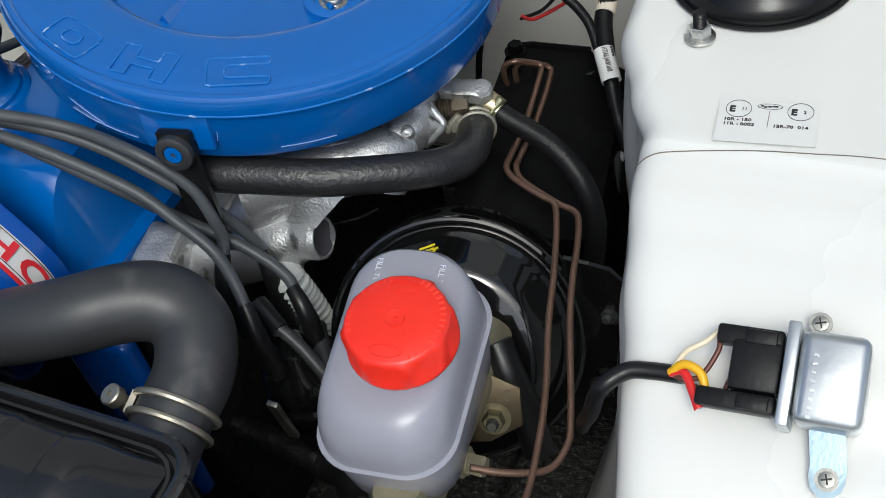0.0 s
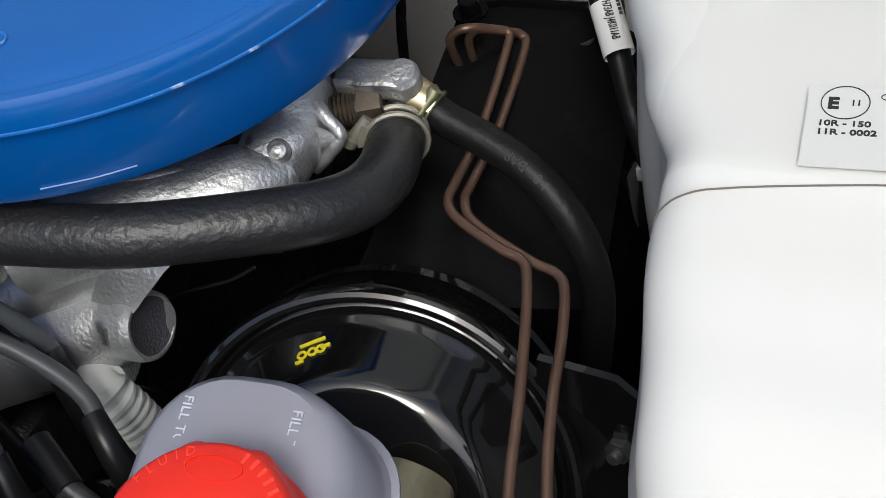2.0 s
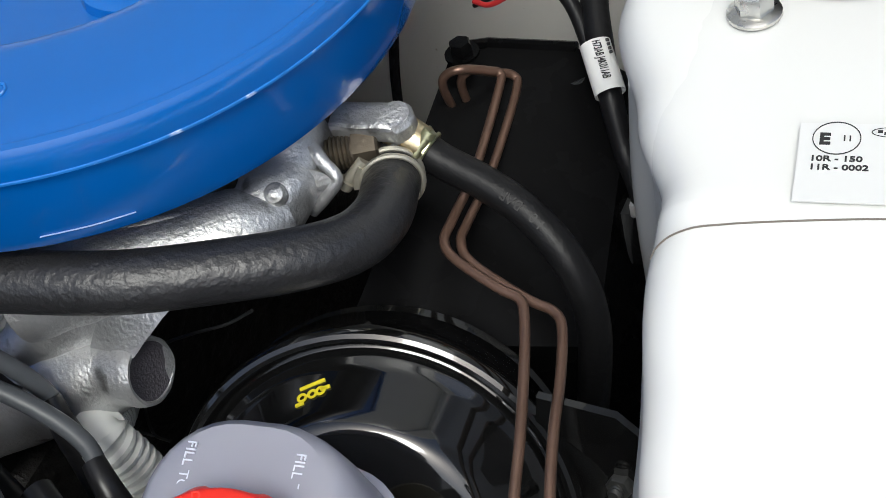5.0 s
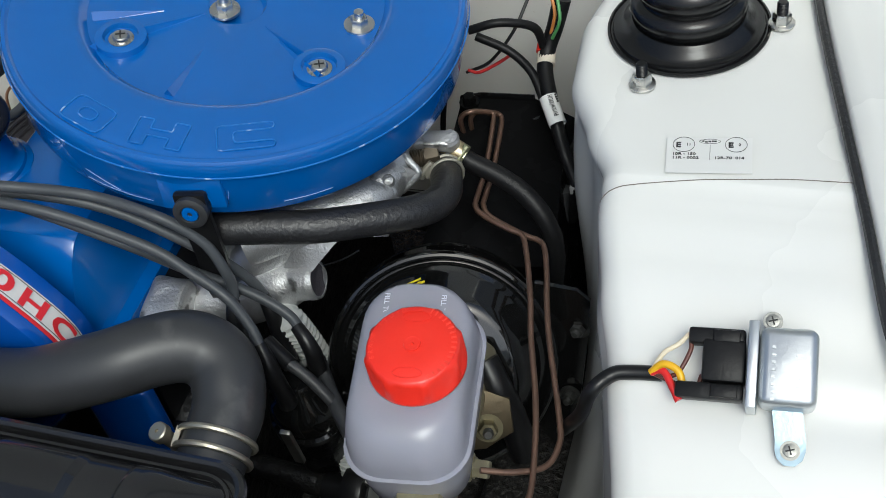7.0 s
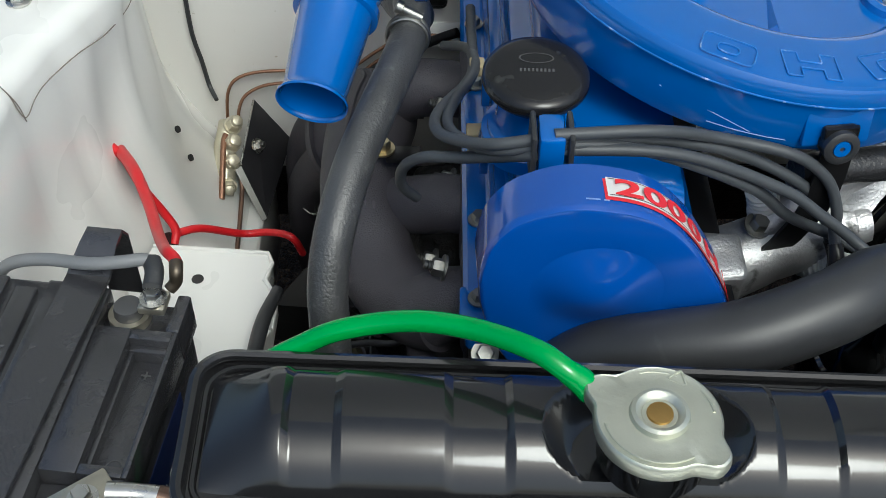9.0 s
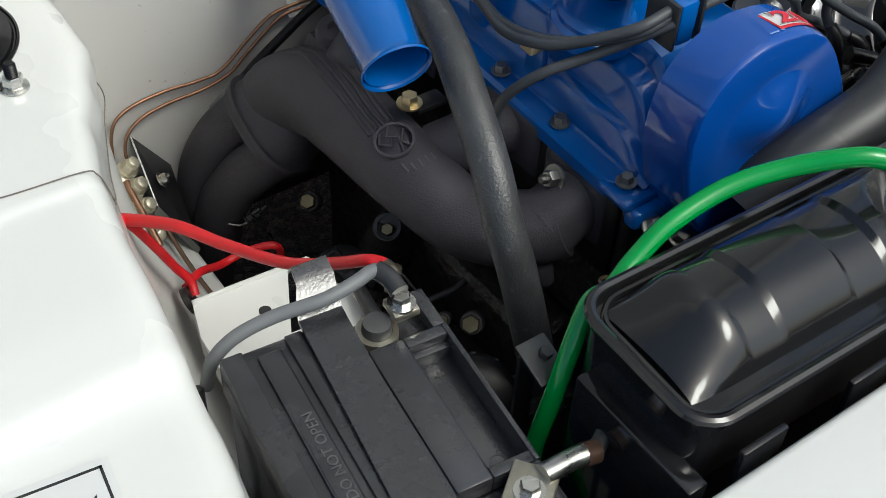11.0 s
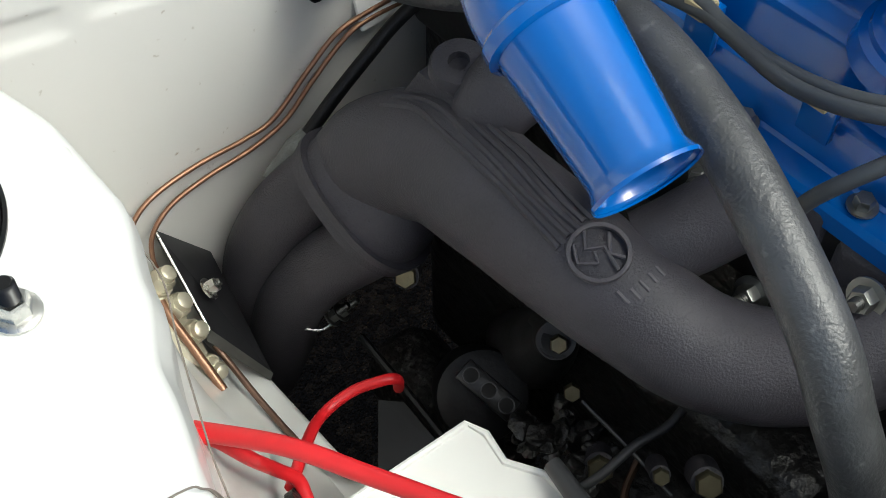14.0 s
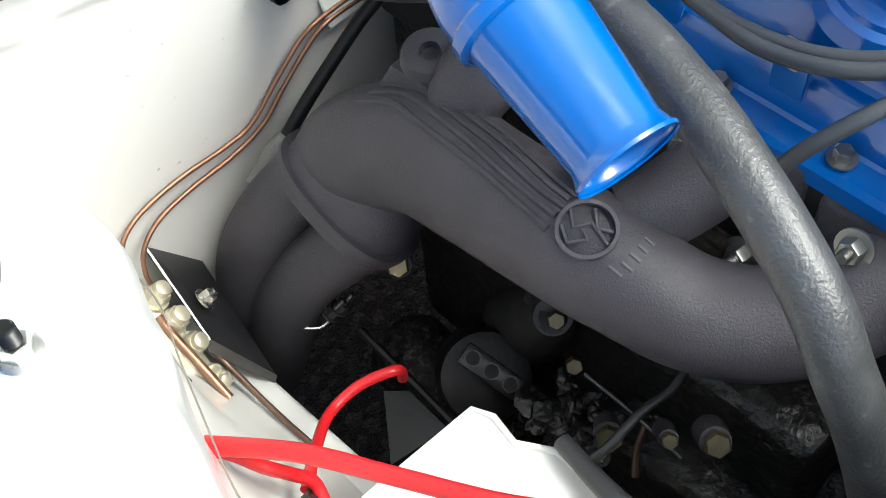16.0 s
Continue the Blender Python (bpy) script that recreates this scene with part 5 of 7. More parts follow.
part("boss", moved(lathe([(0.021, -0.034), (0.0165, -0.003), (0.0145, 0), (0.006, 0), (0.006, -0.006), (0, -0.006)], 28), frame_to((-0.2, -0.1, 1), (-0.140, 0.460, 0.655))), IRON, EXM)
part("boss_web", lumpy(loft([[(-0.165, 0.44, 0.61), (-0.12, 0.44, 0.61), (-0.12, 0.49, 0.61), (-0.165, 0.49, 0.61)], [(-0.155, 0.447, 0.645), (-0.125, 0.447, 0.645), (-0.125, 0.475, 0.645), (-0.155, 0.475, 0.645)]]), 0.001, 50), IRON, EXM)
for fy, fz in ((0.218, 0.636), (0.292, 0.645), (0.424, 0.650)):
    part("port_flange", box((-0.092, fy - 0.034, fz - 0.026), (-0.080, fy + 0.034, fz + 0.026), 0.006, 3), IRON, EXM)
part("rust_chip", box((-0.0905, 0.222, 0.663), (-0.085, 0.233, 0.6685), 0.0015), shader("rust_orange", (0.27, 0.055, 0.018), 0.8, vary=0.3), EXM, "flake of orange rust")
# straight raised ribs along the top, then a round badge and short bars
RPATH = spline(run, 10)


def on_runner(s, deg, lift=0.0):
    """Place and normal on the runner, deg turned from straight up towards the engine."""
    f = s * (len(RPATH) - 1)
    k = min(int(f), len(RPATH) - 2)
    p = RPATH[k].lerp(RPATH[k + 1], f - k)
    g = s * (len(RRAD) - 1)
    i = min(int(g), len(RRAD) - 2)
    r = RRAD[i] + (RRAD[i + 1] - RRAD[i]) * (g - i)
    t = (RPATH[min(k + 2, len(RPATH) - 1)] - RPATH[max(k - 1, 0)]).normalized()
    n = Vector((-0.55, -0.35, 0.75))
    n = (n - t * n.dot(t)).normalized()
    b = t.cross(n)
    if b.z < 0:
        b = -b
    d = n * math.cos(radians(deg)) + b * math.sin(radians(deg))
    return p + d * (r + lift), d, t


RIBS = (((0.182, 44), (0.226, 35), (0.278, 21), (0.322, 19), (0.358, 16), (0.394, 11), (0.434, 5)),
        ((0.19, 52), (0.234, 43), (0.286, 34), (0.334, 31), (0.37, 25), (0.402, 21), (0.434, 18)),
        ((0.198, 63), (0.234, 55), (0.29, 45), (0.342, 42), (0.378, 35), (0.41, 30), (0.438, 29)),
        ((0.206, 65), (0.234, 64), (0.29, 55), (0.342, 52), (0.378, 46), (0.41, 40), (0.434, 38)),
        ((0.214, 66), (0.238, 73), (0.29, 64), (0.342, 63), (0.382, 54), (0.414, 48), (0.438, 45)))


def rib_on(path, r, name, label=""):
    fine = spline([(s, d / 100.0, 0) for s, d in path], 4)
    return part(name, tube([tuple(on_runner(q.x, q.y * 100.0, -r * 0.15)[0]) for q in fine], r, 7, 1), IRONW if label else IRON, RUN, label)


for path in RIBS:
    rib_on(path, 0.0021, "raised_rib")
bo, bn, bt = on_runner(0.466, 23, 0.0)
bmx = frame_to(bn, bo - bn * 0.0016, bt)
part("badge_ring", ring_mark(bmx, 0.0155, 0.0020, 0.0030, 48), IRONW, RUN, "raised ring badge")
for line in (((-0.0125, 0.004), (-0.006, -0.003), (0.000, 0.004), (0.0125, -0.001)), ((-0.0115, -0.005), (-0.004, -0.011), (0.003, -0.0045), (-0.002, -0.001)), ((-0.003, 0.011), (0.004, 0.003), (0.011, 0.006))):
    part("badge_stroke", moved(tube([(x, y, 0.0020) for x, y in line], 0.0011, 6, 1), bmx), IRONW, RUN, "raised stroke")
for s0, deg in ((0.514, 5), (0.526, 14), (0.53, 25), (0.534, 36), (0.538, 47)):
    rib_on(((s0 - 0.012, deg + 1), (s0, deg), (s0 + 0.012, deg - 1)), 0.0012, "cast_bar", "raised cast bar")
for q, ax in (((-0.110, 0.2735, 0.612), (-0.9, 0.0, 0.3)), ((-0.1035, 0.2235, 0.657), (-0.9, 0.0, 0.3)), ((-0.0975, 0.3225, 0.648), (-0.9, 0.0, 0.3)), ((-0.102, 0.397, 0.658), (-0.9, 0.0, 0.3))):
    bolt(q, ax, 0.0066, EXM, DULL, "stud_nut", "plated nut on its stud", stud=0.008)
bolt((-0.15, 0.339, 0.664), (0, 0, 1), 0.0065, EXM, ZINC, "bracket_bolt")
part("lift_bracket", moved(box((-0.013, -0.008, -0.002), (0.013, 0.008, 0.002), 0.001), Matrix.Translation((-0.134, 0.338, 0.660))), SATIN, EXM)
part("lug", tube([(-0.118, 0.221, 0.606), (-0.119, 0.212, 0.590), (-0.118, 0.207, 0.579), (-0.115, 0.204, 0.573), (-0.114, 0.203, 0.571)], [0.013, 0.011, 0.009, 0.006, 0.001], 12), IRON, EXM)
for pts in ([(-0.181, 0.505, 0.573), (-0.196, 0.516, 0.554), (-0.218, 0.531, 0.524), (-0.232, 0.545, 0.48), (-0.236, 0.556, 0.42), (-0.236, 0.58, 0.34)], [(-0.190, 0.462, 0.551), (-0.201, 0.476, 0.530), (-0.217, 0.497, 0.500), (-0.230, 0.516, 0.458), (-0.234, 0.532, 0.40), (-0.234, 0.56, 0.32)]):
    hose("down_pipe", pts, 0.0225, IRON, "matt black exhaust down pipe", "exhaust pipe", n=32)
CLAMPED = bpy.data.objects["down_pipe.001"]
part("pipe_clamp", tube([(-0.2184, 0.5021, 0.4638), (-0.2225, 0.497, 0.459), (-0.2195, 0.494, 0.4595), (-0.2145, 0.4885, 0.4575)], 0.0010, 8), STEEL, CLAMPED, "thin wire clamp")
part("pipe_clamp", tube([(-0.2185, 0.487, 0.4545), (-0.2283, 0.4888, 0.4523), (-0.2389, 0.4984, 0.4542), (-0.2492, 0.5081, 0.4569)], 0.0010, 8), STEEL, CLAMPED, "thin wire clamp")
for q in [(-0.219, 0.489, 0.457), (-0.213, 0.487, 0.459)]:
    bolt(q, (0.5, -0.3, 0.6), 0.0045, CLAMPED, STUD, "clamp_bolt", stud=0.012)

# ---------------------------------------------------------------- brakes
def reservoir():
    t = thing("brake_reservoir", (0.31, 0.148, 0.66), "milky translucent brake fluid reservoir with red screw cap", "reservoir")
    m = frame_to((0.03, -0.10, 1), (0.3015, 0.161, 0.692), (1, 0.12, 0))

    def ring(w, d, r, z, dy=0.0):
        return [tuple(m @ Vector((x, y + dy, z + max(0.0, z - 0.008) * 7.0 * max(0.0, y)))) for x, y in rounded(w, d, r, 8)]
    low = loft([ring(0.046, 0.084, 0.020, -0.0470), ring(0.0600, 0.104, 0.022, -0.0455), ring(0.0675, 0.1130, 0.024, -0.0400), ring(0.0720, 0.1175, 0.026, -0.020), ring(0.0745, 0.1200, 0.026, 0.0)])
    part("lower_tank", low, MILKY, t)
    part("seam_flange", loft([ring(0.0771, 0.1225, 0.0265, -0.0010), ring(0.0799, 0.125, 0.027, -0.0004), ring(0.0799, 0.125, 0.027, 0.0010), ring(0.0771, 0.1225, 0.0265, 0.0016)]), MILKY, t)
    up = loft([ring(0.0755, 0.121, 0.026, 0.0), ring(0.0744, 0.119, 0.026, 0.010), ring(0.0733, 0.116, 0.027, 0.018, 0.001), ring(0.0710, 0.111, 0.028, 0.0245, 0.003), ring(0.0666, 0.104, 0.027, 0.0300, 0.005), ring(0.0588, 0.094, 0.024, 0.0330, 0.007), ring(0.0444, 0.078, 0.018, 0.0342, 0.008)])
    part("upper_tank", up, MILKY, t)
    for body, dx, dy in (("FILL TO TOP", -0.0205, 0.047), ("FILL TO TOP", 0.0155, 0.047)):
        letters(body, 0.0046, m @ Matrix.Translation((dx, dy, 0.0412)) @ Matrix.Rotation(radians(10), 4, "X") @ Matrix.Rotation(radians(-90), 4, "Z"), GHOST, t, "faint_lettering", depth=0.0003)
    part("neck_ring", moved(lathe([(0.028, 0.026), (0.029, 0.030), (0.028, 0.036), (0, 0.036)], 40), m @ Matrix.Translation((0.0035, 0, 0))), MILKY, t)
    cm = m @ Matrix.Translation((0.0065, 0.0, 0.036))
    n = 120
    secs = []
    for k, z in ((1.03, 0.0), (1.05, 0.001), (1.05, 0.0035), (1.0, 0.005), (0.99, 0.0175), (0.95, 0.0205), (0.90, 0.0215), (0.3, 0.0220), (0.05, 0.0215)):
        row = []
        for i in range(n):
            a = 360 * i / n
            lug = math.exp(-(((a % 45) - 22.5) / 7.0) ** 4) if 0.0045 < z < 0.0195 else 0.0
            r = 0.0288 * k + 0.0015 * lug
            row.append(tuple(cm @ Vector((r * math.cos(radians(a)), r * math.sin(radians(a)), z))))
        secs.append(row)
    cap = part("cap", loft(secs), RED, t, "red ribbed screw cap", smooth=50)
    part("centre_pip", moved(lathe([(0.0052, 0.0218), (0.005, 0.0225), (0.004, 0.0222), (0.001, 0.0222), (0.0006, 0.0232), (0, 0.0232)], 24), cm), RED, cap)
    for y in (0.0195, -0.0195):
        part("oval_mark", ring_mark(cm @ Matrix.Translation((0, y, 0.0217)), 0.009, 0.0006, 0.0004, 32, 0.42), RED, cap)
    for k, ch in enumerate("BRAKE FLUID"):
        a = radians(205 - 9.5 * k)
        if ch != " ":
            letters(ch, 0.0042, cm @ Matrix.Rotation(a - math.pi / 2, 4, "Z") @ Matrix.Translation((0, 0.0235, 0.0214)), REDLET, cap, align="CENTER", depth=0.0003)
    for k in range(17):
        a = radians(70 - 8 * k)
        part("raised_bar", moved(box((-0.0006, -0.0016, 0), (0.0006, 0.0016, 0.0005), 0), cm @ Matrix.Rotation(a - math.pi / 2, 4, "Z") @ Matrix.Translation((0, 0.025, 0.0214))), REDLET, cap)
    return t


REDLET = shader("raised_red_letters", (0.82, 0.05, 0.03), 0.4, bump=0)
MILKY.node_tree.nodes["Principled BSDF"].inputs["Subsurface Weight"].default_value = 0.25
MILKY.node_tree.nodes["Principled BSDF"].inputs["Subsurface Radius"].default_value = (0.012, 0.012, 0.014)
reservoir()

CASTZ = shader("passivated_casting", (0.38, 0.345, 0.235), 0.42, metal=0.7, vary=0.3, scale=70, bump=0.7, bump_scale=180)
MC = thing("master_cylinder", (0.30, 0.15, 0.62), "yellow passivated cast brake master cylinder", "master cylinder")
part("barrel", lumpy(moved(lathe([(0, -0.085), (0.016, -0.085), (0.0175, -0.08), (0.0175, 0.05), (0.013, 0.056), (0, 0.056)], 28), frame_to((0.02, -1, 0.02), (0.310, 0.155, 0.640))), 0.0008, 60), CASTZ, MC)
part("outlet_neck", lumpy(moved(lathe([(0.0, -0.05), (0.0145, -0.05), (0.0150, 0.0), (0.013, 0.006), (0, 0.006)], 32), frame_to((0, 0.1, 1), (0.311, 0.107, 0.659))), 0.0006, 60), CASTZ, MC)
part("outlet_block", lumpy(joined(moved(box((-0.0170, -0.0120, -0.0115), (0.0170, 0.0120, 0.0115), 0.0075, 4), frame_to((0, -1, 0.35), (0.312, 0.098, 0.6295), (1, 0, 0))), moved(box((-0.0085, -0.003, 0.0105), (0.0085, 0.003, 0.0122), 0.0008), frame_to((0, -1, 0.35), (0.312, 0.098, 0.6295), (1, 0, 0)))), 0.0006, 90), CASTZ, MC, smooth=50)
for q in (Vector((0.336, 0.107, 0.646)), Vector((0.331, 0.148, 0.638))):
    part("union_boss", moved(lathe([(0.0095, -0.016), (0.0095, 0), (0, 0)], 20), frame_to((1, 0, 0), q)), CASTZ, MC)
    part("union_nut", moved(joined(hexagon(0.0066, 0.010, 0.002, 0.9), lathe([(0.0072, 0.0), (0.0072, 0.0025), (0, 0.0025)], 20)), frame_to((1, 0, 0), q)), CASTZ, MC, "plated union nut")
BOO = thing("brake_booster", (0.282, 0.26, 0.50), "gloss black round brake servo with yellow paint mark", "brake servo")
bax = Vector((0.33, -1, 0.68)).normalized()
bm0 = frame_to(bax, (0.282, 0.248, 0.61), (1, 0, 0))
SERVO = [(0, 0.0310), (0.050, 0.0310), (0.0545, 0.0302), (0.0575, 0.0278), (0.0598, 0.0235), (0.0690, 0.0085), (0.0708, 0.0058), (0.0730, 0.0046), (0.0742, 0.0030), (0.0752, 0.0004), (0.0775, -0.0006)]
SHELL = part("front_shell", moved(lathe(SERVO, 96), bm0), BLACK, BOO)
part("clinch_rim", moved(lathe([(0.0768, -0.0006), (0.0774, 0.0032), (0.0788, 0.0050), (0.0805, 0.0054), (0.0822, 0.0046), (0.0834, 0.0022), (0.0837, -0.004), (0.0820, -0.0068), (0.079, -0.0068)], 96), bm0), BLACK, BOO)
part("rear_shell", moved(lathe([(0.080, -0.0065), (0.080, -0.03), (0.0775, -0.034), (0.080, -0.038), (0.0775, -0.046), (0.07, -0.055), (0.04, -0.065), (0, -0.065)], 96), bm0), BLACK, BOO)
sc = Vector((0.282, 0.248, 0.61))
ym = Vector((0.264, 0.267, 0.677))
yn = (ym - (sc + bax * (ym - sc).dot(bax))).normalized()
ym = sc + bax * 0.0155 + yn * 0.0650
yw = (yn * 0.85 + bax * 0.527).normalized()
ymx = frame_to(yw, ym, Vector((0.27, 0.271, 0.677)) - Vector((0.264, 0.267, 0.677)))
for x, y, w in ((-0.0045, 0.0034, 0.0105), (-0.0072, -0.0036, 0.0035), (0.0035, -0.0005, 0.0040)):
    part("paint_mark", moved(box((x, y - 0.0007, -0.0006), (x + w, y + 0.0007, 0.0004), 0.0002), ymx), YELLOW, SHELL, "yellow stencil dash")
for x in (-0.0040, 0.0002, 0.0036):
    part("paint_mark", moved(ring_mark(Matrix.Identity(4), 0.0021, 0.0011, 0.0004, 18), ymx @ Matrix.Translation((x, -0.0012, 0))), YELLOW, SHELL, "yellow stencil loop")
part("mount_flange", moved(plate([(-0.05, -0.012), (-0.03, -0.022), (0.03, -0.022), (0.05, -0.012), (0.05, 0.012), (0.03, 0.022), (-0.03, 0.022), (-0.05, 0.012)], 0.006, 0.001), frame_to(bax, Vector((0.298, 0.188, 0.626)), (1, 0.3, 0.0))), shader("tarnished_plate", (0.095, 0.075, 0.045), 0.42, metal=0.75, vary=0.35, scale=60, bump=0.4, bump_scale=180), BOO, "tarnished flange plate")
bolt((0.252, 0.170, 0.643), bax, 0.0068, BOO, OLIVE, "flange_nut", "plated flange nut", stud=0.008)
bolt((0.332, 0.191, 0.622), bax, 0.0068, BOO, OLIVE, "flange_nut", "plated flange nut", stud=0.008)
hose("vacuum_hose", [(0.321, 0.224, 0.65), (0.332, 0.213, 0.635), (0.34, 0.209, 0.61), (0.345, 0.208, 0.57)], 0.0105, SATIN, "smooth black vacuum hose at the servo")
BRK = thing("servo_bracket", (0.36, 0.29, 0.6), "gloss black servo mounting bracket with bolts", "bracket")
bp = [Vector(p) for p in [(0.336, 0.3, 0.656), (0.366, 0.2995, 0.6535), (0.3755, 0.2975, 0.646), (0.373, 0.297, 0.615), (0.362, 0.29, 0.53), (0.342, 0.28, 0.485), (0.32, 0.285, 0.527)]]
part("bracket_plate", loft([[tuple(p) for p in bp], [tuple(p + Vector((0, 0.003, 0))) for p in bp]]), BLACK, BRK)
for q in [(0.3660, 0.2975, 0.616), (0.357, 0.287, 0.547)]:
    bolt(q, (-0.1, -0.9, 0.3), 0.0055, BRK, STUD, "bracket_bolt", "plated bolt in a black boss", stud=0.006)

THINW = thing("thin_wire", (0.1985, 0.315, 0.6438), "thin dark wire looped behind the servo", "wire")
part("wire", tube([(0.1985, 0.315, 0.6438), (0.1826, 0.312, 0.6338), (0.1612, 0.308, 0.6257), (0.1447, 0.303, 0.6183), (0.1278, 0.3, 0.5959), (0.1148, 0.297, 0.5672), (0.1127, 0.294, 0.5479), (0.1274, 0.29, 0.5525)], 0.0008, 8), SMOOTH, THINW)
part("wire", tube([(0.1135, 0.293, 0.5481), (0.105, 0.29, 0.5537), (0.0963, 0.287, 0.5472), (0.0989, 0.285, 0.5379), (0.0922, 0.282, 0.5263)], 0.0008, 8), SMOOTH, THINW)

# black pedal box behind the servo
PB = thing("pedal_box", (0.31, 0.45, 0.55), "satin black sheet metal pedal box, widened to stand in for shade beside it", "pedal box")
# The fourth corner is added: it stands in for shade beside the loom.
top = [Vector(p) for p in [(0.2441, 0.4615, 0.6737), (0.255, 0.4755, 0.6659), (0.3001, 0.4748, 0.6679), (0.338, 0.470, 0.652), (0.330, 0.434, 0.640), (0.336, 0.358, 0.6), (0.304, 0.34, 0.615), (0.241, 0.319, 0.635), (0.247, 0.341, 0.65)]]
low = [p + Vector((0.01, 0.06, -0.18)) for p in top]
part("box", loft([[tuple(p) for p in top], [tuple(p) for p in low]]), PITCH, PB)
part("top_rim", tube([tuple(p) for p in top[:3]], 0.003, 8, 1), PITCH, PB)
bolt((0.2535, 0.452, 0.6785), (0, 0, 1), 0.0055, PB, PITCH, "box_bolt")
hose("throttle_rod", [(0.258, 0.399, 0.74), (0.253, 0.396, 0.715), (0.25, 0.393, 0.69)], 0.0022, PITCH, "thin black throttle rod", "rod", 10)

# wiring loom down the far side
LOOM = thing("wiring_loom", (0.314, 0.458, 0.7), "black taped wiring loom with printed tag", "wiring loom")
part("taped_loom", tube([(0.319, 0.497, 0.745), (0.314, 0.488, 0.725), (0.309, 0.479, 0.71), (0.309, 0.464, 0.7), (0.317, 0.443, 0.69), (0.326, 0.423, 0.68), (0.335, 0.408, 0.66), (0.346, 0.391, 0.645), (0.337, 0.4, 0.6)], [0.0075, 0.0068, 0.0066, 0.0066, 0.0062, 0.0056, 0.0050, 0.0046, 0.0044], 16), SOFTB, LOOM)
part("red_tape", tube([(0.307, 0.484, 0.71), (0.307, 0.478, 0.706)], 0.0078, 18), RED, LOOM, "band of red tape")
part("cream_tape", tube([(0.308, 0.477, 0.706), (0.309, 0.468, 0.702)], 0.0074, 18), shader("cream_tape", (0.62, 0.56, 0.46), 0.6), LOOM, "band of cream tape")
tg0, tg1 = Vector((0.317, 0.437, 0.696)), Vector((0.328, 0.419, 0.684))
L = (tg1 - tg0).length
part("tag_sleeve", moved(lathe([(0.0070, 0), (0.0070, L)], 24), frame_to(tg1 - tg0, tg0)), PAPER, LOOM, "white printed tag")
tn = Vector((0.55, -0.50, 0.65))
TAGM = frame_to(tn - (tg1 - tg0).normalized() * tn.dot((tg1 - tg0).normalized()), tg0, tg1 - tg0)
letters("H73AB J4K011AB", 0.0054, TAGM @ Matrix.Translation((L * 0.05, -0.0036, 0.0072)), INK, LOOM, "tag_lettering", bold=0.01, sx=L * 0.9 / 0.0535 * 1.12)
for k in range(4):
    part("print_bar", moved(box((L * (0.05 + 0.08 * k), 0.0028, 0.0062), (L * (0.10 + 0.08 * k), 0.0042, 0.0071), 0), TAGM), INK, LOOM)
part("end_clip", moved(box((-0.006, -0.004, -0.004), (0.006, 0.004, 0.004), 0.001), Matrix.Translation((0.347, 0.391, 0.645))), shader("grey_plastic", (0.25, 0.25, 0.25), 0.5), LOOM)
for k, (col, pts) in enumerate((((0.02, 0.02, 0.02), [(0.253, 0.458, 0.74), (0.276, 0.463, 0.745), (0.299, 0.474, 0.735), (0.305, 0.477, 0.72), (0.306, 0.478, 0.705)]), ((0.02, 0.02, 0.02), [(0.256, 0.464, 0.73), (0.282, 0.461, 0.72), (0.299, 0.457, 0.705), (0.308, 0.449, 0.69), (0.313, 0.441, 0.68)]), ((0.5, 0.03, 0.03), [(0.238, 0.482, 0.68), (0.248, 0.48, 0.68), (0.264, 0.48, 0.69), (0.278, 0.482, 0.7)]), ((0.02, 0.02, 0.02), [(0.233, 0.491, 0.67), (0.258, 0.483, 0.69), (0.28, 0.485, 0.72), (0.29, 0.502, 0.74)]), ((0.5, 0.2, 0.05), [(0.313, 0.49, 0.75), (0.316, 0.483, 0.74), (0.311, 0.481, 0.72)]), ((0.1, 0.3, 0.1), [(0.319, 0.484, 0.755), (0.322, 0.474, 0.742), (0.314, 0.477, 0.722)]))):
    part("wire", tube(pts, 0.0036 if k < 2 else 0.0014, 10), SOFTB if k < 2 else shader("wire_colour", col, 0.4), LOOM)
for k, pts in enumerate(([(0.322, 0.432, 0.63), (0.316, 0.423, 0.6), (0.305, 0.424, 0.55)], [(0.332, 0.424, 0.62), (0.327, 0.418, 0.58), (0.311, 0.426, 0.52)], [(0.301, 0.463, 0.66), (0.306, 0.454, 0.62), (0.309, 0.442, 0.58)])):
    hose("loom_branch", pts, 0.006, SMOOTH, "black taped wiring branch behind the servo", "cable")
hose("wing_cable", [(0.448, 0.185, 0.715), (0.431, 0.184, 0.714), (0.419, 0.181, 0.713)] + [(0.408, 0.171, 0.707), (0.4, 0.173, 0.68), (0.388, 0.188, 0.645), (0.372, 0.218, 0.59)], 0.0046, SATIN, "black taped cable that drops off the wing", "cable")

# ---------------------------------------------------------------- relay on the sloping wing
REL = thing("relay", (0.521, 0.2, 0.718), "plated steel relay box with black plugs", "relay")
ra, rb, rc = [Vector(p) for p in [(0.5, 0.205, 0.748), (0.509, 0.164, 0.727), (0.538, 0.207, 0.749)]]
rz = (rc - ra).cross(ra - rb).normalized()
if rz.z < 0:
    rz = -rz
RM = frame_to(rz, ra, rc - ra)
rw, rh = (rc - ra).length, (rb - ra).length
part("can", moved(box((0.006, -rh + 0.001, -0.028), (rw, -0.001, 0.0), 0.0055, 4), RM), RELAYM, REL)
part("base_flange", moved(box((-0.0005, -rh - 0.0015, -0.028), (0.0055, 0.0015, 0.0010), 0.0012), RM), RELAYM, REL)
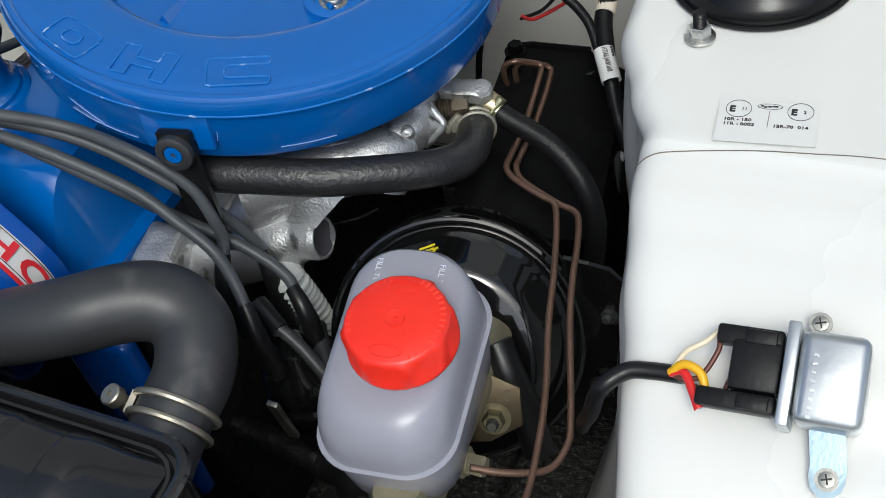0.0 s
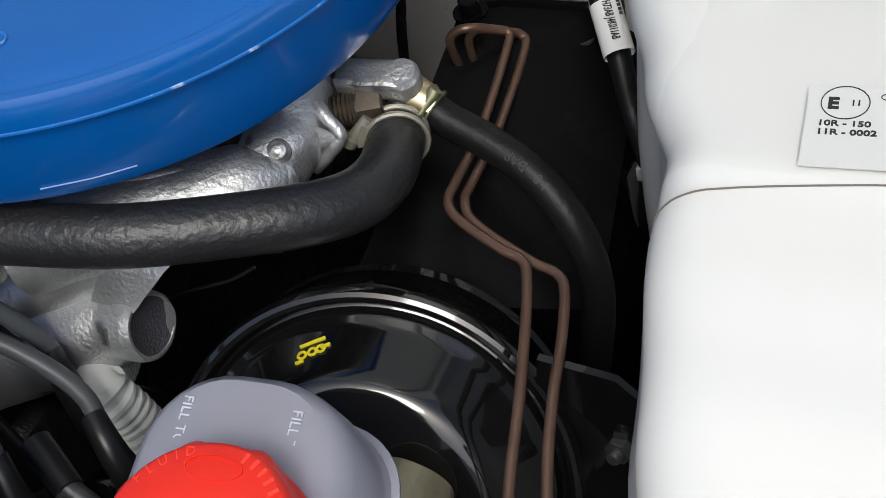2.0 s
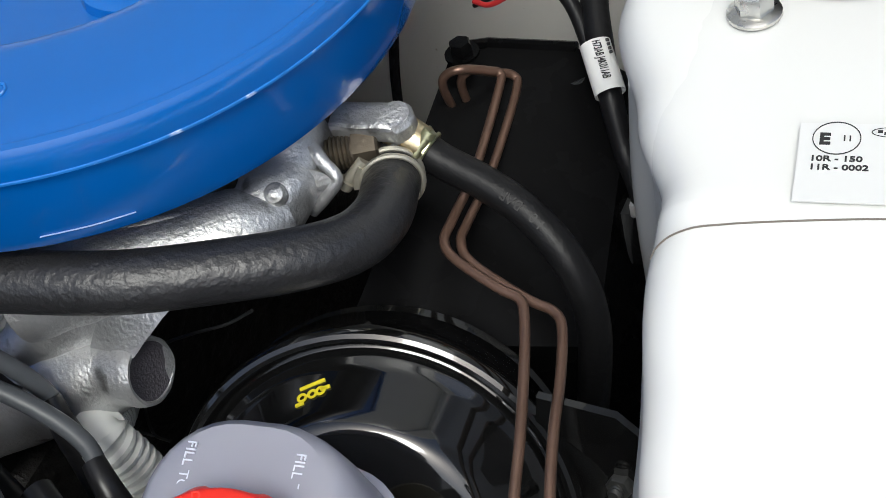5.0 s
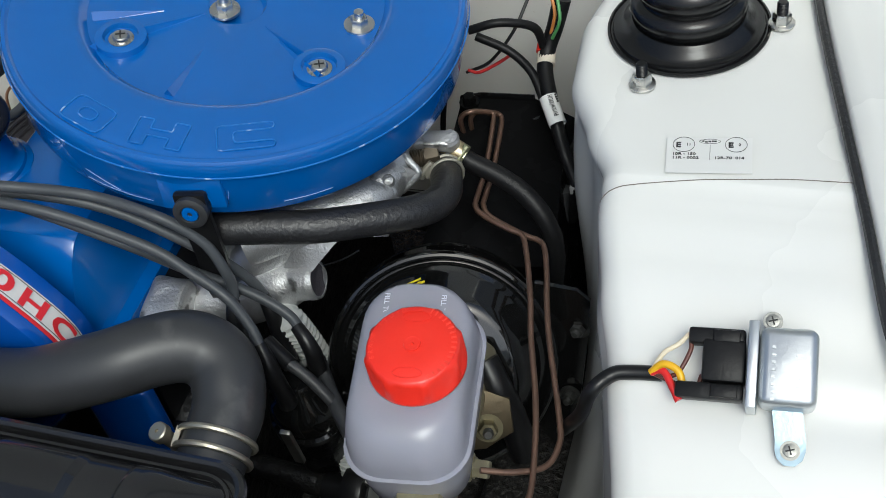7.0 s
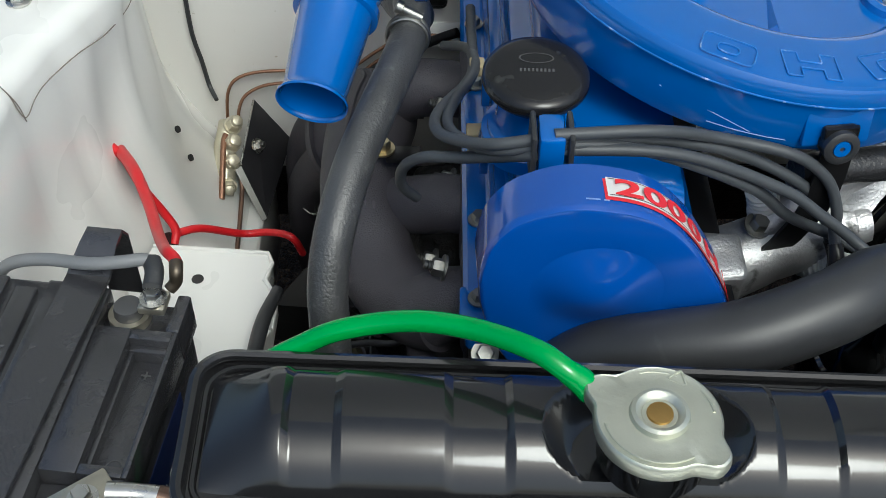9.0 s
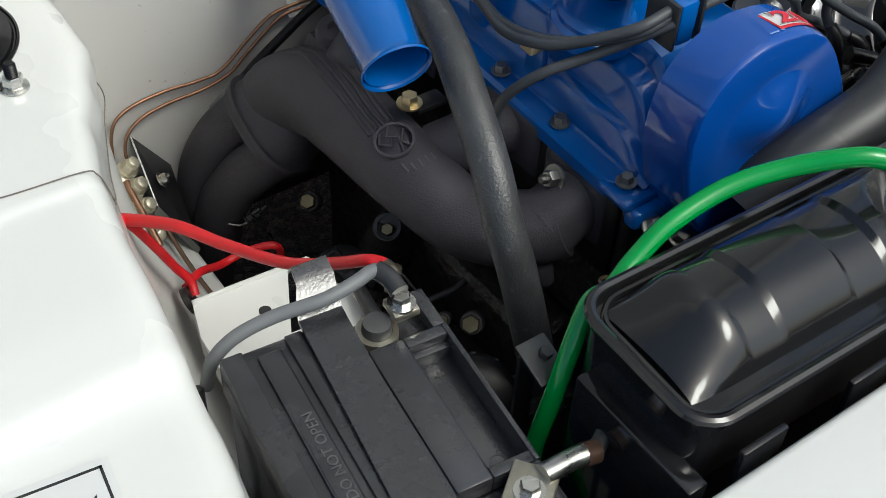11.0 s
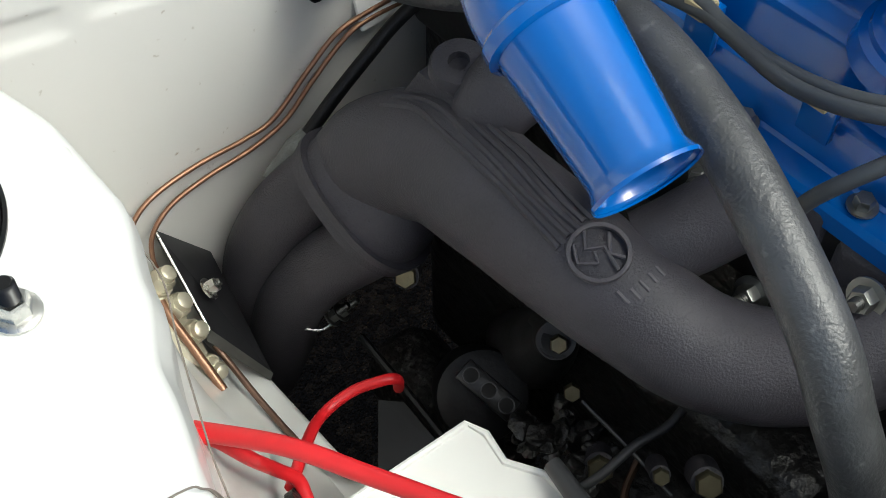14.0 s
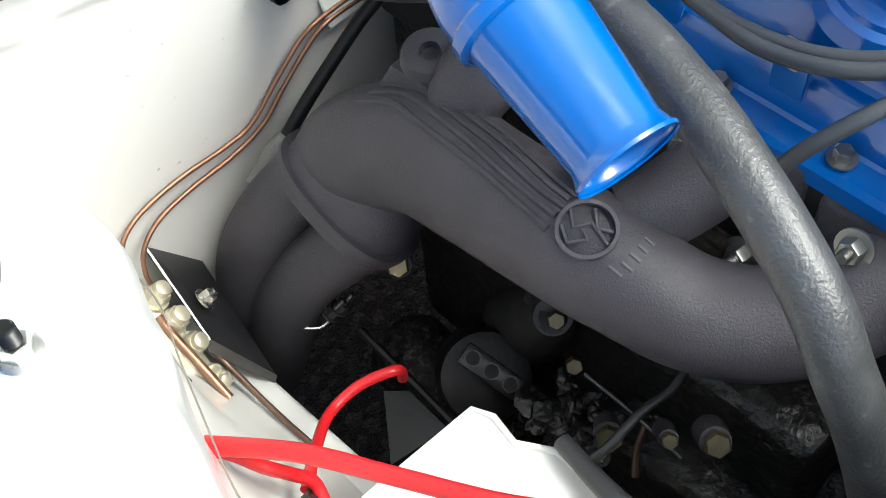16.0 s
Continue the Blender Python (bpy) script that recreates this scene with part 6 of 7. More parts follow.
for k in range(8):
    part("stamped_bar", moved(box((0.0130, -0.014 - 0.0042 * k, 0.0004), (0.0150, -0.0125 - 0.0042 * k, 0.0009), 0), RM), RELAYM, REL)
    if k < 5:
        part("stamped_bar", moved(box((0.026, -0.018 - 0.0045 * k, 0.0004), (0.029, -0.0165 - 0.0045 * k, 0.0009), 0), RM), RELAYM, REL)
tab = Vector((0.529, 0.156, 0.699))
R3 = RM.to_3x3()
rows = [[tuple(RM @ Vector((x, -rh + 0.004, z))) for x, z in ((rw * 0.36, -0.018), (rw * 0.36, -0.020), (rw * 0.80, -0.020), (rw * 0.80, -0.018))]]
for hw, dy in ((0.0085, 0.006), (0.0085, 0.0), (0.007, -0.005), (0.003, -0.0085)):
    rows.append([tuple(tab + R3 @ Vector(v)) for v in ((-hw, dy, 0.0), (-hw, dy, -0.0014), (hw, dy, -0.0014), (hw, dy, 0.0))])
part("tab", loft(rows), BLUEZINC, REL, "bluish zinc fixing tab")
for at in (tab, Vector((0.512, 0.22, 0.733))):
    s1 = part("screw", moved(joined(lathe([(0.0040, 0), (0.0038, 0.0018), (0, 0.0025)], 20), lathe([(0.0056, -0.001), (0.0056, 0.0006), (0, 0.0006)], 20)), frame_to(rz, at)), DULL, REL)
    for a in (20, 110):
        part("screw_slot", moved(box((-0.0026, -0.0004, 0.0016), (0.0026, 0.0004, 0.0028), 0), frame_to(rz, at) @ Matrix.Rotation(radians(a), 4, "Z")), INK, s1)
part("plug", moved(box((-0.0255, -rh * 0.72, -0.024), (-0.0015, -rh * 0.20, -0.006), 0.002), RM), SOFTB, REL, "large black connector")
for y0, x0 in ((-0.006, -0.034), (-rh + 0.009, -0.040)):
    pl = part("plug", moved(box((x0, y0 - 0.006, -0.020), (-0.002, y0 + 0.0035, -0.008), 0.0018), RM), SOFTB, REL, "small black connector")
    part("plug_clip", moved(box((-0.020, y0 - 0.005, -0.008), (-0.005, y0 + 0.002, -0.0055), 0.0008), RM), SOFTB, pl)
s0 = Vector((0.447, 0.184, 0.717))


def rp(x, y, z):
    return tuple(RM @ Vector((x, y, z)))


for nm, col, pts, r in (("cream_wire", (0.70, 0.62, 0.45), [tuple(s0), tuple((0.453, 0.192, 0.726)), tuple((0.461, 0.197, 0.73)), rp(-0.034, -0.006, -0.014)], 0.0015),
                        ("brown_wire", (0.10, 0.03, 0.02), [tuple(s0), tuple((0.461, 0.183, 0.719)), tuple((0.468, 0.195, 0.727)), rp(-0.033, -0.009, -0.014)], 0.0014),
                        ("brown_wire", (0.10, 0.03, 0.02), [tuple(s0), tuple((0.461, 0.181, 0.714)), tuple((0.473, 0.179, 0.714)), rp(-0.0255, -rh * 0.62, -0.016)], 0.0014),
                        ("yellow_wire", (0.75, 0.42, 0.01), [tuple(s0), tuple((0.454, 0.186, 0.724)), tuple((0.463, 0.183, 0.723)), tuple((0.466, 0.176, 0.717)), rp(-0.040, -rh + 0.008, -0.014)], 0.0023),
                        ("red_wire", (0.62, 0.02, 0.02), [tuple(s0), tuple((0.454, 0.184, 0.72)), tuple((0.461, 0.175, 0.717)), tuple((0.465, 0.169, 0.714)), rp(-0.040, -rh + 0.007, -0.014)], 0.0023)):
    part(nm, tube(pts, r, 10), shader("insulation", col, 0.35), REL)

# ---------------------------------------------------------------- strut tops
def strut(at, fork):
    t = thing("strut_mount", at, "black rubber strut top mount on its tower", "strut mount", "strut mounts")
    m = Matrix.Translation(at)
    part("base_bowl", moved(lathe([(0.0570, 0.0005), (0.0570, 0.0018), (0.0555, 0.0024), (0.0545, 0.0012), (0.0535, 0.0012), (0.0525, 0.0038), (0.0490, 0.0042), (0.0455, 0.0062), (0.042, 0.0105), (0.0395, 0.013), (0, 0.013)], 72), m), BELLOW, t)
    part("bellows", moved(lathe([(0.036, 0.012), (0.0385, 0.0145), (0.0405, 0.019), (0.0405, 0.024), (0.038, 0.028), (0.0335, 0.030), (0.033, 0.0315), (0.0355, 0.034), (0.0365, 0.039), (0.0345, 0.045), (0.029, 0.0495), (0.022, 0.0515), (0, 0.0515)], 72), m), BELLOW, t)
    part("steel_cup", moved(lathe([(0.021, 0.0505), (0.022, 0.053), (0.021, 0.057), (0.015, 0.060), (0.012, 0.060), (0.010, 0.056), (0, 0.056)], 40), m), DULL, t)
    part("top_nut", moved(joined(hexagon(0.010, 0.009, 0.056), lathe([(0.0055, 0.06), (0.0055, 0.072), (0.004, 0.074), (0, 0.074)], 16)), m), STEEL, t)
    if fork:
        part("stop_plate", moved(box((-0.016, 0.008, 0.056), (0.022, 0.024, 0.075), 0.004), m @ Matrix.Rotation(radians(-20), 4, "Z")), DULL, t)
    return t


strut((-0.442, 0.458, 0.7555), True)
strut((0.425, 0.457, 0.7605), False)
for q in ((0.403, 0.391, 0.760), (0.488, 0.4635, 0.762), (-0.411, 0.3905, 0.756), (-0.394, 0.506, 0.756)):
    t = thing("strut_stud", q, "threaded strut stud with plated flange nut", "stud", "strut studs")
    part("flange_nut", moved(joined(hexagon(0.0066, 0.0075, 0.002), lathe([(0.0092, 0), (0.0092, 0.0012), (0.0075, 0.0023), (0, 0.0023)], 28)), Matrix.Translation(q)), STEEL, t)
    prof = [(0.0, 0.008)]
    for k in range(9):
        prof += [(0.0040, 0.0085 + 0.0011 * k), (0.0034, 0.0090 + 0.0011 * k)]
    prof += [(0.003, 0.0188), (0, 0.0188)]
    part("thread", moved(lathe(prof, 16), Matrix.Translation(q)), SATIN, t)

# ---------------------------------------------------------------- battery
BM = frame_to((0, 0, 1), (-0.345, 0.0665, 0.0), (0.993, -0.115, 0))
BAT = thing("battery", (-0.345, 0.066, 0.50), "black car battery with moulded lid and two terminals", "battery")
part("case", moved(box((-0.062, -0.104, 0.50), (0.0635, 0.1005, 0.672), 0.004), BM), CASE, BAT)
LIDB = part("lid", moved(box((-0.064, -0.106, 0.670), (0.0150, 0.1025, 0.700), 0.003), BM), CASE, BAT)
part("lid_pad", moved(box((0.0147, -0.0345, 0.670), (0.0372, 0.0717, 0.6997), 0.0018), BM), CASE, BAT)
for y0, y1 in ((-0.106, -0.0343), (0.0715, 0.1025)):
    part("terminal_step", moved(box((0.0148, y0, 0.670), (0.0660, y1, 0.687), 0.002), BM), CASE, BAT)
    part("step_post", moved(box((0.0570, y0, 0.672), (0.0658, y1, 0.6990), 0.002), BM), CASE, BAT)
part("well_floor", moved(box((0.0370, -0.030, 0.670), (0.0625, 0.062, 0.683), 0.001), BM), CASE, BAT)
for lo, hi in (((0.0622, -0.0342, 0.671), (0.0658, 0.0715, 0.6995)), ((0.0370, 0.0635, 0.671), (0.0625, 0.0716, 0.6993)), ((0.0370, -0.0343, 0.671), (0.0625, -0.0270, 0.6993)), ((0.0371, 0.0585, 0.671), (0.0624, 0.0637, 0.6930)), ((0.0371, -0.0272, 0.671), (0.0405, 0.0600, 0.6915))):
    part("well_wall", moved(box(lo, hi, 0.0012), BM), CASE, BAT)
part("vent_strip", moved(box((-0.0440, -0.098, 0.699), (-0.0290, 0.094, 0.7034), 0.0022, 3), BM), CASE, LIDB)
part("vent_strip", moved(box((-0.0245, -0.104, 0.699), (-0.0135, 0.101, 0.7026), 0.0010), BM), CASE, LIDB)
part("lid_step", moved(box((-0.0638, -0.104, 0.699), (-0.0500, 0.101, 0.7030), 0.0012), BM), CASE, LIDB)
part("side_label", moved(box((0.0632, -0.05, 0.55), (0.0640, 0.06, 0.655), 0), BM), shader("blue_label", (0.008, 0.02, 0.09), 0.4), BAT, "dark blue printed side label")
for k in range(5):
    part("label_bar", moved(box((0.0636, -0.035 + 0.018 * k, 0.585), (0.0643, -0.024 + 0.018 * k, 0.625), 0), BM), PAPER, BAT)
# Paler than the case: light on the raised edges is put into the colour.
CASEPR = shader("lit_moulded_letters", (0.075, 0.075, 0.077), 0.5, bump=0)
letters("DO NOT OPEN", 0.0088, BM @ Matrix.Translation((-0.0322, -0.0155, 0.7035)) @ Matrix.Rotation(radians(90), 4, "Z"), CASEPR, LIDB, depth=0.0004)
letters("+", 0.013, BM @ Matrix.Translation((0.0460, 0.044, 0.6832)), GREYPR, LIDB, depth=0.0004)
part("minus_mark", ring_mark(BM @ Matrix.Translation((0.0505, -0.018, 0.6832)), 0.005, 0.0008), GREYPR, LIDB)


TERM = shader("tarnished_clamp", (0.50, 0.47, 0.38), 0.36, metal=0.9, vary=0.3, scale=120, bump=0.3)


def terminal(name, post, bolt_at, axis, plate_size, label):
    t = thing(name, post, label, "battery terminal")
    p, b = Vector(post), Vector(bolt_at)
    part("post", moved(lathe([(0.0092, -0.012), (0.0092, 0.0), (0.0084, 0.003), (0, 0.0035)], 28), Matrix.Translation(p)), shader("lead_post", (0.14, 0.14, 0.14), 0.45, metal=0.7), t)
    m = frame_to((0, 0, 1), b, axis)
    part("clamp_plate", moved(box((-plate_size[0], -plate_size[1], -0.012), (plate_size[0], plate_size[1], -0.006), 0.0015), m), TERM, t)
    part("clamp_ring", moved(lathe([(0.0094, -0.012), (0.0130, -0.012), (0.0130, -0.004), (0.0094, -0.004)], 28), Matrix.Translation(p)), TERM, t)
    bolt(tuple(b + Vector((0, 0, -0.006))), (0, 0, 1), 0.0058, t, STEEL, "terminal_bolt")
    return t


terminal("positive_terminal", (-0.306, 0.151, 0.697), (-0.289, 0.151, 0.712), (1, -0.1, 0), (0.0085, 0.0085), "positive battery clamp with plated bolt")
NEG = terminal("negative_terminal", (-0.322, -0.008, 0.697), (-0.304, 0.012, 0.708), (0.8, 0.6, 0), (0.018, 0.013), "flat steel negative battery clamp")
part("crimp_lug", tube([(-0.292, 0.016, 0.702), (-0.274, 0.016, 0.701), (-0.264, 0.015, 0.700)], [0.0065, 0.006, 0.0065], 14), STEEL, NEG)
part("copper_end", tube([(-0.265, 0.015, 0.700), (-0.256, 0.014, 0.698)], 0.0068, 14), COPPER, NEG)
hose("earth_strap", [(-0.257, 0.014, 0.698), (-0.247, 0.019, 0.70), (-0.238, 0.024, 0.697), (-0.231, 0.016, 0.688), (-0.236, 0.000, 0.67), (-0.248, -0.01, 0.645)], 0.005, SMOOTH, "short black earth strap", "cable")
# hold-down strap
STR = thing("battery_strap", (-0.33, 0.1, 0.70), "black steel battery hold-down strap", "battery strap")
def strap_piece(rows):
    return moved(loft([[(x0, y, z), (x1, y, z), (x1, y, z - 0.003), (x0, y, z - 0.003)] for y, z, x0, x1 in rows]), BM)


part("strap_bar", strap_piece(((-0.11, 0.7060, -0.0225, 0.0060), (0.09, 0.7064, -0.0140, 0.0130), (0.104, 0.7066, -0.0135, 0.0138))), CASE, STR)
part("raised_end", strap_piece(((0.104, 0.7066, -0.0135, 0.0138), (0.109, 0.7098, -0.0125, 0.0145), (0.119, 0.7205, -0.0075, 0.0160), (0.131, 0.7225, -0.0060, 0.0165))), CASE, STR)
part("hook", strap_piece(((0.131, 0.7225, -0.0060, 0.0165), (0.136, 0.714, -0.0060, 0.0175), (0.137, 0.66, -0.006, 0.0185))), CASE, STR)
# tray behind the battery
TRAY = thing("battery_tray", (-0.3, 0.26, 0.44), "white painted battery tray with a drilled lip", "battery tray")
tp = [Vector(p) for p in [(-0.248, 0.331, 0.56), (-0.244, 0.32, 0.56), (-0.248, 0.302, 0.56), (-0.237, 0.283, 0.56), (-0.238, 0.25, 0.56), (-0.262, 0.18, 0.56), (-0.36, 0.18, 0.56), (-0.352, 0.305, 0.56), (-0.342, 0.338, 0.56)]]
part("tray_lip", tube([tuple(p) for p in tp[-1:] + tp[:5]], 0.0022, 8, 1), WHITE, TRAY)
part("tray_skirt", loft([[tuple(p) for p in tp], [tuple(p - Vector((0, 0, 0.02))) for p in tp]], True), WHITE, TRAY)
part("drilled_hole", moved(lathe([(0.0048, 0.0002), (0.0048, 0.0008), (0, 0.0008)], 20), Matrix.Translation((-0.301, 0.302, 0.56))), INK, TRAY)
part("tray_leg", box((-0.33, 0.2, 0.40), (-0.27, 0.22, 0.56), 0.003), WHITE, TRAY)
part("battery_shelf", box((-0.42, -0.06, 0.485), (-0.27, 0.2, 0.5), 0.003), WHITE, TRAY)
solo("tray_edge_trim", tube([(-0.235, 0.282, 0.57), (-0.243, 0.241, 0.575), (-0.246, 0.178, 0.58), (-0.251, 0.133, 0.58), (-0.255, 0.096, 0.58)], [0.005, 0.006, 0.006, 0.006, 0.006], 10), SMOOTH, "black rubber trim down the tray edge", "trim")

# ---------------------------------------------------------------- cables on the near side
G = (-0.368, 0.385, 0.625)
solo("grommet", moved(lathe([(0.012, -0.002), (0.012, 0.003), (0.007, 0.005), (0, 0.005)], 20), frame_to((1, -0.1, 0.3), G)), shader("grey_rubber", (0.16, 0.16, 0.16), 0.6), "grey rubber grommet in the wing", "grommet")
hose("battery_cable", [(-0.366, 0.396, 0.613), (-0.3415, 0.3476, 0.634), (-0.323, 0.307, 0.640), (-0.304, 0.2557, 0.6565), (-0.289, 0.215, 0.684)] + [(-0.281, 0.195, 0.700), (-0.2755, 0.1875, 0.702), (-0.2725, 0.1815, 0.702)], [0.0048, 0.0046, 0.0044, 0.0042, 0.0041, 0.0040, 0.0040, 0.0040], CABLE, "thick red battery cable", "cable")
hose("battery_cable", [G, (-0.358, 0.382, 0.612), (-0.347, 0.374, 0.591), (-0.334, 0.376, 0.560), (-0.326, 0.372, 0.545), (-0.327, 0.364, 0.536)], 0.0036, CABLE, "red cable dropping into the wing", "cable")
solo("cable_hole", moved(lathe([(0.011, -0.004), (0.011, 0.0012), (0.007, 0.0025), (0, 0.0025)], 24), frame_to((0.88, -0.22, 0.41), (-0.331, 0.362, 0.536))), GRIME, "dark dirty rubber grommet in the wing", "grommet")
hose("cable_end", [(-0.28, 0.182, 0.706), (-0.279, 0.175, 0.705), (-0.28, 0.173, 0.698), (-0.284, 0.17, 0.694)], [0.0046, 0.0044, 0.0040], BRONZE, "tarnished brass cable end at the clamp", "cable")
hose("starter_cable", [(-0.3296, 0.3746, 0.5363), (-0.3103, 0.3906, 0.528), (-0.282, 0.4166, 0.4963), (-0.2585, 0.4182, 0.4967), (-0.2414, 0.409, 0.5032), (-0.233, 0.406, 0.499), (-0.228, 0.411, 0.478)], 0.0034, CABLE, "red starter cable looping across the rail", "cable")
hose("grey_cable", [(-0.399, 0.193, 0.66), (-0.396, 0.185, 0.69), (-0.382, 0.182, 0.705), (-0.359, 0.178, 0.712), (-0.33, 0.169, 0.718), (-0.309, 0.169, 0.72), (-0.296, 0.172, 0.719), (-0.287, 0.171, 0.715)], 0.0042, shader("grey_sleeve", (0.16, 0.165, 0.17), 0.5), "grey sleeved cable over the tray", "cable")
hose("cable_boot", [(-0.292, 0.173, 0.717), (-0.289, 0.164, 0.716), (-0.289, 0.153, 0.714)], 0.006, SMOOTH, "black cable boot at the battery clamp", "cable")
hose("side_cable", [(-0.399, 0.193, 0.66), (-0.403, 0.181, 0.63), (-0.403, 0.167, 0.6), (-0.395, 0.156, 0.56), (-0.392, 0.144, 0.52)], 0.004, SMOOTH, "dark cable beside the battery", "cable")

# pipes, holes and the heat shield on the near wing
# Lit copy of the brown brake pipe: the brighter light is in the colour.
PIPE = shader("lit_copper_pipe", (0.30, 0.165, 0.105), 0.38, metal=0.75, vary=0.25, scale=70, bump=0.05)
hose("bulkhead_pipe", [(-0.085, 0.566, 0.604), (-0.118, 0.566, 0.605), (-0.1425, 0.566, 0.602), (-0.166, 0.566, 0.586), (-0.194, 0.566, 0.564), (-0.217, 0.566, 0.561), (-0.25, 0.566, 0.563), (-0.28, 0.565, 0.561), (-0.298, 0.562, 0.555), (-0.306, 0.558, 0.543), (-0.309, 0.556, 0.52), (-0.3095, 0.556, 0.495), (-0.3095, 0.552, 0.47), (-0.307, 0.546, 0.459), (-0.303, 0.540, 0.462), (-0.302, 0.536, 0.472)], 0.0016, PIPE, "copper pipe bent along the bulkhead, brighter light in its colour", "brake pipe", 10)
hose("bulkhead_pipe", [(-0.085, 0.565, 0.598), (-0.120, 0.565, 0.600), (-0.139, 0.565, 0.595), (-0.165, 0.565, 0.576), (-0.187, 0.565, 0.558), (-0.214, 0.565, 0.551), (-0.2475, 0.565, 0.550), (-0.274, 0.564, 0.546), (-0.291, 0.560, 0.537), (-0.2975, 0.555, 0.524), (-0.298, 0.550, 0.512)], 0.0016, PIPE, "copper pipe bent along the bulkhead, brighter light in its colour", "brake pipe", 10)
SH = thing("heat_shield", (-0.285, 0.512, 0.45), "black folded sheet metal heat shield with a bolt", "heat shield")
hp = [Vector((-0.2852, 0.571, 0.525)), Vector((-0.2516, 0.577, 0.477)), Vector((-0.2705, 0.4845, 0.4495)), Vector((-0.2935, 0.509, 0.494))]
hn = (hp[2] - hp[0]).cross(hp[1] - hp[0]).normalized()
hn = hn if hn.x > 0 else -hn
part("shield_plate", loft([[tuple(p) for p in hp], [tuple(p - hn * 0.0016) for p in hp]]), shader("grey_black_sheet", (0.030, 0.030, 0.033), 0.34, metal=0.3, vary=0.3, scale=60, bump=0.15, bump_scale=60), SH)
part("bright_edge", tube([tuple(hp[0]), tuple(hp[3])], 0.0009, 6, 1), STEEL, SH, "bare metal edge")
part("folded_lip", loft([[tuple(hp[3] + hn * 0.0006), tuple(hp[2] + hn * 0.0006), tuple(hp[2] + Vector((-0.004, -0.003, -0.001))), tuple(hp[3] + Vector((-0.005, -0.004, -0.002)))], [tuple(hp[3] - hn * 0.001), tuple(hp[2] - hn * 0.001), tuple(hp[2] + Vector((-0.0035, -0.002, -0.003))), tuple(hp[3] + Vector((-0.0045, -0.003, -0.004)))]]), DULL, SH, "bare folded lip")
bolt(tuple(Vector((-0.2794, 0.5288, 0.5022))), hn, 0.0050, SH, STEEL, "shield_bolt", "plated bolt", stud=0.005)
PV = thing("pipe_union_block", (-0.306, 0.515, 0.48), "dull plated brake pipe union block", "union block")
CREAM = shader("passivated_union", (0.56, 0.52, 0.40), 0.38, metal=0.55, vary=0.2, scale=80, bump=0.4, bump_scale=160)
part("block", lumpy(tube([(-0.309, 0.552, 0.512), (-0.310, 0.530, 0.497), (-0.310, 0.508, 0.480), (-0.309, 0.492, 0.470)], [0.009, 0.011, 0.011, 0.008], 20, 6), 0.0012, 80), CREAM, PV)
for q, ax, r in (((-0.303, 0.543, 0.515), (0.5, -0.35, 0.8), 0.0078), ((-0.304, 0.529, 0.5045), (0.5, -0.45, 0.75), 0.0082), ((-0.304, 0.515, 0.4935), (0.4, -0.6, 0.7), 0.0078), ((-0.305, 0.497, 0.479), (0.2, -0.9, 0.4), 0.0070)):
    part("union_nut", moved(joined(hexagon(r, 0.009, 0.0), lathe([(r * 0.72, 0.009), (r * 0.66, 0.013), (r * 0.45, 0.014), (0, 0.014)], 16), lathe([(r * 1.15, -0.002), (r * 1.15, 0.001), (0, 0.001)], 18)), frame_to(ax, q)), CREAM, PV, "passivated hexagon nut")
hose("union_pipe", [(-0.3087, 0.5328, 0.512), (-0.3098, 0.5231, 0.509), (-0.3091, 0.5011, 0.497), (-0.3085, 0.476, 0.482)], 0.0029, PIPE, "short thick copper pipe at the union block", "brake pipe", 12)
hose("rail_pipe", [(-0.294, 0.506, 0.482), (-0.2927, 0.4949, 0.474), (-0.2919, 0.4604, 0.464), (-0.2902, 0.4212, 0.46), (-0.2839, 0.3999, 0.458), (-0.2768, 0.3877, 0.456)], 0.0022, COPPER, "brown copper pipe on the chassis rail", "brake pipe", 10)
HOLE = shader("dark_hole", (0.01, 0.01, 0.01), 0.9, bump=0)
for q in ((-0.338, 0.466, 0.570), (-0.331, 0.466, 0.537)):
    solo("plug_hole", moved(lathe([(0.0032, -0.001), (0.0032, 0.0012), (0, 0.0014)], 14), frame_to((1, -0.05, 0.5), q)), HOLE, "small dark drilled hole in the wing", "hole", "wing holes")
hose("wing_wire", [(-0.334, 0.566, 0.654), (-0.333, 0.566, 0.605), (-0.328, 0.566, 0.573), (-0.324, 0.564, 0.547), (-0.316, 0.55, 0.54)], 0.0022, SMOOTH, "thin dark wire down the wing corner", "wire", 8)
hose("cowl_wire", [(-0.38, 0.563, 0.752), (-0.372, 0.563, 0.763), (-0.353, 0.563, 0.76), (-0.322, 0.563, 0.75), (-0.28, 0.563, 0.741), (-0.252, 0.563, 0.732), (-0.231, 0.563, 0.718)], 0.0019, shader("brown_sleeve", (0.10, 0.08, 0.06), 0.6), "thin brown wire along the scuttle edge", "wire", 8)
solo("wire_clip", box(tuple(Vector((-0.367, 0.561, 0.766)) + Vector((-0.010, -0.004, -0.006))), tuple(Vector((-0.367, 0.561, 0.766)) + Vector((0.010, 0.006, 0.006))), 0.0015), shader("grey_clip", (0.22, 0.22, 0.22), 0.4, vary=0.2), "grey spring clip holding the wire", "clip")
solo("wire_grommet", moved(lathe([(0.007, -0.004), (0.0075, 0.002), (0.005, 0.005), (0, 0.005)], 20), frame_to((0, -1, 0), (-0.229, 0.568, 0.715))), shader("red_brown_rubber", (0.12, 0.035, 0.02), 0.6, vary=0.2), "reddish brown rubber grommet on the bulkhead", "grommet")
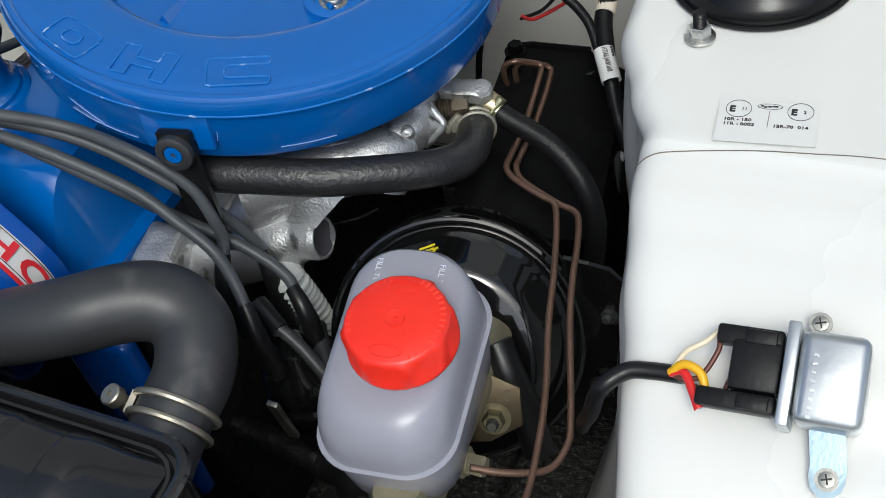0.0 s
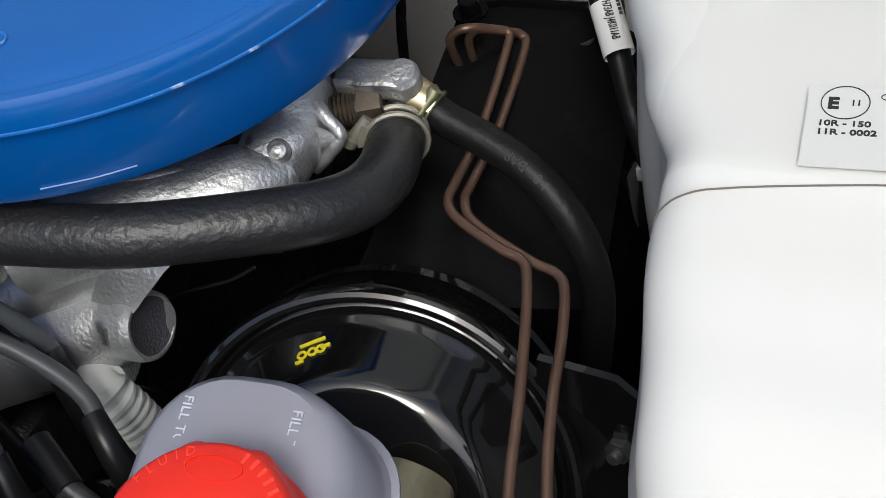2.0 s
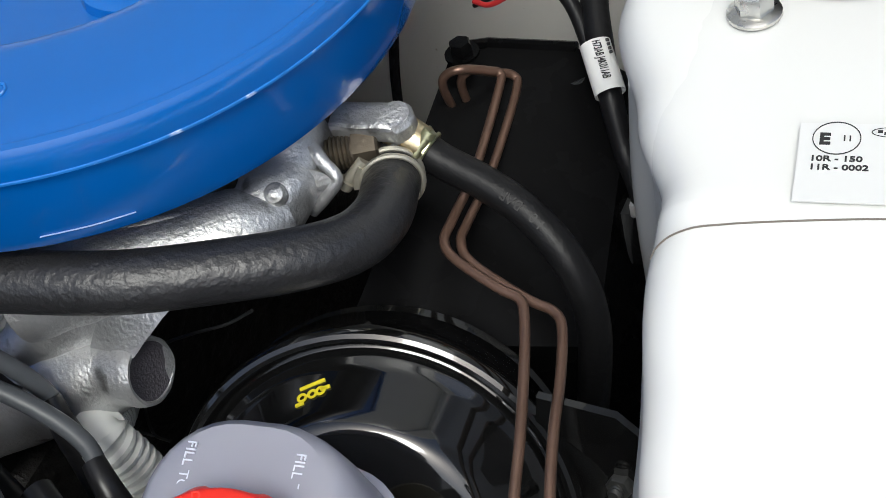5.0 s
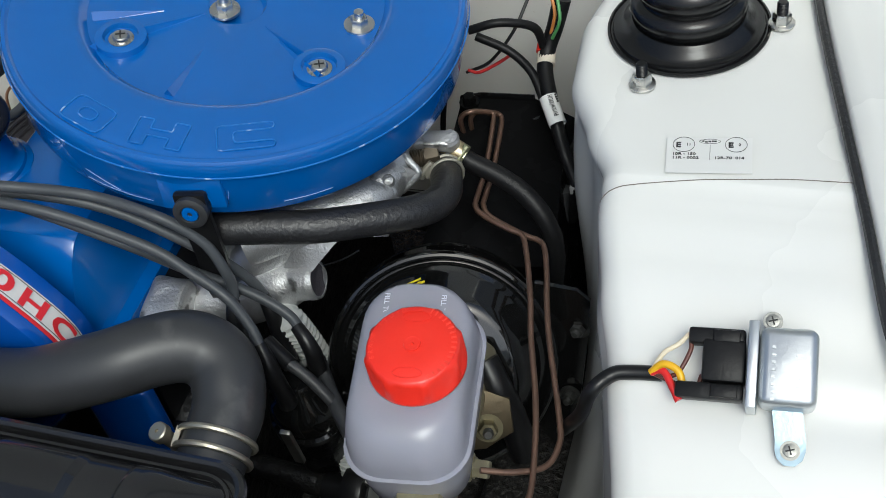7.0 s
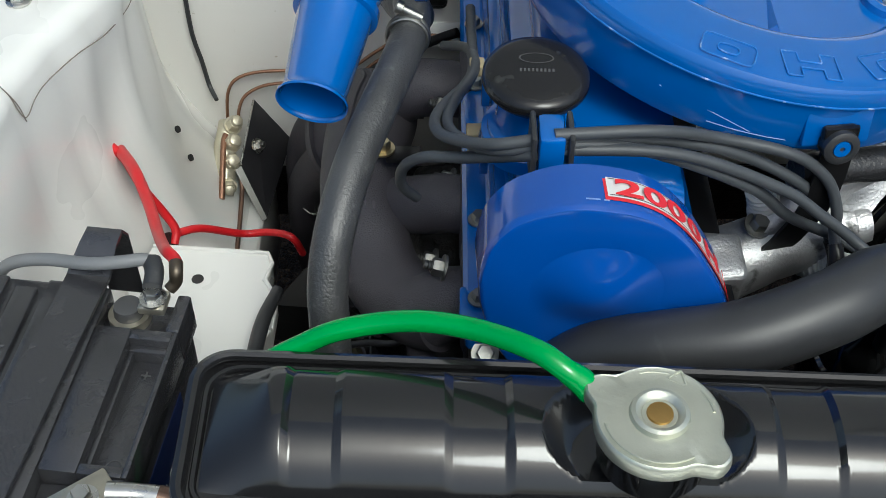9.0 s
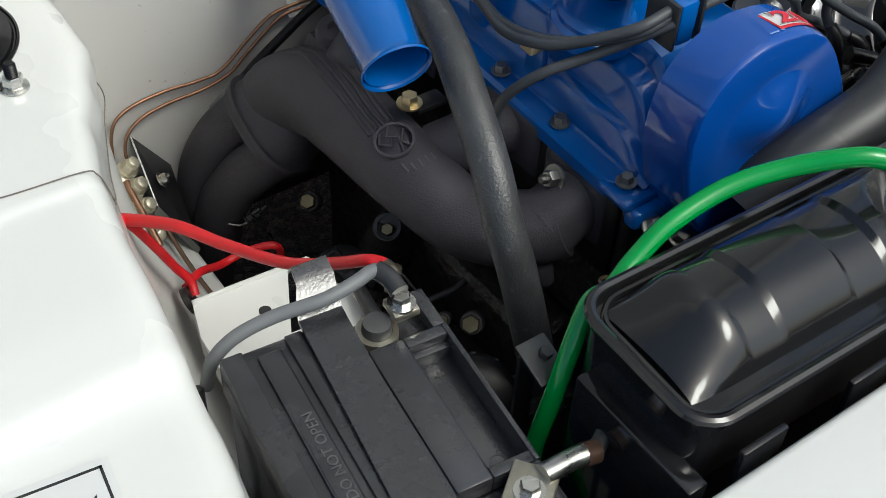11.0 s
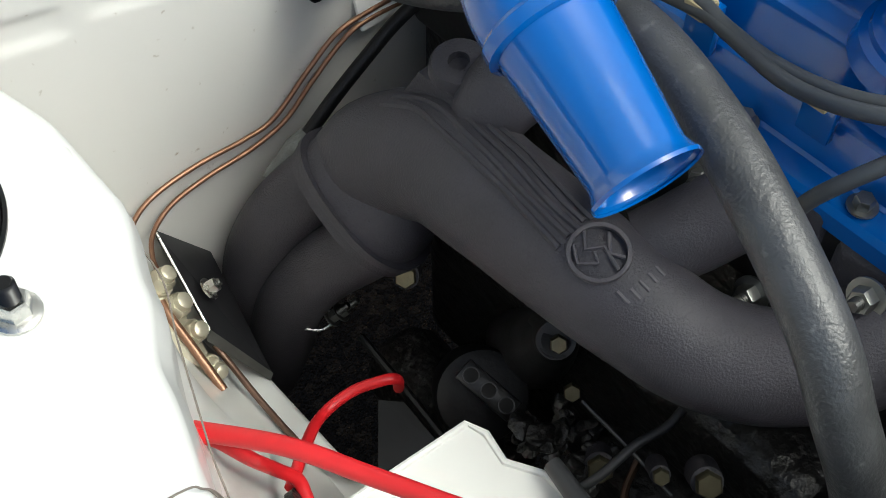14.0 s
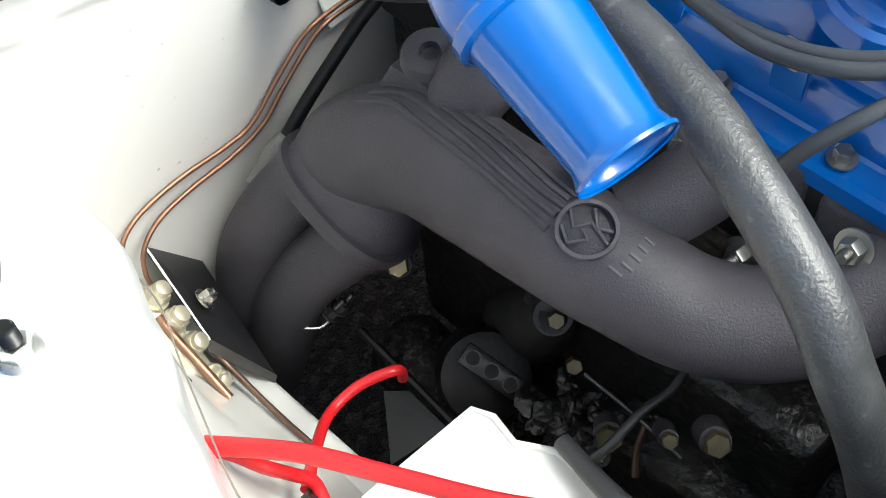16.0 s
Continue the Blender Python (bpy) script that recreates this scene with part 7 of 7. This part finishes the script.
GBC = hose("gearbox_cable", [(-0.092, 0.533, 0.632), (-0.1172, 0.5378, 0.6174), (-0.1405, 0.5397, 0.6008), (-0.166, 0.5395, 0.5844), (-0.1881, 0.5395, 0.5675)], 0.0044, SOFTB, "black sheathed cable with a braided end", "cable")
part("braided_end", tube([(-0.184, 0.5425, 0.562), (-0.195, 0.5455, 0.5545), (-0.2165, 0.549, 0.541)], [0.0062, 0.0072, 0.0022], 16), shader("grey_braid", (0.16, 0.165, 0.155), 0.6, vary=0.3, bump=0.8, bump_scale=500), GBC, "grey braided sleeve")
FW = thing("heater_union", (-0.15, 0.565, 0.66), "black heater pipe plate with a spring clamp", "heater union")
part("plate", moved(box((-0.03, -0.028, 0), (0.03, 0.03, 0.006), 0.006, 3), frame_to((0, -1, 0.1), (-0.131, 0.572, 0.663))), SATIN, FW)
part("stub", tube([(-0.108, 0.575, 0.661), (-0.149, 0.545, 0.682)], 0.0125, 20), SMOOTH, FW)
part("spring_clamp", moved(lathe([(0.0138, -0.001), (0.0150, -0.001), (0.0150, 0.001), (0.0138, 0.001)], 30), frame_to((-0.1, -1, -0.1), (-0.15, 0.547, 0.68))), ZINC, FW)
clamp_band(Vector((-0.15, 0.543, 0.68)), (-0.1, -1, -0.1), 0.0138, 0.005, FW, shader("pale_clamp", (0.55, 0.50, 0.38), 0.35, metal=0.8, vary=0.2), (-0.9, 0, -0.5), wire=0.0012)
solo("white_tab", moved(box((-0.018, -0.012, 0), (0.018, 0.012, 0.004), 0.002), frame_to((0, -1, 0.3), (-0.107, 0.57, 0.604))), WHITE, "small white bracket on the bulkhead", "bracket")

# ---------------------------------------------------------------- dark parts low in the near side
MNT = thing("engine_mount", (-0.21, 0.35, 0.45), "black rubber engine mount with drilled plate", "engine mount")
mm = frame_to((-0.35, -0.5, 0.8), (-0.204, 0.363, 0.5))
part("rubber_body", moved(lathe([(0.029, -0.05), (0.0300, -0.016), (0.0285, -0.012), (0.0300, -0.009), (0.0285, -0.003), (0.022, -0.001), (0, -0.001)], 40), mm), SOFTB, MNT)
pm = frame_to((-0.3, -0.45, 0.85), (-0.205, 0.358, 0.515), Vector((-0.203, 0.341, 0.512)) - Vector((-0.208, 0.374, 0.518)))
PL = part("drilled_plate", moved(box((-0.021, -0.0075, -0.002), (0.021, 0.0075, 0.002), 0.0015), pm), SATIN, MNT)
for x in (-0.014, 0.0, 0.014):
    part("plate_hole", moved(ring_mark(Matrix.Translation((x, 0, 0.002)), 0.0052, 0.0008, 0.001, 24), pm), SATIN, PL)
    part("plate_hole", moved(lathe([(0.0044, 0.0), (0.0044, 0.0024), (0, 0.0024)], 20), pm @ Matrix.Translation((x, 0, 0))), HOLE, PL)
ARM = thing("mount_arm", (-0.17, 0.33, 0.5), "black cast engine mount arm", "engine mount")
part("casting", lumpy(tube([(-0.181, 0.331, 0.583), (-0.176, 0.338, 0.566), (-0.168, 0.350, 0.540), (-0.155, 0.368, 0.505), (-0.135, 0.385, 0.47)], [0.0125, 0.016, 0.021, 0.028, 0.034], 32, 6), 0.0006, 40), OILY, ARM)
part("bolt_boss", moved(lathe([(0.016, -0.03), (0.0125, -0.002), (0.0115, 0.0), (0.0085, 0.0), (0.0085, -0.003), (0, -0.003)], 28), frame_to((-0.5, -0.5, 0.7), (-0.184, 0.329, 0.584))), OILY, ARM)
for q in [(-0.183, 0.328, 0.582), (-0.183, 0.313, 0.548)]:
    bolt(q, (-0.5, -0.5, 0.7), 0.0055, ARM, OLIVE, "arm_bolt", "dull plated bolt", washer=False)
for q, r in (((-0.175, 0.222, 0.56), 0.0078), ((-0.194, 0.278, 0.52), 0.008), ((-0.176, 0.472, 0.49), 0.008), ((-0.186, 0.244, 0.55), 0.005)):
    t = thing("block_bolt", q, "plated hexagon bolt in the dark block side", "bolt", "block bolts")
    part("head", moved(hexagon(r, r * 0.9, 0), frame_to((-0.5, -0.5, 0.7), q)), OLIVE, t)
    part("boss", moved(lathe([(r * 1.25, -0.02), (r * 1.15, -0.001), (0, 0)], 20), frame_to((-0.5, -0.5, 0.7), q)), IRON, t)
part("block_side", lumpy(box((-0.135, 0.19, 0.36), (-0.08, 0.50, 0.52), 0.015, 3), 0.006, 22, 2), GRIME, ENG)
part("sump_side", lumpy(box((-0.165, 0.17, 0.30), (-0.08, 0.32, 0.455), 0.015, 3), 0.007, 25, 7), GRIME, ENG)
STA = thing("starter_motor", (-0.2, 0.40, 0.42), "black starter motor low beside the block", "starter motor")
part("body", moved(lathe([(0, -0.07), (0.028, -0.07), (0.032, -0.06), (0.032, 0.05), (0.025, 0.06), (0, 0.06)], 32), frame_to((0.1, 1, 0), (-0.185, 0.42, 0.39))), GRAVEL, STA)
part("solenoid", moved(lathe([(0, -0.04), (0.018, -0.04), (0.018, 0.04), (0, 0.04)], 24), frame_to((0.1, 1, 0), (-0.20, 0.40, 0.43))), GRAVEL, STA)
hose("dipstick_tube", [(-0.184, 0.305, 0.55), (-0.181, 0.269, 0.54), (-0.18, 0.236, 0.53)], 0.0013, STUD, "thin dull steel dipstick rod", "dipstick", 8)
hose("fuel_pipe", [(-0.225, 0.276, 0.53), (-0.208, 0.269, 0.54), (-0.182, 0.266, 0.55), (-0.163, 0.261, 0.555), (-0.151, 0.261, 0.56)], 0.0028, SMOOTH, "black rubber fuel pipe", "hose")
hose("vent_pipe", [(-0.194, 0.255, 0.5), (-0.185, 0.262, 0.51), (-0.173, 0.266, 0.52)], 0.0025, COPPER, "thin brown pipe beside the block", "pipe", 8)
hose("bracket_rod", [(-0.224, 0.457, 0.48), (-0.226, 0.416, 0.475), (-0.229, 0.37, 0.47)], 0.003, SATIN, "dark steel rod beside the mount", "rod", 8)
SB = thing("side_bracket", (-0.24, 0.36, 0.44), "black pressed steel bracket on the rail", "bracket")
part("upright", loft([[tuple(Vector(p) + Vector((0, 0, dz))) for p in [(-0.244, 0.416, 0.475), (-0.233, 0.404, 0.475), (-0.234, 0.37, 0.47), (-0.273, 0.382, 0.46)]] for dz in (0.0, -0.05)]), SATIN, SB)
ALT = thing("water_hose_end", (-0.113, 0.14, 0.62), "black lower hose with a wire spring clamp", "hose")
part("hose_body", tube([(-0.11, 0.135, 0.55), (-0.118, 0.137, 0.592), (-0.112, 0.137, 0.612), (-0.066, 0.134, 0.606), (-0.015, 0.133, 0.59)], 0.0145, 20), SMOOTH, ALT)
wcm = frame_to((0.3, 0.2, 1), (-0.1235, 0.135, 0.636))
for dz in (-0.003, 0.003):
    part("wire_clamp", moved(tube([(0.0085 * math.cos(radians(a)), 0.0085 * math.sin(radians(a)), dz + a * 0.000004) for a in range(0, 341, 20)], 0.0012, 8, 2), wcm), ZINC, ALT, "yellow plated spring clamp")
part("clamp_ear", moved(tube([(0.0085, -0.002, 0.003), (0.013, -0.005, 0.004), (0.016, -0.001, 0.001), (0.014, 0.004, -0.002)], 0.0012, 8), wcm), ZINC, ALT)
# alternator and belt shapes between radiator and battery
ALTN = thing("alternator", (-0.19, 0.10, 0.5), "black alternator between battery and radiator", "alternator")
am = frame_to((-0.25, -0.45, 0.86), (-0.221, 0.150, 0.566))
part("housing", moved(lathe([(0, 0.004), (0.012, 0.004), (0.014, 0.001), (0.026, 0.0), (0.031, -0.003), (0.0325, -0.008), (0.0325, -0.018), (0.0355, -0.020), (0.0365, -0.026), (0.0365, -0.06), (0.030, -0.075), (0, -0.075)], 48), am), SATIN, ALTN)
for a in range(0, 360, 30):
    part("cooling_fin", moved(box((0.0325, -0.0018, -0.0185), (0.0345, 0.0018, -0.009), 0.0005), am @ Matrix.Rotation(radians(a), 4, "Z")), SATIN, ALTN)
part("slotted_arm", loft([[(-0.246, 0.128, 0.575), (-0.205, 0.120, 0.565), (-0.205, 0.110, 0.565), (-0.246, 0.118, 0.575)], [(-0.246, 0.128, 0.571), (-0.205, 0.120, 0.561), (-0.205, 0.110, 0.561), (-0.246, 0.118, 0.571)]]), SATIN, ALTN)
bolt((-0.226, 0.1195, 0.5705), (0.1, -0.2, 1), 0.0055, ALTN, DULL, "arm_bolt", "plated hexagon bolt")
RBK = thing("radiator_bracket", (-0.2345, 0.078, 0.66), "grey steel bracket beside the radiator end", "bracket")
part("plate", moved(box((-0.011, -0.014, -0.0012), (0.011, 0.014, 0.0012), 0.0008), frame_to((0.1, -0.35, 1), (-0.2355, 0.078, 0.695), (1, 0, 0))), STUD, RBK)
part("leg", box((-0.2425, 0.0885, 0.60), (-0.2285, 0.0915, 0.690), 0.001), STUD, RBK)
part("bracket_screw", moved(hexagon(0.0042, 0.004, 0.001), frame_to((0.1, -0.35, 1), (-0.2325, 0.080, 0.6962))), STUD, RBK)
STC = thing("steering_column", (0.3, 0.12, 0.4), "brown shaft with grey rubber joint below the master cylinder", "steering column")
part("shaft", moved(lathe([(0.019, -0.12), (0.019, 0.056), (0.017, 0.060), (0, 0.060)], 28), frame_to((0.05, 0.25, 1), (0.285, 0.055, 0.56))), shader("rusty_brown", (0.10, 0.045, 0.012), 0.5, vary=0.3), STC)
part("joint", moved(lathe([(0.026, -0.1), (0.027, -0.02), (0.024, 0.0), (0, 0.0)], 28), frame_to((0.05, 0.25, 1), (0.283, 0.04, 0.53))), shader("grey_joint", (0.08, 0.085, 0.09), 0.5), STC)
SCP = thing("steering_coupling", (0.2183, 0.1847, 0.515), "black steering coupling with plated clamp bolts", "steering coupling")
scm = frame_to((1, -0.05, 0.1), (0.2183, 0.1847, 0.515))
part("disc", moved(lathe([(0, -0.030), (0.012, -0.030), (0.013, -0.010), (0.022, -0.009), (0.0235, -0.004), (0.0235, 0.004), (0.022, 0.008), (0.013, 0.009), (0.011, 0.030), (0, 0.030)], 36), scm), SATIN, SCP)
part("clamp_ring", moved(lathe([(0.0125, 0.012), (0.0155, 0.012), (0.0155, 0.020), (0.0125, 0.020)], 30), scm), DULL, SCP, "dull plated clamp ring")
for a in (30, 150, 270):
    part("coupling_bolt", moved(hexagon(0.0042, 0.005, 0.0085), scm @ Matrix.Rotation(radians(a), 4, "Z") @ Matrix.Translation((0.0165, 0, 0))), DULL, SCP, "plated bolt")
part("shaft", tube([tuple(scm @ Vector((0, 0, -0.028))), tuple(scm @ Vector((0.0, 0.01, -0.12)))], 0.010, 18), GRIME, SCP)
hose("front_cable", [(0.312, 0.110, 0.64), (0.316, 0.09, 0.62), (0.322, 0.075, 0.60), (0.328, 0.06, 0.57), (0.335, 0.05, 0.53), (0.335, 0.045, 0.48)], 0.0055, SMOOTH, "black cable below the master cylinder", "cable")
hose("speed_cable", [(0.196, 0.22, 0.63), (0.22, 0.187, 0.635), (0.245, 0.158, 0.63), (0.269, 0.137, 0.625), (0.288, 0.133, 0.61), (0.309, 0.132, 0.585), (0.334, 0.135, 0.54)], 0.0055, SMOOTH, "black cable passing behind the radiator", "cable")
GL = thing("grease_clump", (-0.17, 0.30, 0.53), "crumbly wet black grease caked on the block", "grease")
rng = random.Random(7)
for k in range(34):
    q = Vector((-0.196, 0.305, 0.520)) + Vector((rng.uniform(-0.018, 0.022), rng.uniform(-0.030, 0.028), rng.uniform(-0.010, 0.002)))
    m = Matrix.Translation(q) @ Matrix.Rotation(rng.uniform(0, 6.28), 4, "Z") @ Matrix.Diagonal((rng.uniform(0.5, 1.4), rng.uniform(0.5, 1.0), rng.uniform(0.3, 0.7), 1))
    part("clump", lumpy(moved(lathe([(0, -0.006), (0.006, -0.004), (0.0075, 0.0), (0.005, 0.004), (0, 0.005)], 12), m), 0.0022, 170, k), GRIME, GL)
